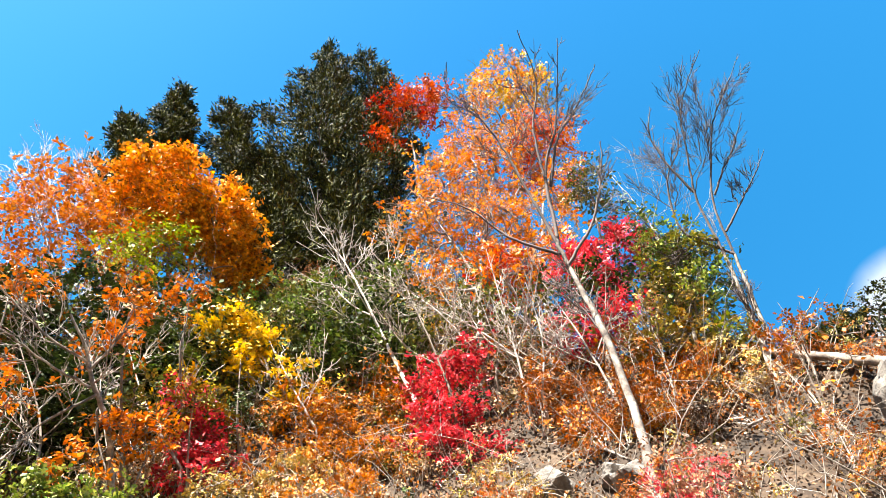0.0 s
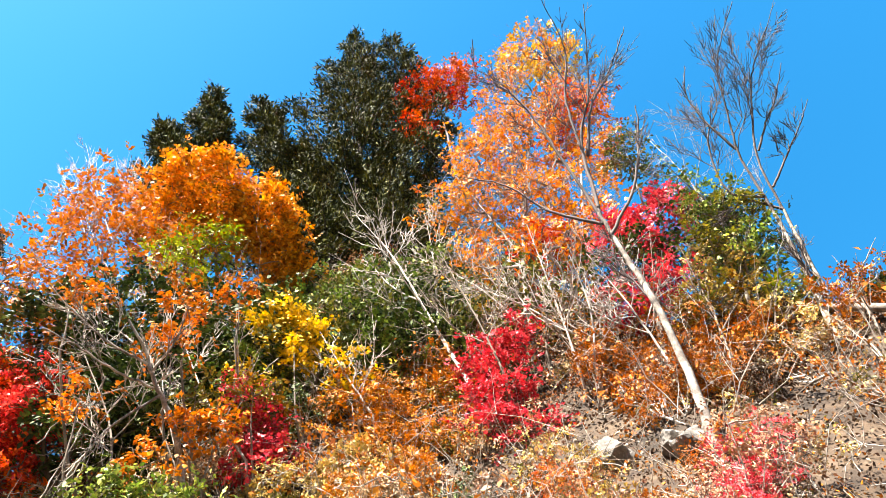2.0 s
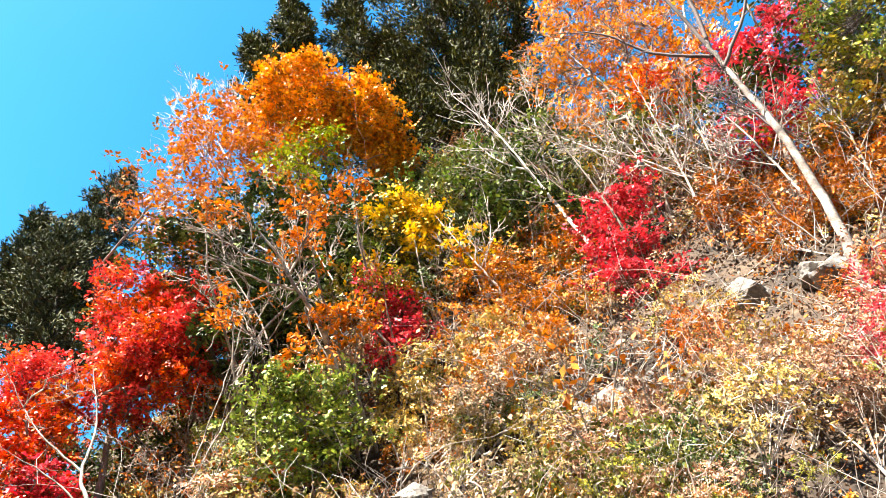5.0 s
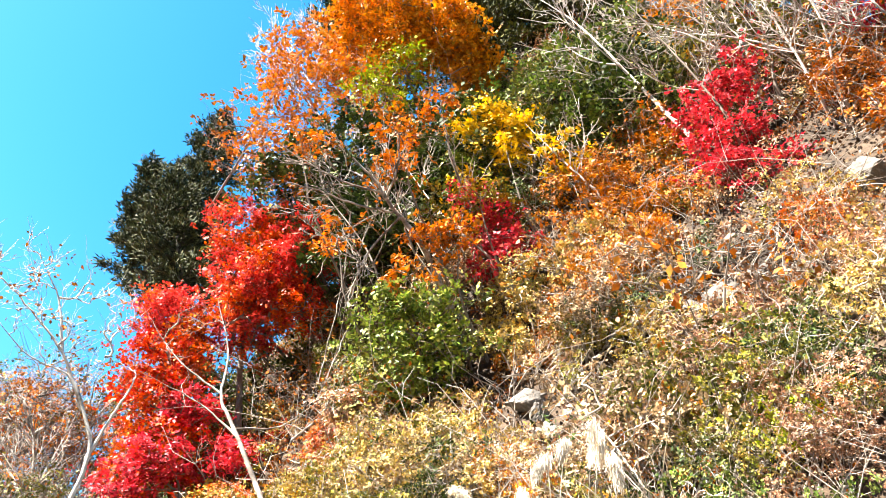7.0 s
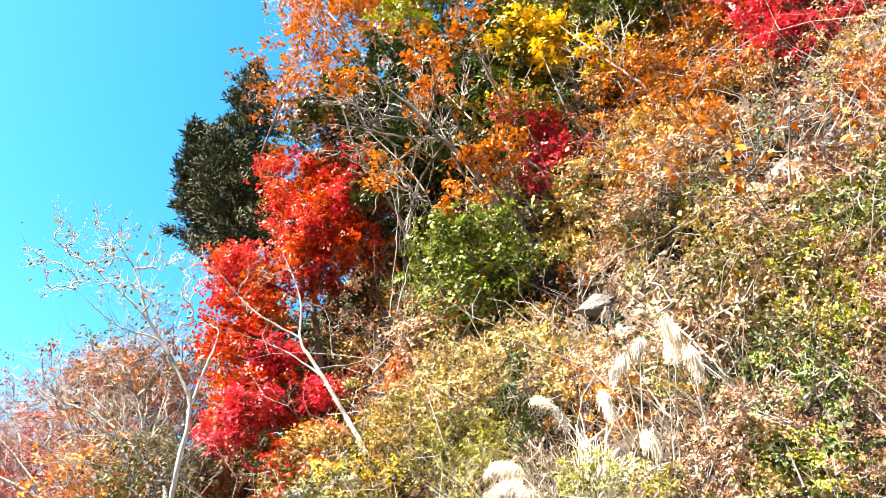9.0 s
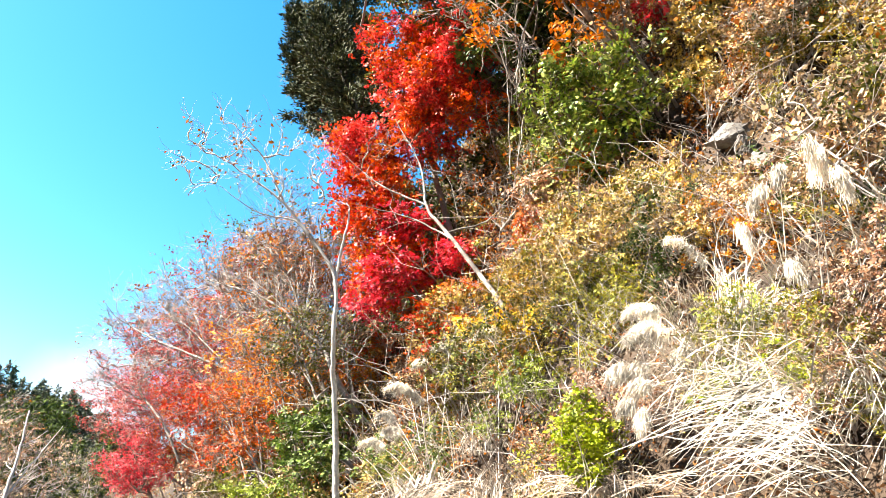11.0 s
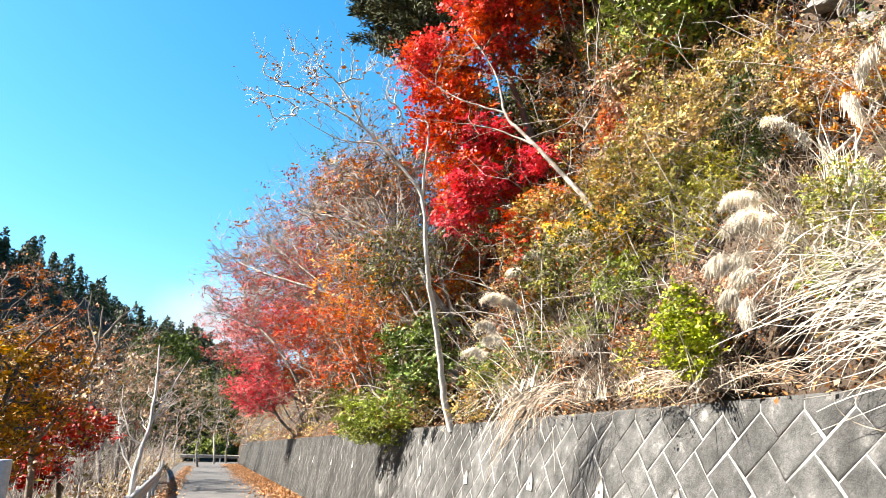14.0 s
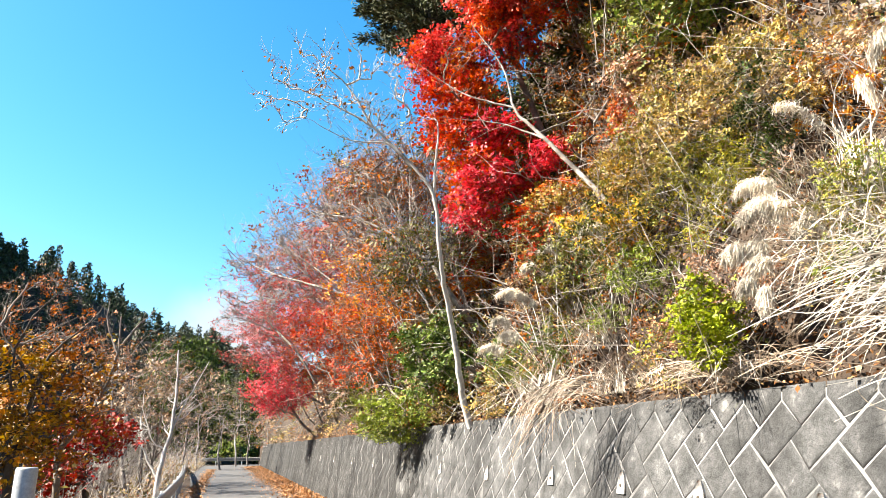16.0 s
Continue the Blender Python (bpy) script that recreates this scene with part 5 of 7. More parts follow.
# valley side
BROWNGOLD = leaf_mat("brown_gold_leaves", [(0.20, 0.10, 0.02), (0.44, 0.25, 0.03), (0.58, 0.36, 0.05), (0.36, 0.16, 0.03)], 0.3, [(0.30, 0.10, 0.02), (0.50, 0.18, 0.03), (0.34, 0.14, 0.03)], patch_scale=0.8, lo=0.3, hi=1.4)
DARKRED = leaf_mat("dark_red_leaves", [(0.24, 0.02, 0.02), (0.42, 0.04, 0.03), (0.34, 0.08, 0.03)], 0.3, lo=0.4, hi=1.4)
tree("valley_tree", "brown and gold leaved tree with dark forked trunk below the road", "tree", [[(-3.03, 12.11, 0.93), (-3.10, 12.32, 1.73), (-3.02, 12.61, 2.52), (-3.31, 12.71, 2.97)], [(-3.09, 12.32, 1.90), (-3.41, 12.69, 2.87), (-3.34, 13.21, 3.80), (-2.94, 13.78, 4.56)], [(-3.00, 12.62, 2.52), (-2.94, 12.99, 3.11), (-2.52, 13.59, 3.81), (-2.36, 13.95, 4.31)], [(-3.26, 12.73, 2.88), (-3.76, 13.13, 3.57), (-3.81, 13.57, 4.55)]],
     0.07, [((-3.20, 12.59, 2.16), (0.9, 0.9, 0.6), 34), ((-2.72, 13.19, 2.48), (0.8, 0.9, 0.6), 32), ((-2.84, 12.48, 1.56), (0.7, 0.8, 0.5), 28), ((-2.62, 13.68, 3.01), (0.6, 0.6, 0.4), 16), ((-3.57, 12.94, 2.99), (0.7, 0.7, 0.4), 14), ((-2.70, 12.72, 1.82), (0.8, 0.8, 0.5), 24)], BROWNGOLD, 42, 0.08, 0.26, BARKDARK, twig=1, group="trees on the valley side")
tree("bare_tree", "bare forked tree with pale-edged dark branches below the road", "bare tree", [[(-2.61, 13.23, 1.03), (-2.68, 13.44, 1.56), (-2.48, 13.67, 1.98), (-2.24, 13.99, 2.54), (-2.12, 14.34, 3.36), (-2.18, 14.63, 4.12)], [(-2.09, 14.33, 3.47), (-1.89, 14.60, 3.90), (-1.68, 14.78, 4.17), (-1.56, 14.96, 4.39)], [(-2.12, 14.34, 3.36), (-2.41, 14.61, 3.99), (-2.45, 14.82, 4.48)], [(-2.44, 13.68, 2.01), (-2.14, 13.62, 2.21), (-1.76, 13.57, 2.31)], [(-2.20, 13.99, 2.59), (-2.48, 14.21, 3.07), (-2.44, 14.31, 3.18)]],
     0.06, [], None, bark=BARKMID, ram=(7, 3, 0.6, 0.45, 0.004), taper=0.2)
tree("bare_tree", "bare spreading tree with grey twigs over the valley", "bare tree", [[(-3.39, 11.50, 1.12), (-3.68, 12.24, 2.39), (-3.74, 12.93, 3.54), (-3.58, 13.45, 4.43)], [(-3.71, 12.60, 2.94), (-3.30, 13.28, 3.42), (-2.79, 13.93, 3.96)], [(-3.68, 12.24, 2.39), (-3.40, 12.70, 2.78), (-2.85, 13.42, 3.07)]], 0.06, [], None, bark=BARKMID, ram=(8, 3, 0.6, 0.6, 0.004), taper=0.2)
tree("maple_tree", "dark red maple in the valley below the guardrail", "tree", [[(-2.39, 14.77, 0.56), (-2.55, 15.08, 1.35), (-2.63, 15.37, 1.98)]], 0.05, [((-2.63, 15.27, 1.76), (0.8, 0.8, 0.4), 30), ((-2.83, 14.72, 1.16), (0.6, 0.7, 0.3), 22), ((-2.31, 15.63, 1.99), (0.4, 0.4, 0.3), 12)], DARKRED, 60, 0.085, 0.24, BARKDARK, group="trees on the valley side")
tree("bare_tree", "white-barked forked tree beside the guardrail", "bare tree", [[(-1.62, 19.88, 0.16), (-1.62, 20.12, 0.97), (-1.48, 20.54, 1.97), (-1.47, 21.09, 3.22), (-1.56, 21.56, 4.39)], [(-1.67, 20.12, 0.90), (-2.06, 20.40, 1.54), (-2.24, 20.77, 2.20), (-2.31, 21.21, 3.21)], [(-1.48, 20.54, 1.97), (-1.22, 20.93, 2.75), (-0.68, 21.64, 4.10)]], 0.085, [], None, bark=BIRCHBARK, ram=(8, 3, 0.7, 0.6, 0.005), taper=0.2)
for p0, p1, c, r, m, per, lab in [
    ((-4.96, 39.69, 1.37), (-5.20, 41.49, 5.51), (-4.95, 41.49, 5.83), 3.0, RUST, 14, "brown tree in the valley"),
    ((-2.19, 59.96, 1.33), (-2.23, 61.87, 4.92), (-2.28, 61.84, 5.37), 4.0, RUST, 8, "grey-brown woodland tree in the valley"),
    ((0.93, 69.99, 1.34), (1.06, 71.88, 5.58), (1.06, 71.88, 5.58), 3.5, OLIVE, 14, "olive-brown woodland tree at the bend"),
    ((3.53, 65.91, 1.40), (3.51, 65.85, 4.34), (3.59, 63.88, 3.30), 2.2, RUST, 30, "rust-coloured tree at the end of the wall")]:
    tree("valley_tree", lab, "tree", [[p0, p1]], 0.09, [(c, r, 70)], m, per, 0.07, 0.3, TWIG, twig=5, twig_len=0.8, group="trees on the valley side")

for p0, p1, c, r, m, lab in [
    ((-3.49, 33.81, 0.95), (-3.60, 35.74, 3.96), (-3.39, 35.74, 4.23), 2.4, TANFINE, "grey-brown tree with dry leaves in the valley"),
    ((-2.52, 45.92, 0.41), (-2.32, 47.91, 3.45), (-2.40, 47.87, 4.15), 3.0, TANFINE, "tan woodland tree behind the guardrail"),
    ((-0.34, 57.98, 0.13), (-0.34, 59.95, 3.99), (-0.60, 59.93, 4.42), 3.2, OLIVE, "olive woodland tree behind the bend"),
    ((-3.31, 27.77, 0.30), (-4.33, 29.65, 3.08), (-4.22, 29.63, 3.72), 2.0, TANFINE, "dry-leaved tree on the valley bank"),
    ((2.22, 73.94, -0.26), (2.40, 75.92, 4.14), (2.35, 75.90, 4.70), 3.0, TANFINE, "tan tree closing the bend"),
    ((-6.27, 35.45, 1.37), (-6.83, 37.27, 4.47), (-6.93, 37.18, 5.27), 2.6, RUST, "rust-brown tree across the valley bank"),
    ((-7.79, 33.09, 1.80), (-8.67, 34.64, 6.15), (-8.59, 34.52, 7.15), 2.6, RUST, "brown oak on the valley bank")]:
    p0, p1 = np.array(p0), np.array(p1)
    tree("valley_tree", lab, "tree", [[p0, p1], [p0 * 0.6 + p1 * 0.4, p1 + rng.normal(size=3) * 1.0], [p0 * 0.5 + p1 * 0.5, p1 + rng.normal(size=3) * 1.2]], 0.11, [(c, r, 80)], m, 26, 0.11, 0.4, BARK, twig=4, twig_len=1.1, group="trees on the valley side")

for k in range(18):
    y = 26 + 2.7 * k
    x = -1.9 - 3.2 * max(0.0, (y - 12) / 55) ** 2 - rng.uniform(0.6, 1.6) - (k % 3) * 1.3
    h = rng.uniform(3.0, 5.0)
    p = np.array([x, y, float(land(x, y))])
    q = p + np.array([rng.normal() * 0.5, rng.normal() * 0.5, h])
    m = p * 0.7 + q * 0.3
    tree("bare_tree", "grey leafless tree in the valley thicket", "bare tree", [[p, m, q], [m, q + np.array([-1.2, 0.3, -0.6])], [m, q + np.array([1.1, -0.3, -0.9])]], 0.07, [], None, bark=BARKMID if k % 2 else TWIG, ram=(9, 3, 0.7, 0.9, 0.009), taper=0.25, rooted=False, group="grey thicket in the valley")
for k in range(10):
    x, y = rng.uniform(-3, 7), rng.uniform(80, 88)
    p = np.array([x, y, float(land(x, y))])
    tree("evergreen_shrub", "green bush behind the bend of the road", "shrub", [[p, p + np.array([0, 0, 1.6])]], 0.06, [(p + np.array([0, 0, 1.6]), (1.3, 1.0, 1.3), 30)], BRIGHTGREEN, 42, 0.16, 0.3, BARKMID, rooted=False)

# far woods
b, t = Build(), Build()
for k in range(1500):
    x, y = rng.uniform(-120, 60), rng.uniform(118, 205)
    z = float(land(x, y))
    h = rng.uniform(4.5, 7.5)
    t.tube([(x, y, z - 1), (x, y, z + h)], [0.14, 0.03], 3)
    n = 190
    f = rng.uniform(0.05, 1, n) ** 0.8
    an = rng.uniform(0, 6.283, n)
    rr = (1 - f) * h * 0.24 * rng.uniform(0.5, 1.1, n) + 0.15
    b.leaves(np.stack([x + rr * np.cos(an), y + rr * np.sin(an), z + f * h], 1), 0.6, 0.5, 0.3)
woods = tagged(new("far_woods", b.mesh("far_woods", FARNEEDLE)), "dark conifer woods on the far ridge", "woods", kind="stuff")
part("trunks", t, BARKDARK, woods)
# a grove of greener conifers in the dip beyond the bend
for k in range(26):
    y = rng.uniform(84, 100)
    x = y * rng.uniform(-0.11, 0.03)
    tall = (0.135 + rng.uniform(-0.03, 0.018) - 0.3 * (x / y + 0.04) * (x > -0.04 * y)) * y + EYE
    conifer("conifer", "bright green conifer in the dip beyond the bend", (x, y, float(land(x, y)) - 0.2), (x, y, tall), 2.0, GROVE, n=34, per=26, r0=0.16, start=0.1, size=0.55, group="conifer grove")

# ---- hillside cover ----
def on_slope(y, z, out=0.0):
    return np.array([float(slope_x(y, z)) - out, y, z])


def shrub(name, label, mat, stems=5, r=0.5, clusters=26, per=26, size=0.07, sig=0.1, bark=TWIG, group="", flat=0.8, twig=1):
    """A small many-stemmed bush at the origin."""
    st = []
    for k in range(stems):
        a = rng.uniform(0, 6.283)
        st.append([(0, 0, -0.15), (0.3 * r * math.cos(a), 0.3 * r * math.sin(a), 0.5 * r), (0.7 * r * math.cos(a), 0.7 * r * math.sin(a), 1.2 * r)])
    return tree(name, label, "shrub", st, 0.016, [((0, 0, 0.85 * r), (r, r, flat * r), clusters)], mat, per, size, sig, bark, tip=0.003, group=group, twig=twig, twig_len=0.35 * r, shell=0.3, rooted=False)


COVER = {}
# where rocks break the surface: along, height, size
ROCKS = [(-4.45, 9.0, 0.62), (-0.7, 8.7, 0.42), (-0.45, 9.0, 0.3), (1.97, 7.98, 0.24), (2.48, 7.72, 0.34), (2.75, 7.6, 0.26), (1.02, 6.35, 0.14), (4.6, 6.2, 0.2),
         (4.3, 5.8, 0.18), (0.45, 9.2, 0.36), (3.17, 5.65, 0.2), (4.8, 6.5, 0.25)]


def cover(mat, label, spots, n=4, spread=0.8, scale=1.0, name="shrub", low=False, **kw):
    """Bushes of one kind about each spot (y, z) of the slope."""
    for y, z in spots:
        for k in range(n):
            yy, zz = y + rng.normal() * spread * 0.72, max(2.3, z + rng.normal() * spread * 0.58)
            if zz > float(crest_z(yy)) - 0.2:
                continue
            if zz < 3.3 and 3.2 < yy < 11 and not low:
                continue
            if any(math.hypot(yy - a, zz - c + 0.3) < 0.3 + 1.25 * r for a, c, r in ROCKS):
                continue
            if not low and float(vnoise(yy, zz, 1.5, 9.0)) < -0.4:
                continue
            p = on_slope(yy, zz, 0.05)
            s = scale * rng.uniform(0.7, 1.35)
            m = Matrix.Translation(p) @ Euler((0, -0.45 + rng.normal() * 0.15, rng.uniform(0, 6.28))).to_matrix().to_4x4() @ Matrix.Diagonal((s, s, s, 1))
            near = float(np.linalg.norm(p - np.array([0, 0, EYE]))) < 10
            key = (mat.name, label, k % 2, near)
            if key not in COVER:
                more = dict(clusters=30, per=46, size=0.035, sig=0.1) if near else dict(clusters=26, per=40, size=0.05, sig=0.1)
                COVER[key] = shrub(name, label, mat, group="bushes on the slope", **{**more, **kw})
                COVER[key].matrix_basis = m
            else:
                copy_thing_at(COVER[key], m)


def copy_thing_at(ob, m):
    made = copy_thing(ob, m)
    made.matrix_basis = m
    return made


cover(BURNT, "low bush with burnt orange leaves", [(4.9, 11.0), (3.9, 11.5), (8.6, 12.6), (5.4, 11.4), (4.2, 12.0), (3.4, 10.6), (4.0, 9.5), (9.1, 12.9), (4.1, 10.3), (3.5, 11.1), (3.0, 8.0), (8.9, 12.8), (3.3, 12.9), (4.8, 13.1)], 3, 0.9, name="orange_shrub")
cover(RUST, "bush with withered rust-brown leaves", [(-2.6, 9.6), (-3.4, 10.4), (-1.8, 9.8), (-3.8, 9.0), (-2.0, 8.2), (0.5, 11.0), (0.1, 9.5), (-3.2, 8.0), (0.3, 7.5), (-2.3, 11.1), (-2.2, 12.5), (-3.0, 11.9), (-2.4, 9.1), (-0.1, 12.1), (5.1, 7.1), (4.0, 5.8), (8.4, 6.1), (-3.1, 9.6)], 4, 1.1, name="rust_shrub")
cover(OLIVE, "dull olive-green bush on the slope", [(5.6, 16.2), (4.3, 16.1), (5.9, 13.6), (7.1, 13.4), (1.9, 18.8), (0.6, 17.0), (1.4, 4.5), (6.4, 3.5), (7.8, 7.4), (9.7, 8.6), (14.8, 12.9), (9.5, 2.9), (8.7, 3.3), (23.2, 31.6), (4.2, 19.2)], 6, 0.8, name="olive_shrub")
cover(GREEN, "dark green leafy bush", [(6.7, 18.0), (5.0, 17.2), (8.8, 9.8), (5.9, 18.1), (4.5, 15.9), (3.2, 18.7), (-2.2, 16.4)], 5, 0.9, 1.3, name="evergreen_shrub")
cover(TAN, "dry tan-leaved bush on the slope", [(8.0, 10.2), (9.0, 11.2), (7.2, 9.6), (9.6, 10.6), (-3.1, 8.8), (1.0, 6.9), (4.9, 8.2), (4.3, 6.9), (3.9, 7.2), (1.8, 4.4), (5.0, 7.8), (5.1, 4.5), (5.6, 5.0)], 4, 1.1, name="dry_shrub")
cover(PINKTAN, "bush with pinkish-brown dry leaves", [(1.2, 5.2), (1.6, 5.5), (2.1, 5.3), (2.5, 5.0), (2.5, 5.6), (8.9, 5.7), (3.3, 6.0), (0.2, 6.4), (5.8, 4.9), (2.5, 4.5), (1.4, 7.2), (7.8, 6.1)], 4, 1.1, name="withered_shrub")
cover(GOLDTAN, "bush with yellowing leaves and thin stems", [(-2.9, 10.8), (-3.6, 9.6), (-3.9, 10.3), (0.9, 9.8), (1.0, 8.6), (4.9, 8.9), (5.4, 8.3), (5.4, 7.4), (4.7, 8.9), (6.3, 4.3), (5.1, 4.0), (2.4, 5.9), (6.6, 4.6), (5.6, 4.5), (5.6, 3.6), (8.0, 3.9), (1.8, 4.0), (0.8, 5.4)], 4, 0.8, name="golden_shrub")
cover(LIME, "yellow-green leafy bush among dry stalks", [(-3.5, 13.6), (-3.6, 10.0), (5.1, 9.3), (1.6, 3.7), (1.5, 6.0), (10.4, 16.1), (3.3, 2.8), (6.6, 3.3), (9.5, 9.7), (1.5, 4.1)], 2, 0.5, 0.55, name="fresh_shrub")
cover(YELLOWGREEN, "fine-leaved yellow-green bush beside pampas grass", [(6.1, 4.4), (5.4, 3.8), (5.4, 3.5), (5.2, 4.2), (5.8, 3.7), (3.2, 2.9), (3.1, 2.9), (5.7, 4.1), (7.5, 4.0), (8.4, 3.4)], 3, 0.25, 0.6, name="golden_shrub", low=True)
cover(REDORANGE, "small red-leaved bush on the slope", [(10.3, 5.3), (9.1, 4.5), (10.5, 5.0), (7.7, 3.9), (8.0, 4.3), (11.0, 4.4), (9.1, 4.1), (8.8, 6.4), (8.5, 4.3), (1.4, 6.2), (8.7, 6.5), (8.7, 6.6), (1.5, 8.2)], 2, 0.35, 0.7, name="red_shrub")
cover(YELLOW, "small bush with clear yellow leaves", [(7.7, 13.9), (4.3, 18.6), (3.4, 18.0), (4.9, 17.9), (21.5, 4.2), (7.4, 3.8)], 3, 0.4, 0.8, name="yellow_shrub")

for mat_k, lab_k, name_k in ((RUST, "rust-brown bush beside the road bank", "bank_shrub"), (OLIVE, "olive-brown bush beside the road bank", "bank_shrub"), (TAN, "dry tan bush beside the road bank", "bank_shrub"), (PINKTAN, "pinkish dry bush beside the road bank", "bank_shrub")):
    cover(mat_k, lab_k, [(y, 2.4 + (y * 37 % 11) * 0.75) for y in (15.0, 18.5, 22.0, 26.0, 30.0, 35.0, 41.0, 48.0)], 4, 1.6, 1.7, name=name_k, size=0.048, per=32)
cover(GREEN, "dark evergreen bush on the brow of the hill", [(3.5, 25.0), (5.5, 25.3), (7.5, 25.3), (9.5, 25.3), (11.5, 24.5), (2.2, 23.0), (13.0, 22.0)], 4, 0.7, 2.4, name="brow_shrub")
cover(RUST, "leafless bush of pale fanning twigs", [(16.4, 21.4), (4.6, 12.1), (1.0, 12.4), (0.1, 13.3), (3.9, 14.8), (2.6, 15.8), (7.6, 12.5), (8.5, 11.4), (9.7, 12.0), (6.6, 9.0), (3.6, 7.6), (2.2, 6.1), (7.4, 9.3), (11.8, 8.3), (-0.4, 10.6), (-1.6, 10.0), (-2.7, 9.0), (3.6, 7.0), (6.9, 6.9), (9.4, 7.6)], 4, 0.7, 1.6, name="leafless_shrub", per=4, size=0.05, twig=2, bark=BARK, stems=6, clusters=26)
cover(GREEN, "dark green leafy plant along the wall top", [(8.6, 2.8), (7.6, 2.4), (6.9, 2.9), (10.2, 2.4), (1.5, 3.3)], 2, 0.3, 0.7, name="walltop_shrub", low=True)
cover(FRESH, "light green leafy plant along the wall top", [(6.2, 3.1), (8.7, 2.3), (3.2, 2.8), (6.5, 3.0)], 2, 0.3, 0.55, name="walltop_shrub", low=True)
cover(BURNT, "orange-leaved plant above the wall top", [(8.3, 3.9), (8.8, 3.7), (7.3, 3.9), (8.2, 4.3)], 2, 0.3, 0.6, name="walltop_shrub", low=True)
cover(PINKTAN, "dry pinkish plant beside the grass clumps", [(1.6, 3.5), (1.4, 3.7), (1.9, 3.3), (2.2, 3.2), (4.8, 2.3), (4.4, 2.5), (1.6, 3.1), (1.0, 4.4), (1.2, 4.1)], 3, 0.4, 0.6, name="walltop_shrub", low=True)
# dark bushes put in for the shaded gaps among dry ones
cover(SHADEGREEN, "dark green bush standing in for shaded gaps between dry shrubs", [(3.6, 7.6), (7.7, 14.0), (5.7, 11.1), (2.5, 8.8), (9.7, 9.2), (2.2, 12.0), (5.8, 10.1)], 2, 0.5, 0.9, name="evergreen_shrub")
cover(BURNT, "low bush with bright orange leaves", [(5.2, 12.2), (4.2, 9.8), (6.9, 14.1), (7.0, 11.0), (3.3, 8.2), (4.4, 10.5)], 3, 0.5, 0.8, name="orange_shrub")
for mat_k, lab_k, name_k, num in ((SHADEGREEN, "small bush coloured dark green for shade on the slope", "evergreen_shrub", 26), (OLIVE, "small olive bush scattered on the slope", "olive_shrub", 24), (LIME, "small yellow-green bush scattered on the slope", "fresh_shrub", 22), (BURNT, "small orange bush scattered on the slope", "orange_shrub", 26)):
    cover(mat_k, lab_k, [(rng.uniform(-5, 14), 3.4 + 16 * rng.uniform() ** 1.4) for k in range(num)], 1, 0.3, 0.65, name=name_k)
cover(BRONZE, "bronze and olive bush on the steep bank", [(9.5, 5.5), (7.7, 4.5), (7.2, 5.1), (6.2, 5.0), (6.4, 3.4), (8.6, 3.7), (9.2, 8.0), (7.9, 7.8), (6.2, 6.2), (9.9, 7.4), (6.6, 5.6), (5.1, 5.7), (7.3, 5.2), (8.2, 5.0), (9.0, 5.6), (6.0, 5.2)], 5, 0.8, 0.85, name="bronze_shrub")
cover(BURNT, "orange-brown bush on the steep bank", [(4.1, 4.6), (5.0, 10.2), (3.8, 10.5), (2.5, 8.1), (9.5, 13.3)], 4, 0.8, 0.85, name="orange_shrub")
cover(YELLOWGREEN, "yellowing bush with small leaves on the bank", [(2.2, 6.6), (1.2, 5.8), (3.4, 6.6), (4.6, 7.6), (1.0, 4.9), (1.9, 5.0), (7.0, 6.6), (3.0, 4.6)], 3, 0.7, 0.6, name="golden_shrub")
# more dark bushes in place of shade on the bank
cover(SHADEGREEN, "evergreen bush coloured dark for shade on the steep bank", [(9.9, 9.2), (8.5, 7.0), (6.8, 7.3), (4.5, 4.6), (5.9, 4.6), (5.9, 10.9), (3.2, 7.5), (1.5, 4.6), (1.6, 3.2), (7.4, 8.7), (6.4, 7.6)], 3, 0.6, 0.9, name="evergreen_shrub")
cover(REDORANGE, "red-tinged bush on the steep bank", [(11.5, 7.6), (12.3, 6.9), (9.3, 5.7), (11.8, 5.7), (9.5, 4.9), (6.6, 11.3)], 3, 0.4, 0.7, name="red_shrub")
# dark bushes added to stand in for shade between the shrubs
cover(SHADEBROWN, "bush coloured dark to stand in for shade on the slope", [(rng.uniform(-5, 14), 3.0 + 16 * rng.uniform() ** 1.3) for k in range(60)], 2, 0.5, 0.75, name="shade_shrub")
cover(YELLOWGREEN, "low yellow-green plants above the wall", [(2.4, 2.7), (2.1, 2.6), (2.5, 2.6), (1.9, 2.7)], 4, 0.35, 0.5, name="fresh_shrub", low=True)
cover(PINKTAN, "low pinkish-brown plants above the wall", [(2.2, 2.5), (2.4, 2.6), (2.0, 2.5), (1.9, 2.5)], 4, 0.35, 0.5, name="withered_shrub", low=True)
cover(CRIMSON, "crimson maple shoots at the foot of a leaning trunk", [(-1.2, 7.6), (-1.0, 6.6), (-0.8, 5.8), (-0.6, 6.1), (-1.2, 6.7)], 4, 0.3, 0.6, name="red_shrub", low=True)
cover(PINKTAN, "withered bush below a leaning trunk", [(-0.3, 6.3), (-0.1, 5.7), (-0.3, 5.4), (0.1, 6.3)], 3, 0.4, 0.7, name="withered_shrub", low=True)
cover(GOLDTAN, "gold-leaved bush with fine stems on the bank", [(6.3, 8.9), (5.6, 9.4), (5.0, 8.6), (4.7, 9.3)], 3, 0.4, 0.75, name="golden_shrub")
cover(BURNT, "rust-orange bush with layered sprays on the bank", [(3.8, 9.0), (3.3, 9.0), (2.7, 8.1), (2.4, 7.2)], 3, 0.45, 0.8, name="orange_shrub")
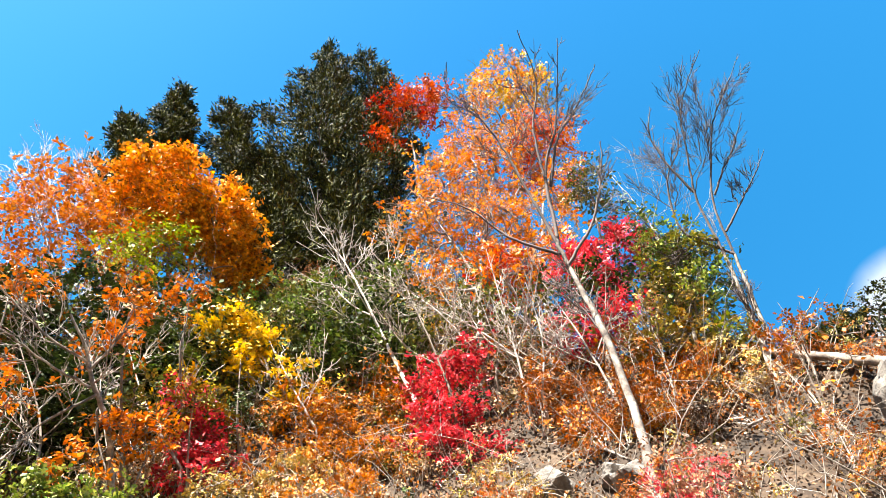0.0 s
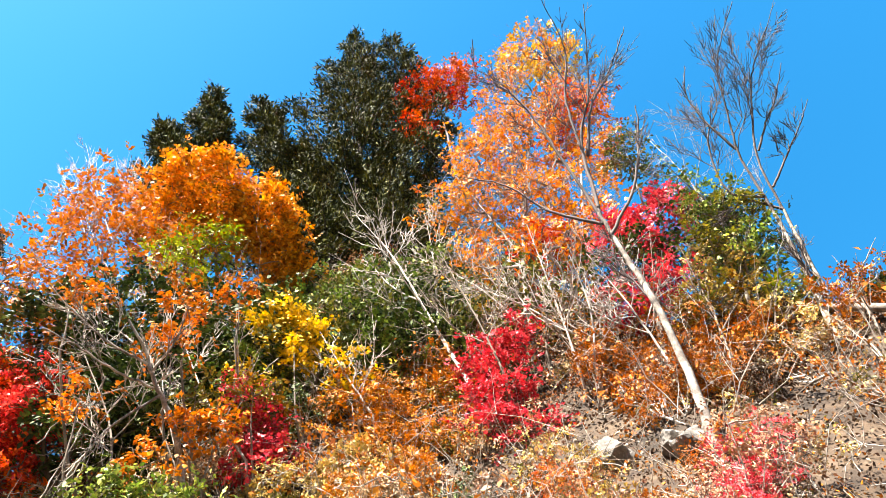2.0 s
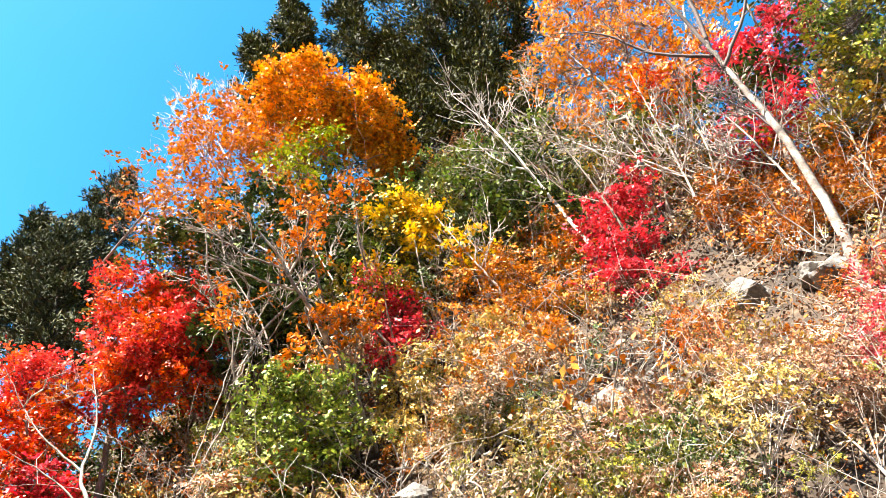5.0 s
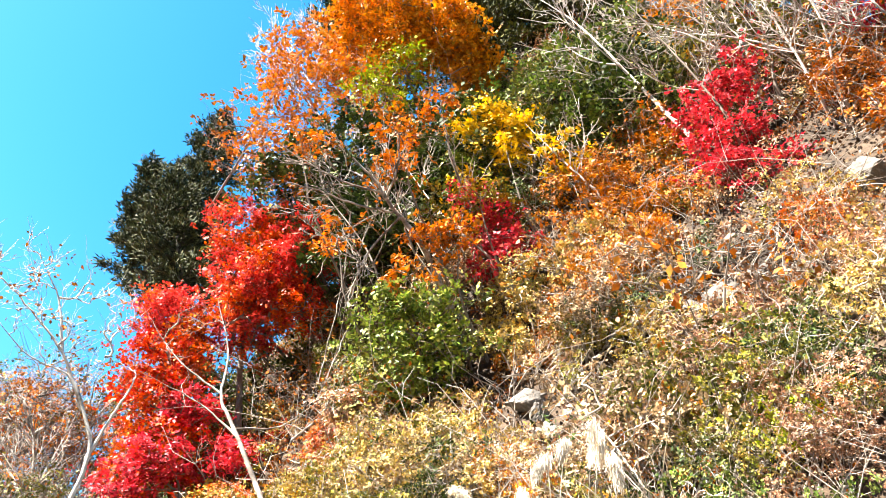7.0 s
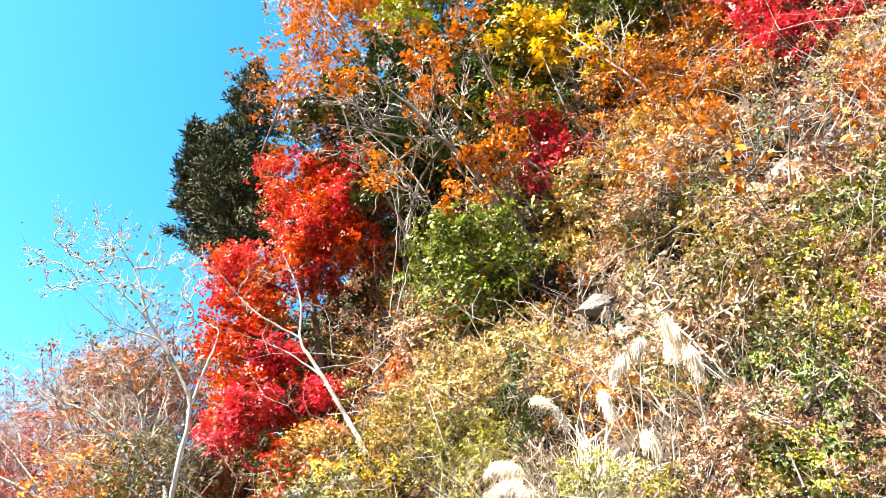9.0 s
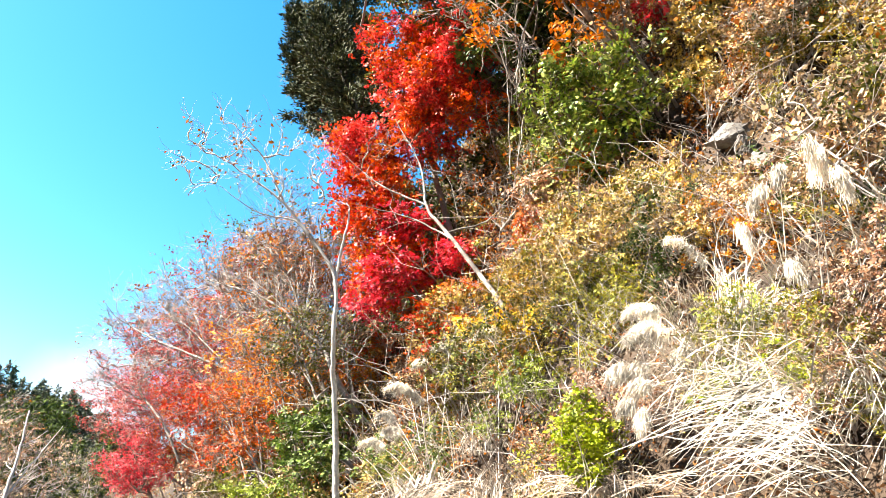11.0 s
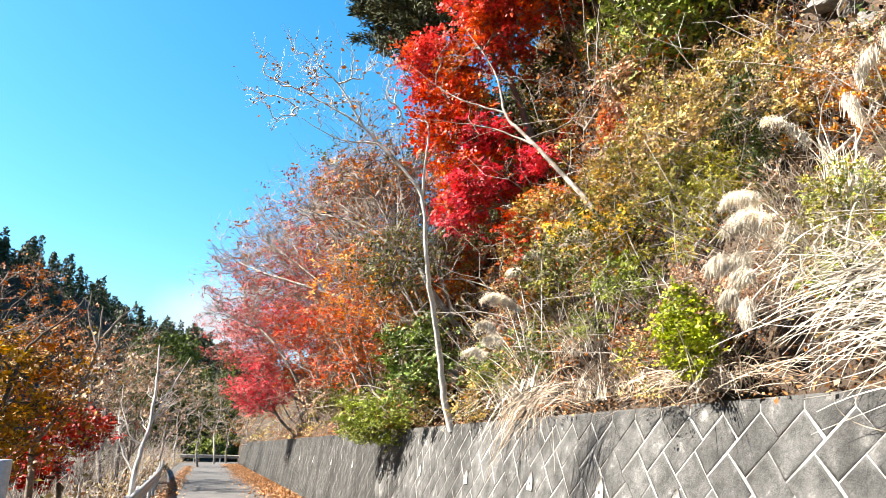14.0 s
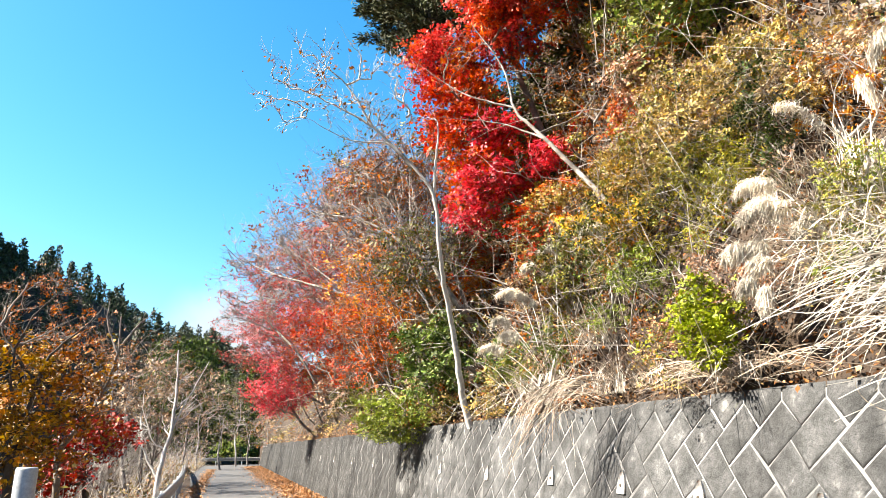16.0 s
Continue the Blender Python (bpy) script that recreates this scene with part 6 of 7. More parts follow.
cover(BRONZE, "bronze bush with mixed green leaves on the bank", [(3.8, 7.3), (3.1, 6.5), (4.2, 6.9), (2.1, 5.2)], 4, 0.5, 0.75, name="bronze_shrub")
cover(YELLOWGREEN, "bush with bright yellow-green leaves on the bank", [(1.9, 5.3), (1.6, 4.5), (2.2, 4.8), (2.9, 5.4)], 3, 0.4, 0.6, name="fresh_shrub")
# shade under the dry shrubs given as dark bushes
cover(SHADEGREEN, "dark bush standing in for shade under dry shrubs", [(2.8, 7.5), (3.4, 7.6), (2.1, 6.1)], 3, 0.4, 0.8, name="evergreen_shrub")
# loose leaves, litter and dead stalks over the whole face
b, st = Build(), Build()
N = 560000
yy = np.concatenate([rng.uniform(-9, 16, int(N * 0.8)), rng.uniform(16, 62, N - int(N * 0.8))])
zz = WALL_Z + 0.05 + 23 * rng.uniform(0, 1, N) ** 1.5
clump = vnoise(yy, zz, 3.1, 5.0) + 0.6 * vnoise(yy, zz, 7.3, 1.5)
top_z = crest_z(yy) + 0.2
keep = (clump > 0.36) & (zz < top_z) & (vnoise(yy, zz, 1.5, 9.0) > -0.34 - 0.2 * (zz > 8))
for a, c, r in ROCKS:
    keep &= np.hypot(yy - a, zz - c + 0.25) > 0.2 + 1.25 * r
yy, zz, clump = yy[keep], zz[keep], clump[keep]
out = np.abs(rng.normal(size=len(yy))) * 0.12 + 0.45 * np.clip(clump, 0, 1)
xx = slope_x(yy, zz) - out
far = np.sqrt(xx ** 2 + yy ** 2 + (zz - EYE) ** 2)
drift = vnoise(yy, zz, 0.9, 7.0) + 0.5 * vnoise(yy, zz, 2.6, 3.3) + rng.normal(size=len(yy)) * 0.16
pts, size = np.stack([xx, yy, zz], 1), np.clip(far * 0.0052, 0.028, 0.095)
fresh = (vnoise(yy, zz, 5.5, 4.0) > 0.72) & (zz < 9)
b = Build()
b.sprays(pts[fresh][::7], size[fresh][::7], 0.5, 7, size[fresh][::7] * 3.2)
tagged(new("undergrowth", b.mesh("undergrowth", YELLOWGREEN)), "scattered yellow-green leaves between dry bushes", "undergrowth", kind="stuff")
for lo, hi, mt, lab in ((-9, -0.55, OLIVE, "low olive-green leaves between the bushes"), (-0.55, -0.25, GOLDTAN, "low yellowing leaves between the bushes"), (-0.25, 0.3, UNDER, "tangled low undergrowth of tan, olive and rust leaves"), (0.3, 0.6, PINKTAN, "low pinkish-brown leaves between the bushes"), (0.6, 0.8, BURNT, "low burnt-orange leaves between the bushes"), (0.8, 9, RUST, "low rust-brown leaves between the bushes")):
    b = Build()
    sel = (drift >= lo) & (drift < hi) & ~fresh
    b.sprays(pts[sel][::7], size[sel][::7] * 0.92, 0.5, 7, size[sel][::7] * 3.2, tilt=0.7)
    tagged(new("undergrowth", b.mesh("undergrowth", mt)), lab, "undergrowth", kind="stuff")
N = 130000
yy, zz = rng.uniform(-9, 20, N), WALL_Z + 0.05 + 23 * rng.uniform(0, 1, N) ** 1.5
keep = zz < crest_z(yy)
yy, zz = yy[keep], zz[keep]
xx = slope_x(yy, zz) - 0.01 - np.abs(rng.normal(size=len(yy))) * 0.035
b = Build()
# litter in a darkened brown, shade painted into the bare ground
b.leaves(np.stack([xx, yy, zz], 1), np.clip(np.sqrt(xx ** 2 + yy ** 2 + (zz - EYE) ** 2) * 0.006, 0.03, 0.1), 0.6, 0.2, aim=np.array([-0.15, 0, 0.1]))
tagged(new("leaf_litter", b.mesh("leaf_litter", SHADEBROWN)), "leaf litter darkened to read as shade on the slope", "leaf litter", kind="stuff")
N = 90000
yy, zz = rng.uniform(-9, 14, N), WALL_Z + 0.4 + 19 * rng.uniform(0, 1, N) ** 1.4
keep = (zz < crest_z(yy)) & (vnoise(yy, zz, 4.3, 2.2) + 0.5 * vnoise(yy, zz, 9.0, 0.7) > 0.1)
for a, c, r in ROCKS:
    keep &= np.hypot(yy - a, zz - c) > r
yy, zz = yy[keep], zz[keep]
xx = slope_x(yy, zz) - 0.03 - np.abs(rng.normal(size=len(yy))) * 0.07
far = np.sqrt(xx ** 2 + yy ** 2 + (zz - EYE) ** 2)
pale = rng.uniform(size=len(yy)) < 0.25
for sel, mt, lab in ((pale, TAN, "pale curled dead leaves lying on the slope"), (~pale, RUST, "rust-brown dead leaves lying on the slope")):
    b = Build()
    b.leaves(np.stack([xx, yy, zz], 1)[sel], np.clip(far[sel] * 0.006, 0.03, 0.1), 0.6, 0.2, aim=np.array([-0.15, 0, -0.1]))
    tagged(new("leaf_litter", b.mesh("leaf_litter", mt)), lab, "leaf litter", kind="stuff")
for k in range(3800):
    y = rng.uniform(-8, 18) if k % 5 else rng.uniform(18, 45)
    z = WALL_Z + 0.1 + 21 * rng.uniform() ** 1.3
    if z > float(crest_z(y)):
        continue
    p = on_slope(y, z, 0.0)
    L = rng.uniform(0.35, 1.5)
    q = p + np.array([-rng.uniform(0.15, 0.75), rng.normal() * 0.6, rng.uniform(-0.1, 0.9)]) * L
    st.tube(bent(p, q, 5, 0.12), np.linspace(0.009, 0.003, 5) * min(1.0, float(np.linalg.norm(p)) / 11), 3)
tagged(new("dead_stalks", st.mesh("dead_stalks", TWIG)), "pale dead stalks and twigs on the slope", "dead twigs", kind="stuff")

# long arching canes and fallen stems
cn = Build()
for k in range(190):
    y = rng.uniform(-7, 16) if k % 4 else rng.uniform(16, 40)
    z = WALL_Z + 0.3 + 19 * rng.uniform() ** 1.2
    if z > float(crest_z(y)) - 3.0:
        continue
    p = on_slope(y, z, 0.05)
    if np.linalg.norm(p) < 8:
        continue
    L = rng.uniform(1.2, 3.6) * min(1.0, float(np.linalg.norm(p)) / 13)
    d = np.array([-rng.uniform(0.1, 0.5), rng.normal() * 0.7, rng.uniform(0.1, 1.0)])
    d /= np.linalg.norm(d)
    t = np.linspace(0, 1, 8)[:, None]
    path = p + d * L * t + np.array([-0.25, 0, -0.45]) * L * t ** 2.2 + rng.normal(size=(8, 3)) * 0.03 * L * t
    cn.tube(path, np.linspace(rng.uniform(0.007, 0.016) * min(1.0, float(np.linalg.norm(p)) / 13), 0.003, 8), 4)
    for q in range(4):
        a = path[rng.integers(2, 7)]
        e = a + (d + rng.normal(size=3) * 0.7) * L * rng.uniform(0.12, 0.35)
        cn.tube(bent(a, e, 4, 0.12), np.linspace(0.005, 0.002, 4), 3)
tagged(new("canes", cn.mesh("canes", TWIG)), "long pale arching canes and dead stems", "dead stems", kind="stuff")

# ---- rocks ----
def rock(place, size, label, seed, squash=(1, 1, 0.8)):
    bm = bmesh.new()
    bmesh.ops.create_icosphere(bm, subdivisions=4, radius=1.0)
    for v in bm.verts:
        c = v.co.copy()
        d = 1 + 0.4 * noise.noise(c * 1.3 + Vector((seed, 0, 0))) + 0.2 * noise.noise(c * 3.5 + Vector((0, seed, 0)))
        for k in range(9):
            nrm = Vector((math.sin(seed * 3 + k * 2.1), math.cos(seed + k * 1.7), math.sin(seed * 2 + k * 1.1))).normalized()
            d = min(d, 0.72 / max(0.3, c.dot(nrm)) + 0.05 * noise.noise(c * 6))
        v.co = Vector((c.x * d * squash[0], c.y * d * squash[1], c.z * d * squash[2])) * size
    me = bpy.data.meshes.new("boulder")
    bm.to_mesh(me)
    bm.free()
    me.materials.append(ROCK)
    ob = new("boulder", me)
    ob.matrix_basis = Matrix.Translation(place) @ Euler((0.3, -0.5, seed)).to_matrix().to_4x4()
    return tagged(ob, label, "rock", "rocks in the slope")


for k, (y, z, s) in enumerate(ROCKS):
    rock(on_slope(y, z, 0.03 + 0.15 * s), s, "weathered pale grey rock jutting from the slope", 1.3 + k * 1.9, (0.75, 1, 0.85))

# a fallen log along the crest
b = Build()
lg = smooth_path([(7.46, -3.54, 11.64), (7.29, -4.17, 10.99), (7.08, -4.69, 10.36), (6.78, -5.23, 9.72)], 5, 0.01)
b.tube(lg, np.linspace(0.06, 0.09, len(lg)), 8)
log = thing("fallen_log", lg[0], "pale fallen log lying along the crest", "log")
part("trunk", b, BARK, log, smooth=True)

# ---- hanging vines ----
for pts in [[(4.89, 7.97, 11.34), (5.11, 8.43, 10.38), (5.38, 8.41, 9.28), (5.39, 8.59, 8.37), (5.31, 8.65, 7.21)], [(4.64, 8.44, 11.20), (5.05, 8.65, 10.05), (5.19, 8.69, 8.94), (5.26, 8.67, 7.64)],
            [(5.01, 7.83, 11.25), (4.69, 8.56, 10.63), (4.72, 8.96, 9.75)], [(5.44, 7.60, 10.63), (6.14, 7.04, 9.60), (6.64, 6.55, 8.49)], [(5.69, 7.39, 10.51), (6.41, 6.74, 9.19), (6.69, 6.47, 8.36)]]:
    b = Build()
    p = smooth_path(pts, 6, 0.012)
    b.tube(p, np.linspace(0.016, 0.009, len(p)), 5)
    vine = thing("vine", p[-1], "bare pale vine stem hanging over the slope", "vine", "hanging vines")
    part("stem", b, BARK, vine)

# ---- pampas grass ----
def blades(build, base, n, length, lean, spread=0.15, width=0.016, droop=0.9, aim=None):
    for k in range(n):
        a = rng.uniform(0, 6.283)
        d = np.array([math.cos(a), math.sin(a), 0]) * lean * rng.uniform(0.3, 1.2) + np.array([0, 0, 1.0])
        if aim is not None:
            d = d + np.asarray(aim)
        d /= np.linalg.norm(d)
        L = length * rng.uniform(0.5, 1.15)
        t = np.linspace(0, 1, 7)
        p0 = np.asarray(base) + np.array([rng.normal(), rng.normal(), 0]) * spread
        hor = d * np.array([1, 1, 0])
        hor = hor / (np.linalg.norm(hor) + 1e-6)
        p = p0 + d * (t * L)[:, None] + np.array([0, 0, -1.0]) * (droop * L * rng.uniform(0.2, 1.35) * t ** rng.uniform(1.7, 3.0))[:, None] + hor * (0.35 * L * t ** 2)[:, None]
        s = np.cross(hor, [0, 0, 1]) * width * 0.5
        w = (1 - t ** 2 * 0.92)[:, None]
        v = np.concatenate([p - s * w, p + s * w])
        i = np.arange(6)
        build.add(v, np.stack([i, i + 1, i + 8, i + 7], 1))


def plume_part(parent, foot, head, tipp, size=0.2, n=320):
    """A stalk from foot to head, and a drooping silky tassel from head to tipp."""
    sb, pb = Build(), Build()
    sp = smooth_path([foot, np.asarray(foot) * 0.35 + np.asarray(head) * 0.65 + np.array([0, 0, 0.06]), head], 5)
    sb.tube(sp, np.linspace(0.004, 0.0025, len(sp)), 4)
    stalk = part("stalk", sb, STRAW, parent)
    head, tipp = np.asarray(head, float), np.asarray(tipp, float)
    run = tipp - head
    L0 = np.linalg.norm(run)
    tt = np.linspace(0, 1, 12)[:, None]
    ax = head - run * 0.15 + run * 1.1 * tt + np.array([0, 0, 1.0]) * 0.3 * L0 * np.sin(math.pi * tt * 0.9)
    n = n * 4
    f = rng.uniform(0, 1, n)
    p = ax[np.minimum((f * 11).astype(int), 11)] + rng.normal(size=(n, 3)) * 0.012 * (1 + size * 3)
    d = run / (L0 + 1e-9) * 0.55 + rng.normal(size=(n, 3)) * 0.34 + np.array([0, 0, 0.1])
    L = size * rng.uniform(0.35, 0.85, n) * (1.15 - 0.55 * f)
    t = np.linspace(0, 1, 5)[None, :, None]
    q = p[:, None] + d[:, None] * t * L[:, None, None] * 0.75 + np.array([0, 0, -1.0]) * (0.75 * L[:, None, None] * t ** 2)
    s = np.cross(d, rng.normal(size=(n, 3)))
    s = s / (np.linalg.norm(s, axis=1)[:, None] + 1e-9) * 0.0016
    w = np.array([0.6, 1, 1, 0.9, 0.4])[None, :, None]
    v = np.concatenate([q - s[:, None] * w, q + s[:, None] * w], 1).reshape(-1, 3)
    i = np.arange(4)
    quad = np.stack([i, i + 1, i + 6, i + 5], 1)
    pb.add(v, (quad[None] + 10 * np.arange(n)[:, None, None]).reshape(-1, 4))
    part("plume", pb, PLUME, parent, "silky cream plume")


def pampas(base, n, length, lean, plumes, label, mat=STRAW, spread=0.15, droop=0.9, aim=None, width=0.016, size=0.14):
    top = thing("pampas_grass", base, label, "grass", "grass clumps above the wall")
    b = Build()
    blades(b, base, n, length, lean, spread, width, droop, aim)
    tagged(part("foliage", b, mat, top), kind="stuff")
    for head, tipp in plumes:
        plume_part(top, np.asarray(base) + rng.normal(size=3) * 0.08, head, tipp, size)
    return top


def swept(label, roots, tops, ends, n, width=0.017, mat=STRAW, jitter=0.07, plumes=()):
    """A clump whose blades all arch the same way: from the line of roots over the line of tops to the line of ends."""
    roots, tops, ends = np.array(roots), np.array(tops), np.array(ends)
    top = thing("pampas_grass", roots.mean(0), label, "grass", "grass clumps above the wall")
    b = Build()
    t = np.linspace(0, 1, 10)[:, None]
    for k in range(n):
        f = rng.uniform()
        a, c, e = (l[0] + (l[1] - l[0]) * g + rng.normal(size=3) * jitter for l, g in ((roots, f), (tops, min(1, max(0, f + rng.normal() * 0.2))), (ends, min(1.1, max(-0.1, f + rng.normal() * 0.3)))))
        e = c + (e - c) * rng.uniform(0.5, 1.15)
        p = a * (1 - t) ** 2 + 2 * c * t * (1 - t) + e * t ** 2
        d = np.gradient(p, axis=0)
        s = np.cross(d, rng.normal(size=3) * 0.5 + np.array([-0.8, -0.5, 0.3]))
        s /= np.linalg.norm(s, axis=1)[:, None] + 1e-9
        w = (np.sin(np.clip(t * 2.6 + 0.35, 0, math.pi)) * 0.5 + 0.08) * width * rng.uniform(0.5, 1.2)
        v = np.concatenate([p - s * w, p + s * w])
        i = np.arange(9)
        b.add(v, np.stack([i, i + 1, i + 11, i + 10], 1))
    tagged(part("foliage", b, mat, top), kind="stuff")
    for foot, head, tipp, size in plumes:
        plume_part(top, foot, head, tipp, size, 420)
    return top


FOOT = (3.95, 3.57, 2.98)
swept("large clump of dry pale pampas grass arching over the wall", [(4.18, 2.77, 2.98), (3.74, 2.58, 2.2)], [(3.75, 2.96, 3.08), (3.56, 2.93, 2.49)], [(3.48, 3.3, 2.84), (3.34, 3.37, 2.29)], 120, 0.006, jitter=0.2,
      plumes=[(FOOT, (3.71, 3.89, 3.50), (3.56, 4.06, 3.44), 0.13), (FOOT, (3.73, 3.82, 3.30), (3.53, 4.03, 3.22), 0.19), (FOOT, (3.81, 3.98, 3.42), (3.73, 4.06, 3.39), 0.1), (FOOT, (3.81, 3.66, 3.14), (3.76, 3.73, 3.08), 0.12), (FOOT, (3.56, 4.08, 3.04), (3.49, 4.16, 2.96), 0.15), (FOOT, (3.67, 3.97, 3.05), (3.59, 4.07, 2.99), 0.13), (FOOT, (3.63, 3.92, 2.90), (3.56, 4.00, 2.86), 0.13), (FOOT, (3.57, 4.01, 2.78), (3.52, 4.08, 2.70), 0.13), (FOOT, (3.58, 3.90, 2.67), (3.58, 3.93, 2.55), 0.13)])
swept("dry white straw of a pampas clump sweeping along the wall top", [(4.03, 2.67, 2.69), (3.69, 2.54, 2.05)], [(3.64, 2.74, 2.76), (3.41, 2.71, 2.19)], [(3.44, 3.1, 2.4), (3.3, 3.11, 1.99)], 90, 0.006, jitter=0.2)
swept("dry straw hanging over the wall edge", [(3.41, 5.63, 2.12), (3.19, 6.33, 2.01)], [(3.01, 5.82, 2.39), (2.82, 6.59, 2.24)], [(2.77, 5.99, 1.73), (2.71, 6.67, 1.58)], 80, 0.007, DRYSTRAW, 0.1)
swept("tall dry pampas grass clump on the bank", [(4.06, 3.58, 3.02), (4.11, 3.41, 2.90)], [(4.09, 3.48, 3.50), (4.14, 3.24, 3.54)], [(4.07, 3.60, 3.90), (4.33, 2.99, 3.52)], 90, 0.009)
swept("pampas grass clump higher on the bank", [(4.32, 3.21, 3.15), (4.41, 3.00, 2.94)], [(4.28, 3.23, 3.52), (4.34, 3.00, 3.48)], [(4.17, 3.49, 3.30), (4.25, 3.33, 3.09)], 120, 0.014)
swept("matted pale straw lying on the wall edge", [(3.65, 3.38, 2.14), (3.47, 4.75, 2.13)], [(3.54, 3.61, 2.27), (3.38, 4.90, 2.36)], [(3.47, 3.98, 2.07), (3.30, 5.23, 2.06)], 90, 0.005, DRYSTRAW)
tree("lime_bush", "dense bush with bright yellow-green leaves above the wall", "shrub", [[(3.57, 4.54, 2.07), (3.52, 4.47, 2.41), (3.50, 4.47, 2.77)], [(3.57, 4.52, 2.29), (3.37, 4.57, 2.50)], [(3.57, 4.52, 2.29), (3.60, 4.32, 2.53)]], 0.012,
     [((3.44, 4.46, 2.76), 0.17, 34), ((3.52, 4.31, 2.59), 0.17, 34), ((3.33, 4.41, 2.52), 0.18, 36), ((3.43, 4.29, 2.36), 0.18, 36), ((3.33, 4.50, 2.67), 0.1, 9), ((3.59, 4.29, 2.44), 0.08, 7), ((3.32, 4.45, 2.31), 0.1, 8)], LIME, 26, 0.035, 0.055, BARKMID, tip=0.003, rooted=False)
pampas((3.96, 6.46, 2.16), 220, 0.5, 0.35, [((4.12, 7.08, 4.22), (3.96, 7.22, 4.08)), ((4.18, 7.05, 4.19), (4.25, 7.09, 3.96))], "upright clump of tan grass on the wall top", spread=0.2, droop=0.5, width=0.009)
pampas((3.96, 5.74, 2.19), 160, 0.4, 0.4, [], "upright clump of dry grass", spread=0.15, droop=0.5, width=0.009)
pampas((3.79, 7.70, 2.12), 260, 1.1, 0.8, [((3.80, 8.38, 3.50), (3.45, 8.53, 3.52)), ((3.65, 8.43, 3.61), (3.34, 8.57, 3.55)), ((3.44, 8.38, 3.22), (3.24, 8.47, 3.17)), ((3.50, 8.28, 3.03), (3.30, 8.37, 2.96)), ((3.28, 8.29, 2.83), (3.04, 8.39, 2.79)), ((4.17, 8.34, 4.27), (3.96, 8.46, 4.21)), ((3.85, 8.45, 4.04), (3.72, 8.53, 3.95))],
       "drooping brown pampas clump with cream plumes", spread=0.25, droop=1.0, aim=(-0.3, 0, 0))
pampas((4.13, 4.33, 2.02), 130, 0.45, 0.7, [], "tuft of green grass hanging from the wall", GREENGRASS, 0.08, 1.4, (-0.6, 0.2, -0.2), 0.008)
bank = thing("pampas_grass", (4.47, 3.13, 3.62), "tall pampas grass with upright cream plumes on the bank", "grass", "grass clumps above the wall")
for foot, head, tipp in [((4.08, 2.70, 3.37), (3.57, 2.29, 4.12), (3.64, 2.35, 3.85)), ((4.09, 2.66, 3.36), (3.68, 2.31, 4.11), (3.73, 2.33, 3.91)), ((4.18, 3.01, 3.56), (3.63, 2.56, 4.11), (3.63, 2.60, 3.98)), ((4.18, 3.01, 3.56), (3.48, 2.60, 3.92), (3.46, 2.70, 3.75)), ((4.15, 2.45, 3.36), (3.58, 2.15, 3.86), (3.65, 2.14, 3.66)), ((4.17, 3.11, 3.58), (3.53, 2.84, 3.75), (3.59, 2.82, 3.57)), ((4.17, 3.48, 3.62), (3.47, 3.15, 3.62), (3.24, 3.26, 3.72)), ((4.04, 3.08, 3.36), (3.65, 2.59, 3.43), (3.69, 2.55, 3.30))]:
    plume_part(bank, foot, head, tipp, 0.1, 190)
b = Build()
blades(b, (4.43, 3.11, 3.56), 60, 0.9, 0.5, 0.2, 0.008, 0.7, (-0.2, 0.1, 0))
tagged(part("foliage", b, STRAW, bank), kind="stuff")
for foot, n, length in [((4.19, 3.88, 3.3), 70, 0.50), ((4.1, 3.37, 3.06), 90, 0.50), ((4.15, 2.93, 3.03), 80, 0.50), ((4.16, 2.54, 2.89), 90, 0.55), ((4.02, 3.53, 2.78), 100, 0.60), ((4.05, 3.03, 2.72), 110, 0.60), ((3.97, 2.54, 2.61), 110, 0.65), ((3.97, 2.19, 2.6), 100, 0.65), ((4.31, 2.44, 3.13), 60, 0.50), ((3.91, 2.02, 2.45), 90, 0.60)]:
    pampas(foot, n, length, 0.75, [], "bleached dry straw in a tangled heap", spread=0.24, droop=1.15, aim=(-0.45, 0.25, 0), width=0.009)
for t_y, t_z in [(4.3, 2.1), (6.9, 2.7), (2.4, 3.7), (3.8, 3.0), (4.2, 3.6)]:
    pampas(on_slope(t_y, t_z, 0.05), 90, 0.7, 0.6, [], "tuft of dry straw on the slope", spread=0.15, aim=(-0.3, 0, 0), width=0.009)

# ---- roadside ----
RAIL = smooth_path([(-1.02, 7.5, 0), (-1.1, 14, 0), (-1.5, 30, 0), (-2.4, 48, 0), (-3.5, 64, 0), (-3.4, 70, 0), (-2.2, 74.5, 0), (1, 77.5, 0), (7, 79, 0)], 8)
rail = thing("guardrail", RAIL[0], "weathered pale steel guardrail along the road edge", "guardrail")
b = Build()
prof = [(-0.02, 0.45), (0.03, 0.5), (0.03, 0.56), (-0.02, 0.6), (0.03, 0.65), (0.03, 0.71), (-0.02, 0.76)]
tang = np.gradient(RAIL, axis=0)
tang /= np.linalg.norm(tang, axis=1)[:, None]
v = np.array([[p[0] + t[1] * px, p[1] - t[0] * px, pz] for p, t in zip(RAIL, tang) for px, pz in prof])
m = len(prof)
i = np.arange(len(RAIL) - 1)[:, None] * m
j = np.arange(m - 1)[None]
b.add(v, np.stack([i + j, i + j + 1, i + m + j + 1, i + m + j], -1).reshape(-1, 4))
beam = part("beam", b, STEEL, rail, "corrugated steel beam")
beam.modifiers.new("thickness", "SOLIDIFY").thickness = 0.006
run = np.concatenate([[0], np.cumsum(np.linalg.norm(np.diff(RAIL, axis=0), axis=1))])
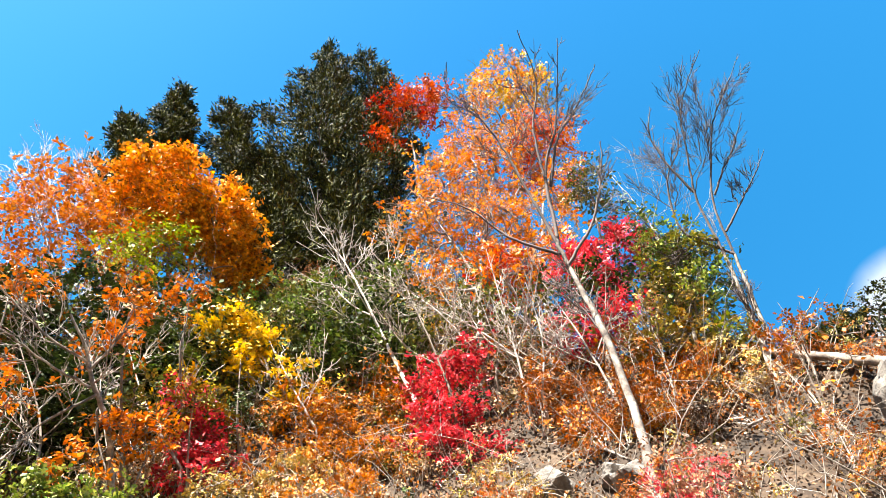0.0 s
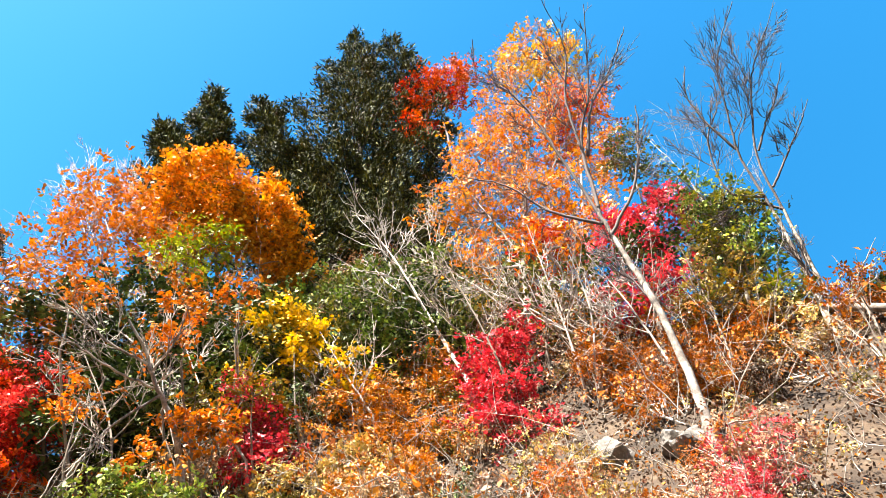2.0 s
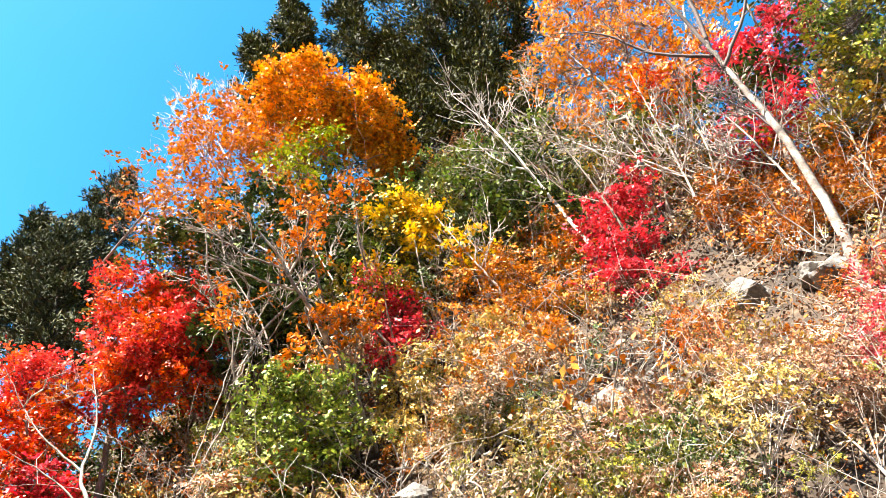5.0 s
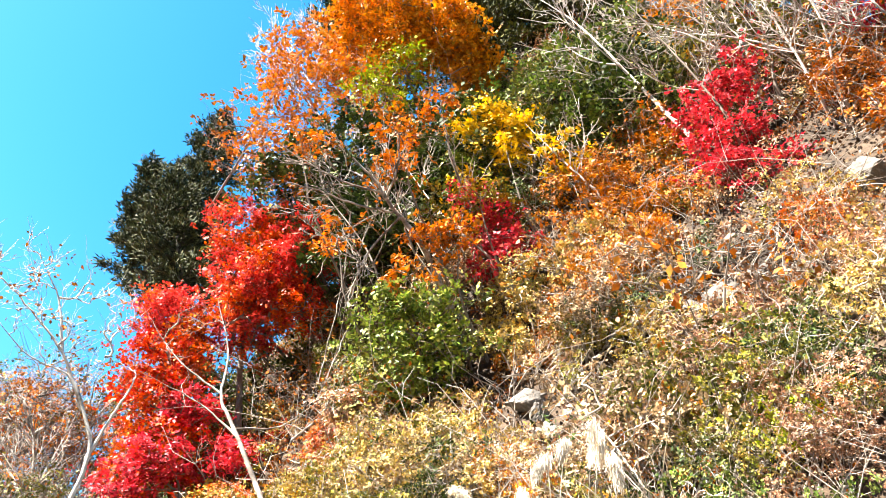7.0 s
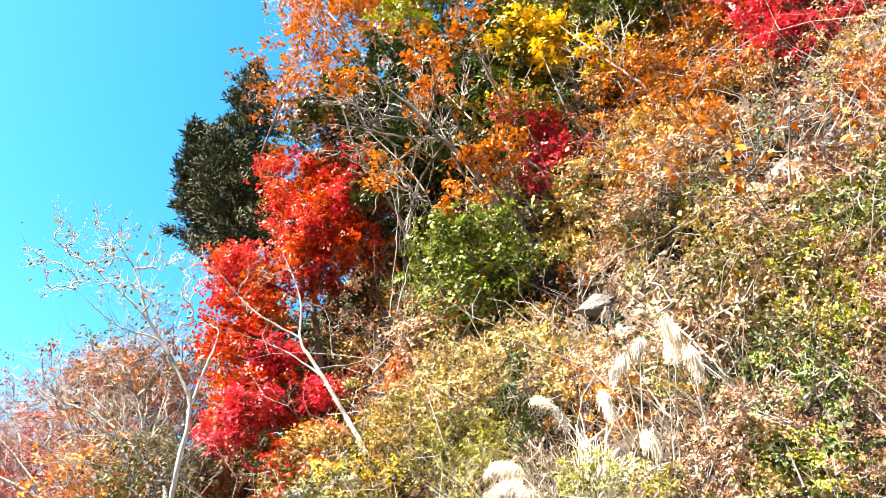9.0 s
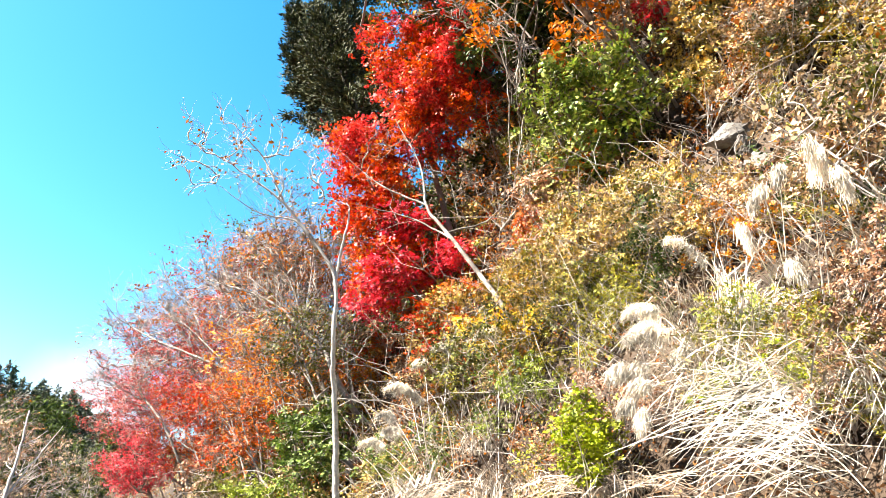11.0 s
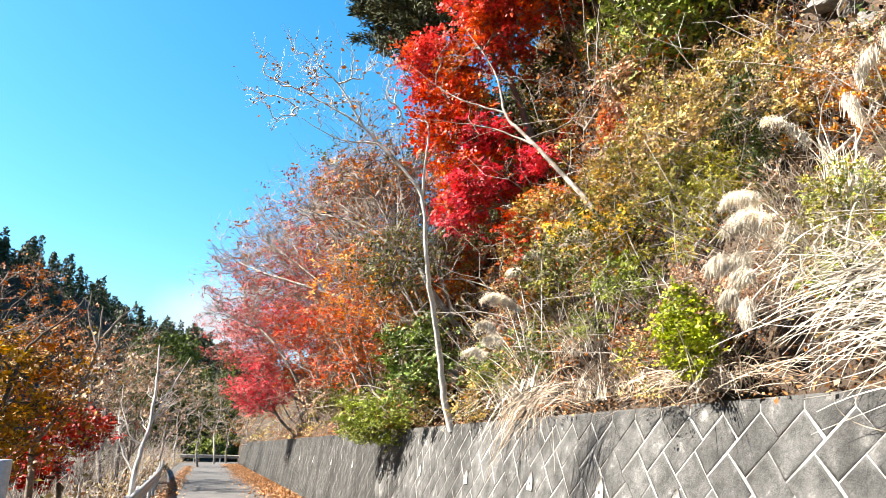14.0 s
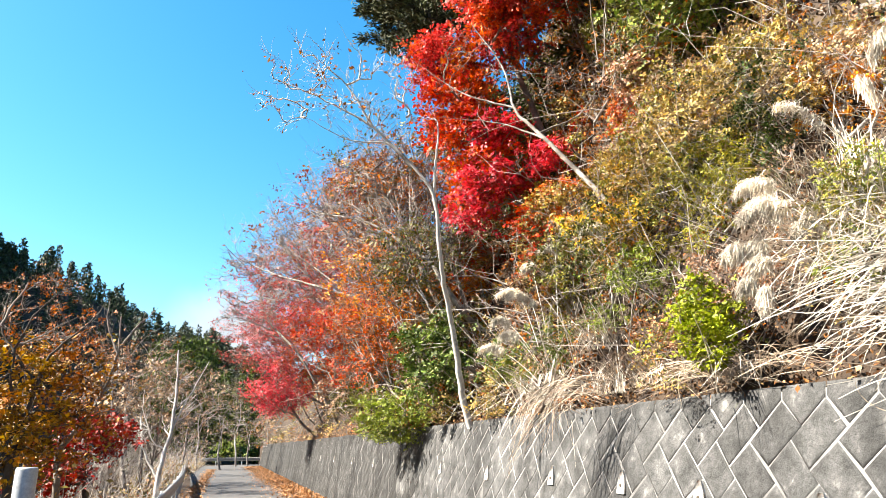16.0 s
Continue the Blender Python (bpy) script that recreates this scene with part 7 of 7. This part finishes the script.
for d in np.arange(0.6, run[-1], 3.0):
    x, y = np.interp(d, run, RAIL[:, 0]), np.interp(d, run, RAIL[:, 1])
    b = Build()
    b.tube([(x - 0.09, y, -0.3), (x - 0.09, y, 0.4), (x - 0.09, y, 0.70), (x - 0.09, y, 0.72)], [0.055, 0.055, 0.055, 0.045], 10, cap=True)
    part("post", b, POSTMAT, rail)

post = thing("marker_post", (-1.29, 5.60, 1.45), "pale grey round roadside post", "post")
p = np.array((-1.30, 5.60, 1.48))
b = Build()
b.tube([(p[0], p[1], -0.2), (p[0], p[1], p[2] - 0.015), (p[0], p[1], p[2])], [0.07, 0.07, 0.063], 20, cap=True)
part("tube", b, POSTMAT, post, smooth=False)

# fallen leaves along the foot of the wall and the verge
b = Build()
N = 42000
y = np.where(rng.uniform(size=N) < 0.15, rng.uniform(-30, 2, N), rng.uniform(2, 74, N))
bx = np.where(y > 66, (y - 66) ** 2 / 14, 0)
x = 3.2 - np.abs(rng.normal(size=N)) * 0.6 + bx
b.leaves(np.stack([x, y, 0.06 + np.abs(rng.normal(size=N)) * 0.012], 1), 0.08, 0.65, 4.0, spread=1.0)
x = -0.95 + rng.normal(size=5000) * 0.18
b.leaves(np.stack([x, rng.uniform(6, 60, 5000), np.full(5000, 0.05)], 1), 0.08, 0.65, 4.0)
x = rng.uniform(3.5, 4.0, 4500)
yt = rng.uniform(1.5, 40, 4500)
b.leaves(np.stack([x, yt, WALL_Z - 0.02 + np.clip(x - 3.6, 0, 1) * 1.2 + np.abs(rng.normal(size=4500)) * 0.03], 1), 0.045, 0.65, 3.0)
tagged(new("fallen_leaves", b.mesh("fallen_leaves", LITTER)), "drift of brown fallen leaves along the wall foot", "fallen leaves", kind="stuff")

# brush on the valley side
b, st = Build(), Build()
N = 16000
x, y = rng.uniform(-14, 16, N), rng.uniform(79, 128, N)
keep = (y > 84) | (x < -5)
x, y = x[keep], y[keep]
b.leaves(np.stack([x, y, land(x, y) + np.abs(rng.normal(size=len(x))) * 1.2], 1), 0.3, 0.5, 0.3)
N = 40000
x = -1.9 - np.abs(rng.normal(size=N)) * 9
y = rng.uniform(3, 85, N)
z = land(x, y) + np.abs(rng.normal(size=N)) * 0.5
b.leaves(np.stack([x, y, z], 1), 0.13, 0.5, 0.3)
tagged(new("valley_brush", b.mesh("valley_brush", UNDER)), "dry brown brush on the valley bank", "brush", kind="stuff")
for k in range(2200):
    x = -1.9 - abs(rng.normal()) * 6
    y = rng.uniform(5, 85)
    z = float(land(x, y))
    p = np.array([x, y, z])
    q = p + np.array([rng.normal() * 0.4, rng.normal() * 0.4, 1.0]) * rng.uniform(0.5, 2.2)
    st.tube(bent(p, q, 5, 0.1), np.linspace(0.012, 0.004, 5), 3)
tagged(new("valley_stalks", st.mesh("valley_stalks", TWIG)), "pale bare stalks on the valley bank", "dead twigs", kind="stuff")

# ---- stones of the wall ----
LEAN_A, LEAN_B, STEP = (0.30, -0.26), (-0.24, -0.26), 0.37
SHORT = STEP / (LEAN_A[0] - LEAN_B[0])   # the short side of a stone as a share of its long one


def clip_low(poly, lim):
    outp = []
    for a, c in zip(poly, poly[1:] + poly[:1]):
        ia, ic = a[1] >= lim, c[1] >= lim
        if ia:
            outp.append(a)
        if ia != ic:
            f = (lim - a[1]) / (c[1] - a[1])
            outp.append((a[0] + (c[0] - a[0]) * f, lim))
    return outp


def area_of(poly):
    return sum(a[0] * c[1] - c[0] * a[1] for a, c in zip(poly, poly[1:] + poly[:1])) / 2


def inset(poly, g):
    """A convex outline drawn in by g on every side."""
    n, res = len(poly), []
    for i in range(n):
        a, p, c = poly[i - 1], poly[i], poly[(i + 1) % n]
        d1 = Vector((p[0] - a[0], p[1] - a[1])).normalized()
        d2 = Vector((c[0] - p[0], c[1] - p[1])).normalized()
        n1, n2 = Vector((-d1.y, d1.x)), Vector((-d2.y, d2.x))
        k = max(0.25, 1 + n1.dot(n2))
        v = (n1 + n2) * (g / k)
        res.append((p[0] + v.x, p[1] + v.y))
    return res


def stone_geo(poly, seed):
    """Outline on the wall (along, up) to a pillowed block proud of the joint."""
    r = random.Random(seed)
    if area_of(poly) < 0:
        poly = poly[::-1]
    n = len(poly)
    lift = r.uniform(-0.001, 0.002)
    v, q = [], []
    for gap, out in ((0.0055, -0.003), (0.007, 0.002 + lift), (0.03, 0.004 + lift)):
        for p in inset(poly, gap):
            v.append(wall_p(p[0], p[1], out + r.uniform(-0.001, 0.001)))
    c = (sum(p[0] for p in poly) / n, sum(p[1] for p in poly) / n)
    v.append(wall_p(c[0], c[1], 0.006 + lift + r.uniform(-0.001, 0.002)))
    for ring in range(2):
        for i in range(n):
            q.append([ring * n + i, ring * n + (i + 1) % n, (ring + 1) * n + (i + 1) % n, (ring + 1) * n + i])
    for i in range(n):
        q.append([2 * n + i, 2 * n + (i + 1) % n, 3 * n, 3 * n])
    return v, q


cells = []
for c in range(-190, 34):
    o = (4.57 - STEP * c, 1.915)
    b_pt = (o[0] + SHORT * LEAN_B[0], o[1] + SHORT * LEAN_B[1])
    cells.append([(o[0], WALL_Z - 0.006), (o[0] - STEP, WALL_Z - 0.006), (o[0] - STEP, o[1]), b_pt, o])
    a = o
    for k in range(8):
        long, short = (LEAN_A, LEAN_B) if k % 2 == 0 else (LEAN_B, LEAN_A)
        e = (short[0] * SHORT, short[1] * SHORT)
        poly = [a, (a[0] + long[0], a[1] + long[1]), (a[0] + long[0] + e[0], a[1] + long[1] + e[1]), (a[0] + e[0], a[1] + e[1])]
        poly = [(p[0] + 0.012 * math.sin(41.3 * p[0] + 23.9 * p[1]), p[1] + 0.009 * math.sin(57.7 * p[0] - 31.1 * p[1]) * (p[1] < 1.9)) for p in poly]
        a = (a[0] + long[0], a[1] + long[1])
        poly = clip_low(poly, 0.0)
        if len(poly) >= 3 and abs(area_of(poly)) > 0.012:
            cells.append(poly)
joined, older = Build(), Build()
count = 0
for k, poly in enumerate(cells):
    v, q = stone_geo(poly, k)
    mid = sum(p[0] for p in poly) / len(poly)
    if 2.7 < mid < 13.5 and min(p[1] for p in poly) > 0.75 and count < 300:
        st = Build()
        st.add(v, q)
        part("stone", st, STONE, wall)
        count += 1
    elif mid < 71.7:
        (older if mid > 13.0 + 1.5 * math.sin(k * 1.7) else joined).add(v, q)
tagged(part("stone_courses", joined, STONE, wall), kind="stuff")
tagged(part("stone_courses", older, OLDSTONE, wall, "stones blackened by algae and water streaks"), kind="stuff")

# pale drain stones low in the wall
for y, z in [(4.65, 1.28), (5.75, 1.32), (7.2, 1.33), (9.2, 1.3), (11.4, 1.32), (3.5, 1.25), (14.0, 1.3), (17.0, 1.3), (20.0, 1.3), (23.5, 1.3), (27.0, 1.3), (31.0, 1.3)]:
    bm = Build()
    ring = [wall_p(y + 0.075 * a, z + 0.10 * h, 0.022) for a, h in ((-0.9, -1), (0.9, -1), (0.75, 0.1), (0.25, 1), (-0.25, 1), (-0.75, 0.1))]
    back = [p + np.array([0.03, 0, 0]) for p in ring]
    hub = wall_p(y, z - 0.05, 0.024)
    n = len(ring)
    bm.add(ring + back + [hub], [[i, (i + 1) % n, n + (i + 1) % n, n + i] for i in range(n)] + [[i, (i + 1) % n, 2 * n, 2 * n] for i in range(n)])
    dr = part("drain_stone", bm, WHITESTONE, wall, "whitish drain stone")
    # solid dark disc on the stone, standing in for a shaded hole
    hb = Build()
    hb.tube([wall_p(y, z - 0.03, 0.015), wall_p(y, z - 0.03, 0.027)], [0.018, 0.018], 10, cap=True)
    part("dark_hole_disc", hb, BARKDARK, dr)
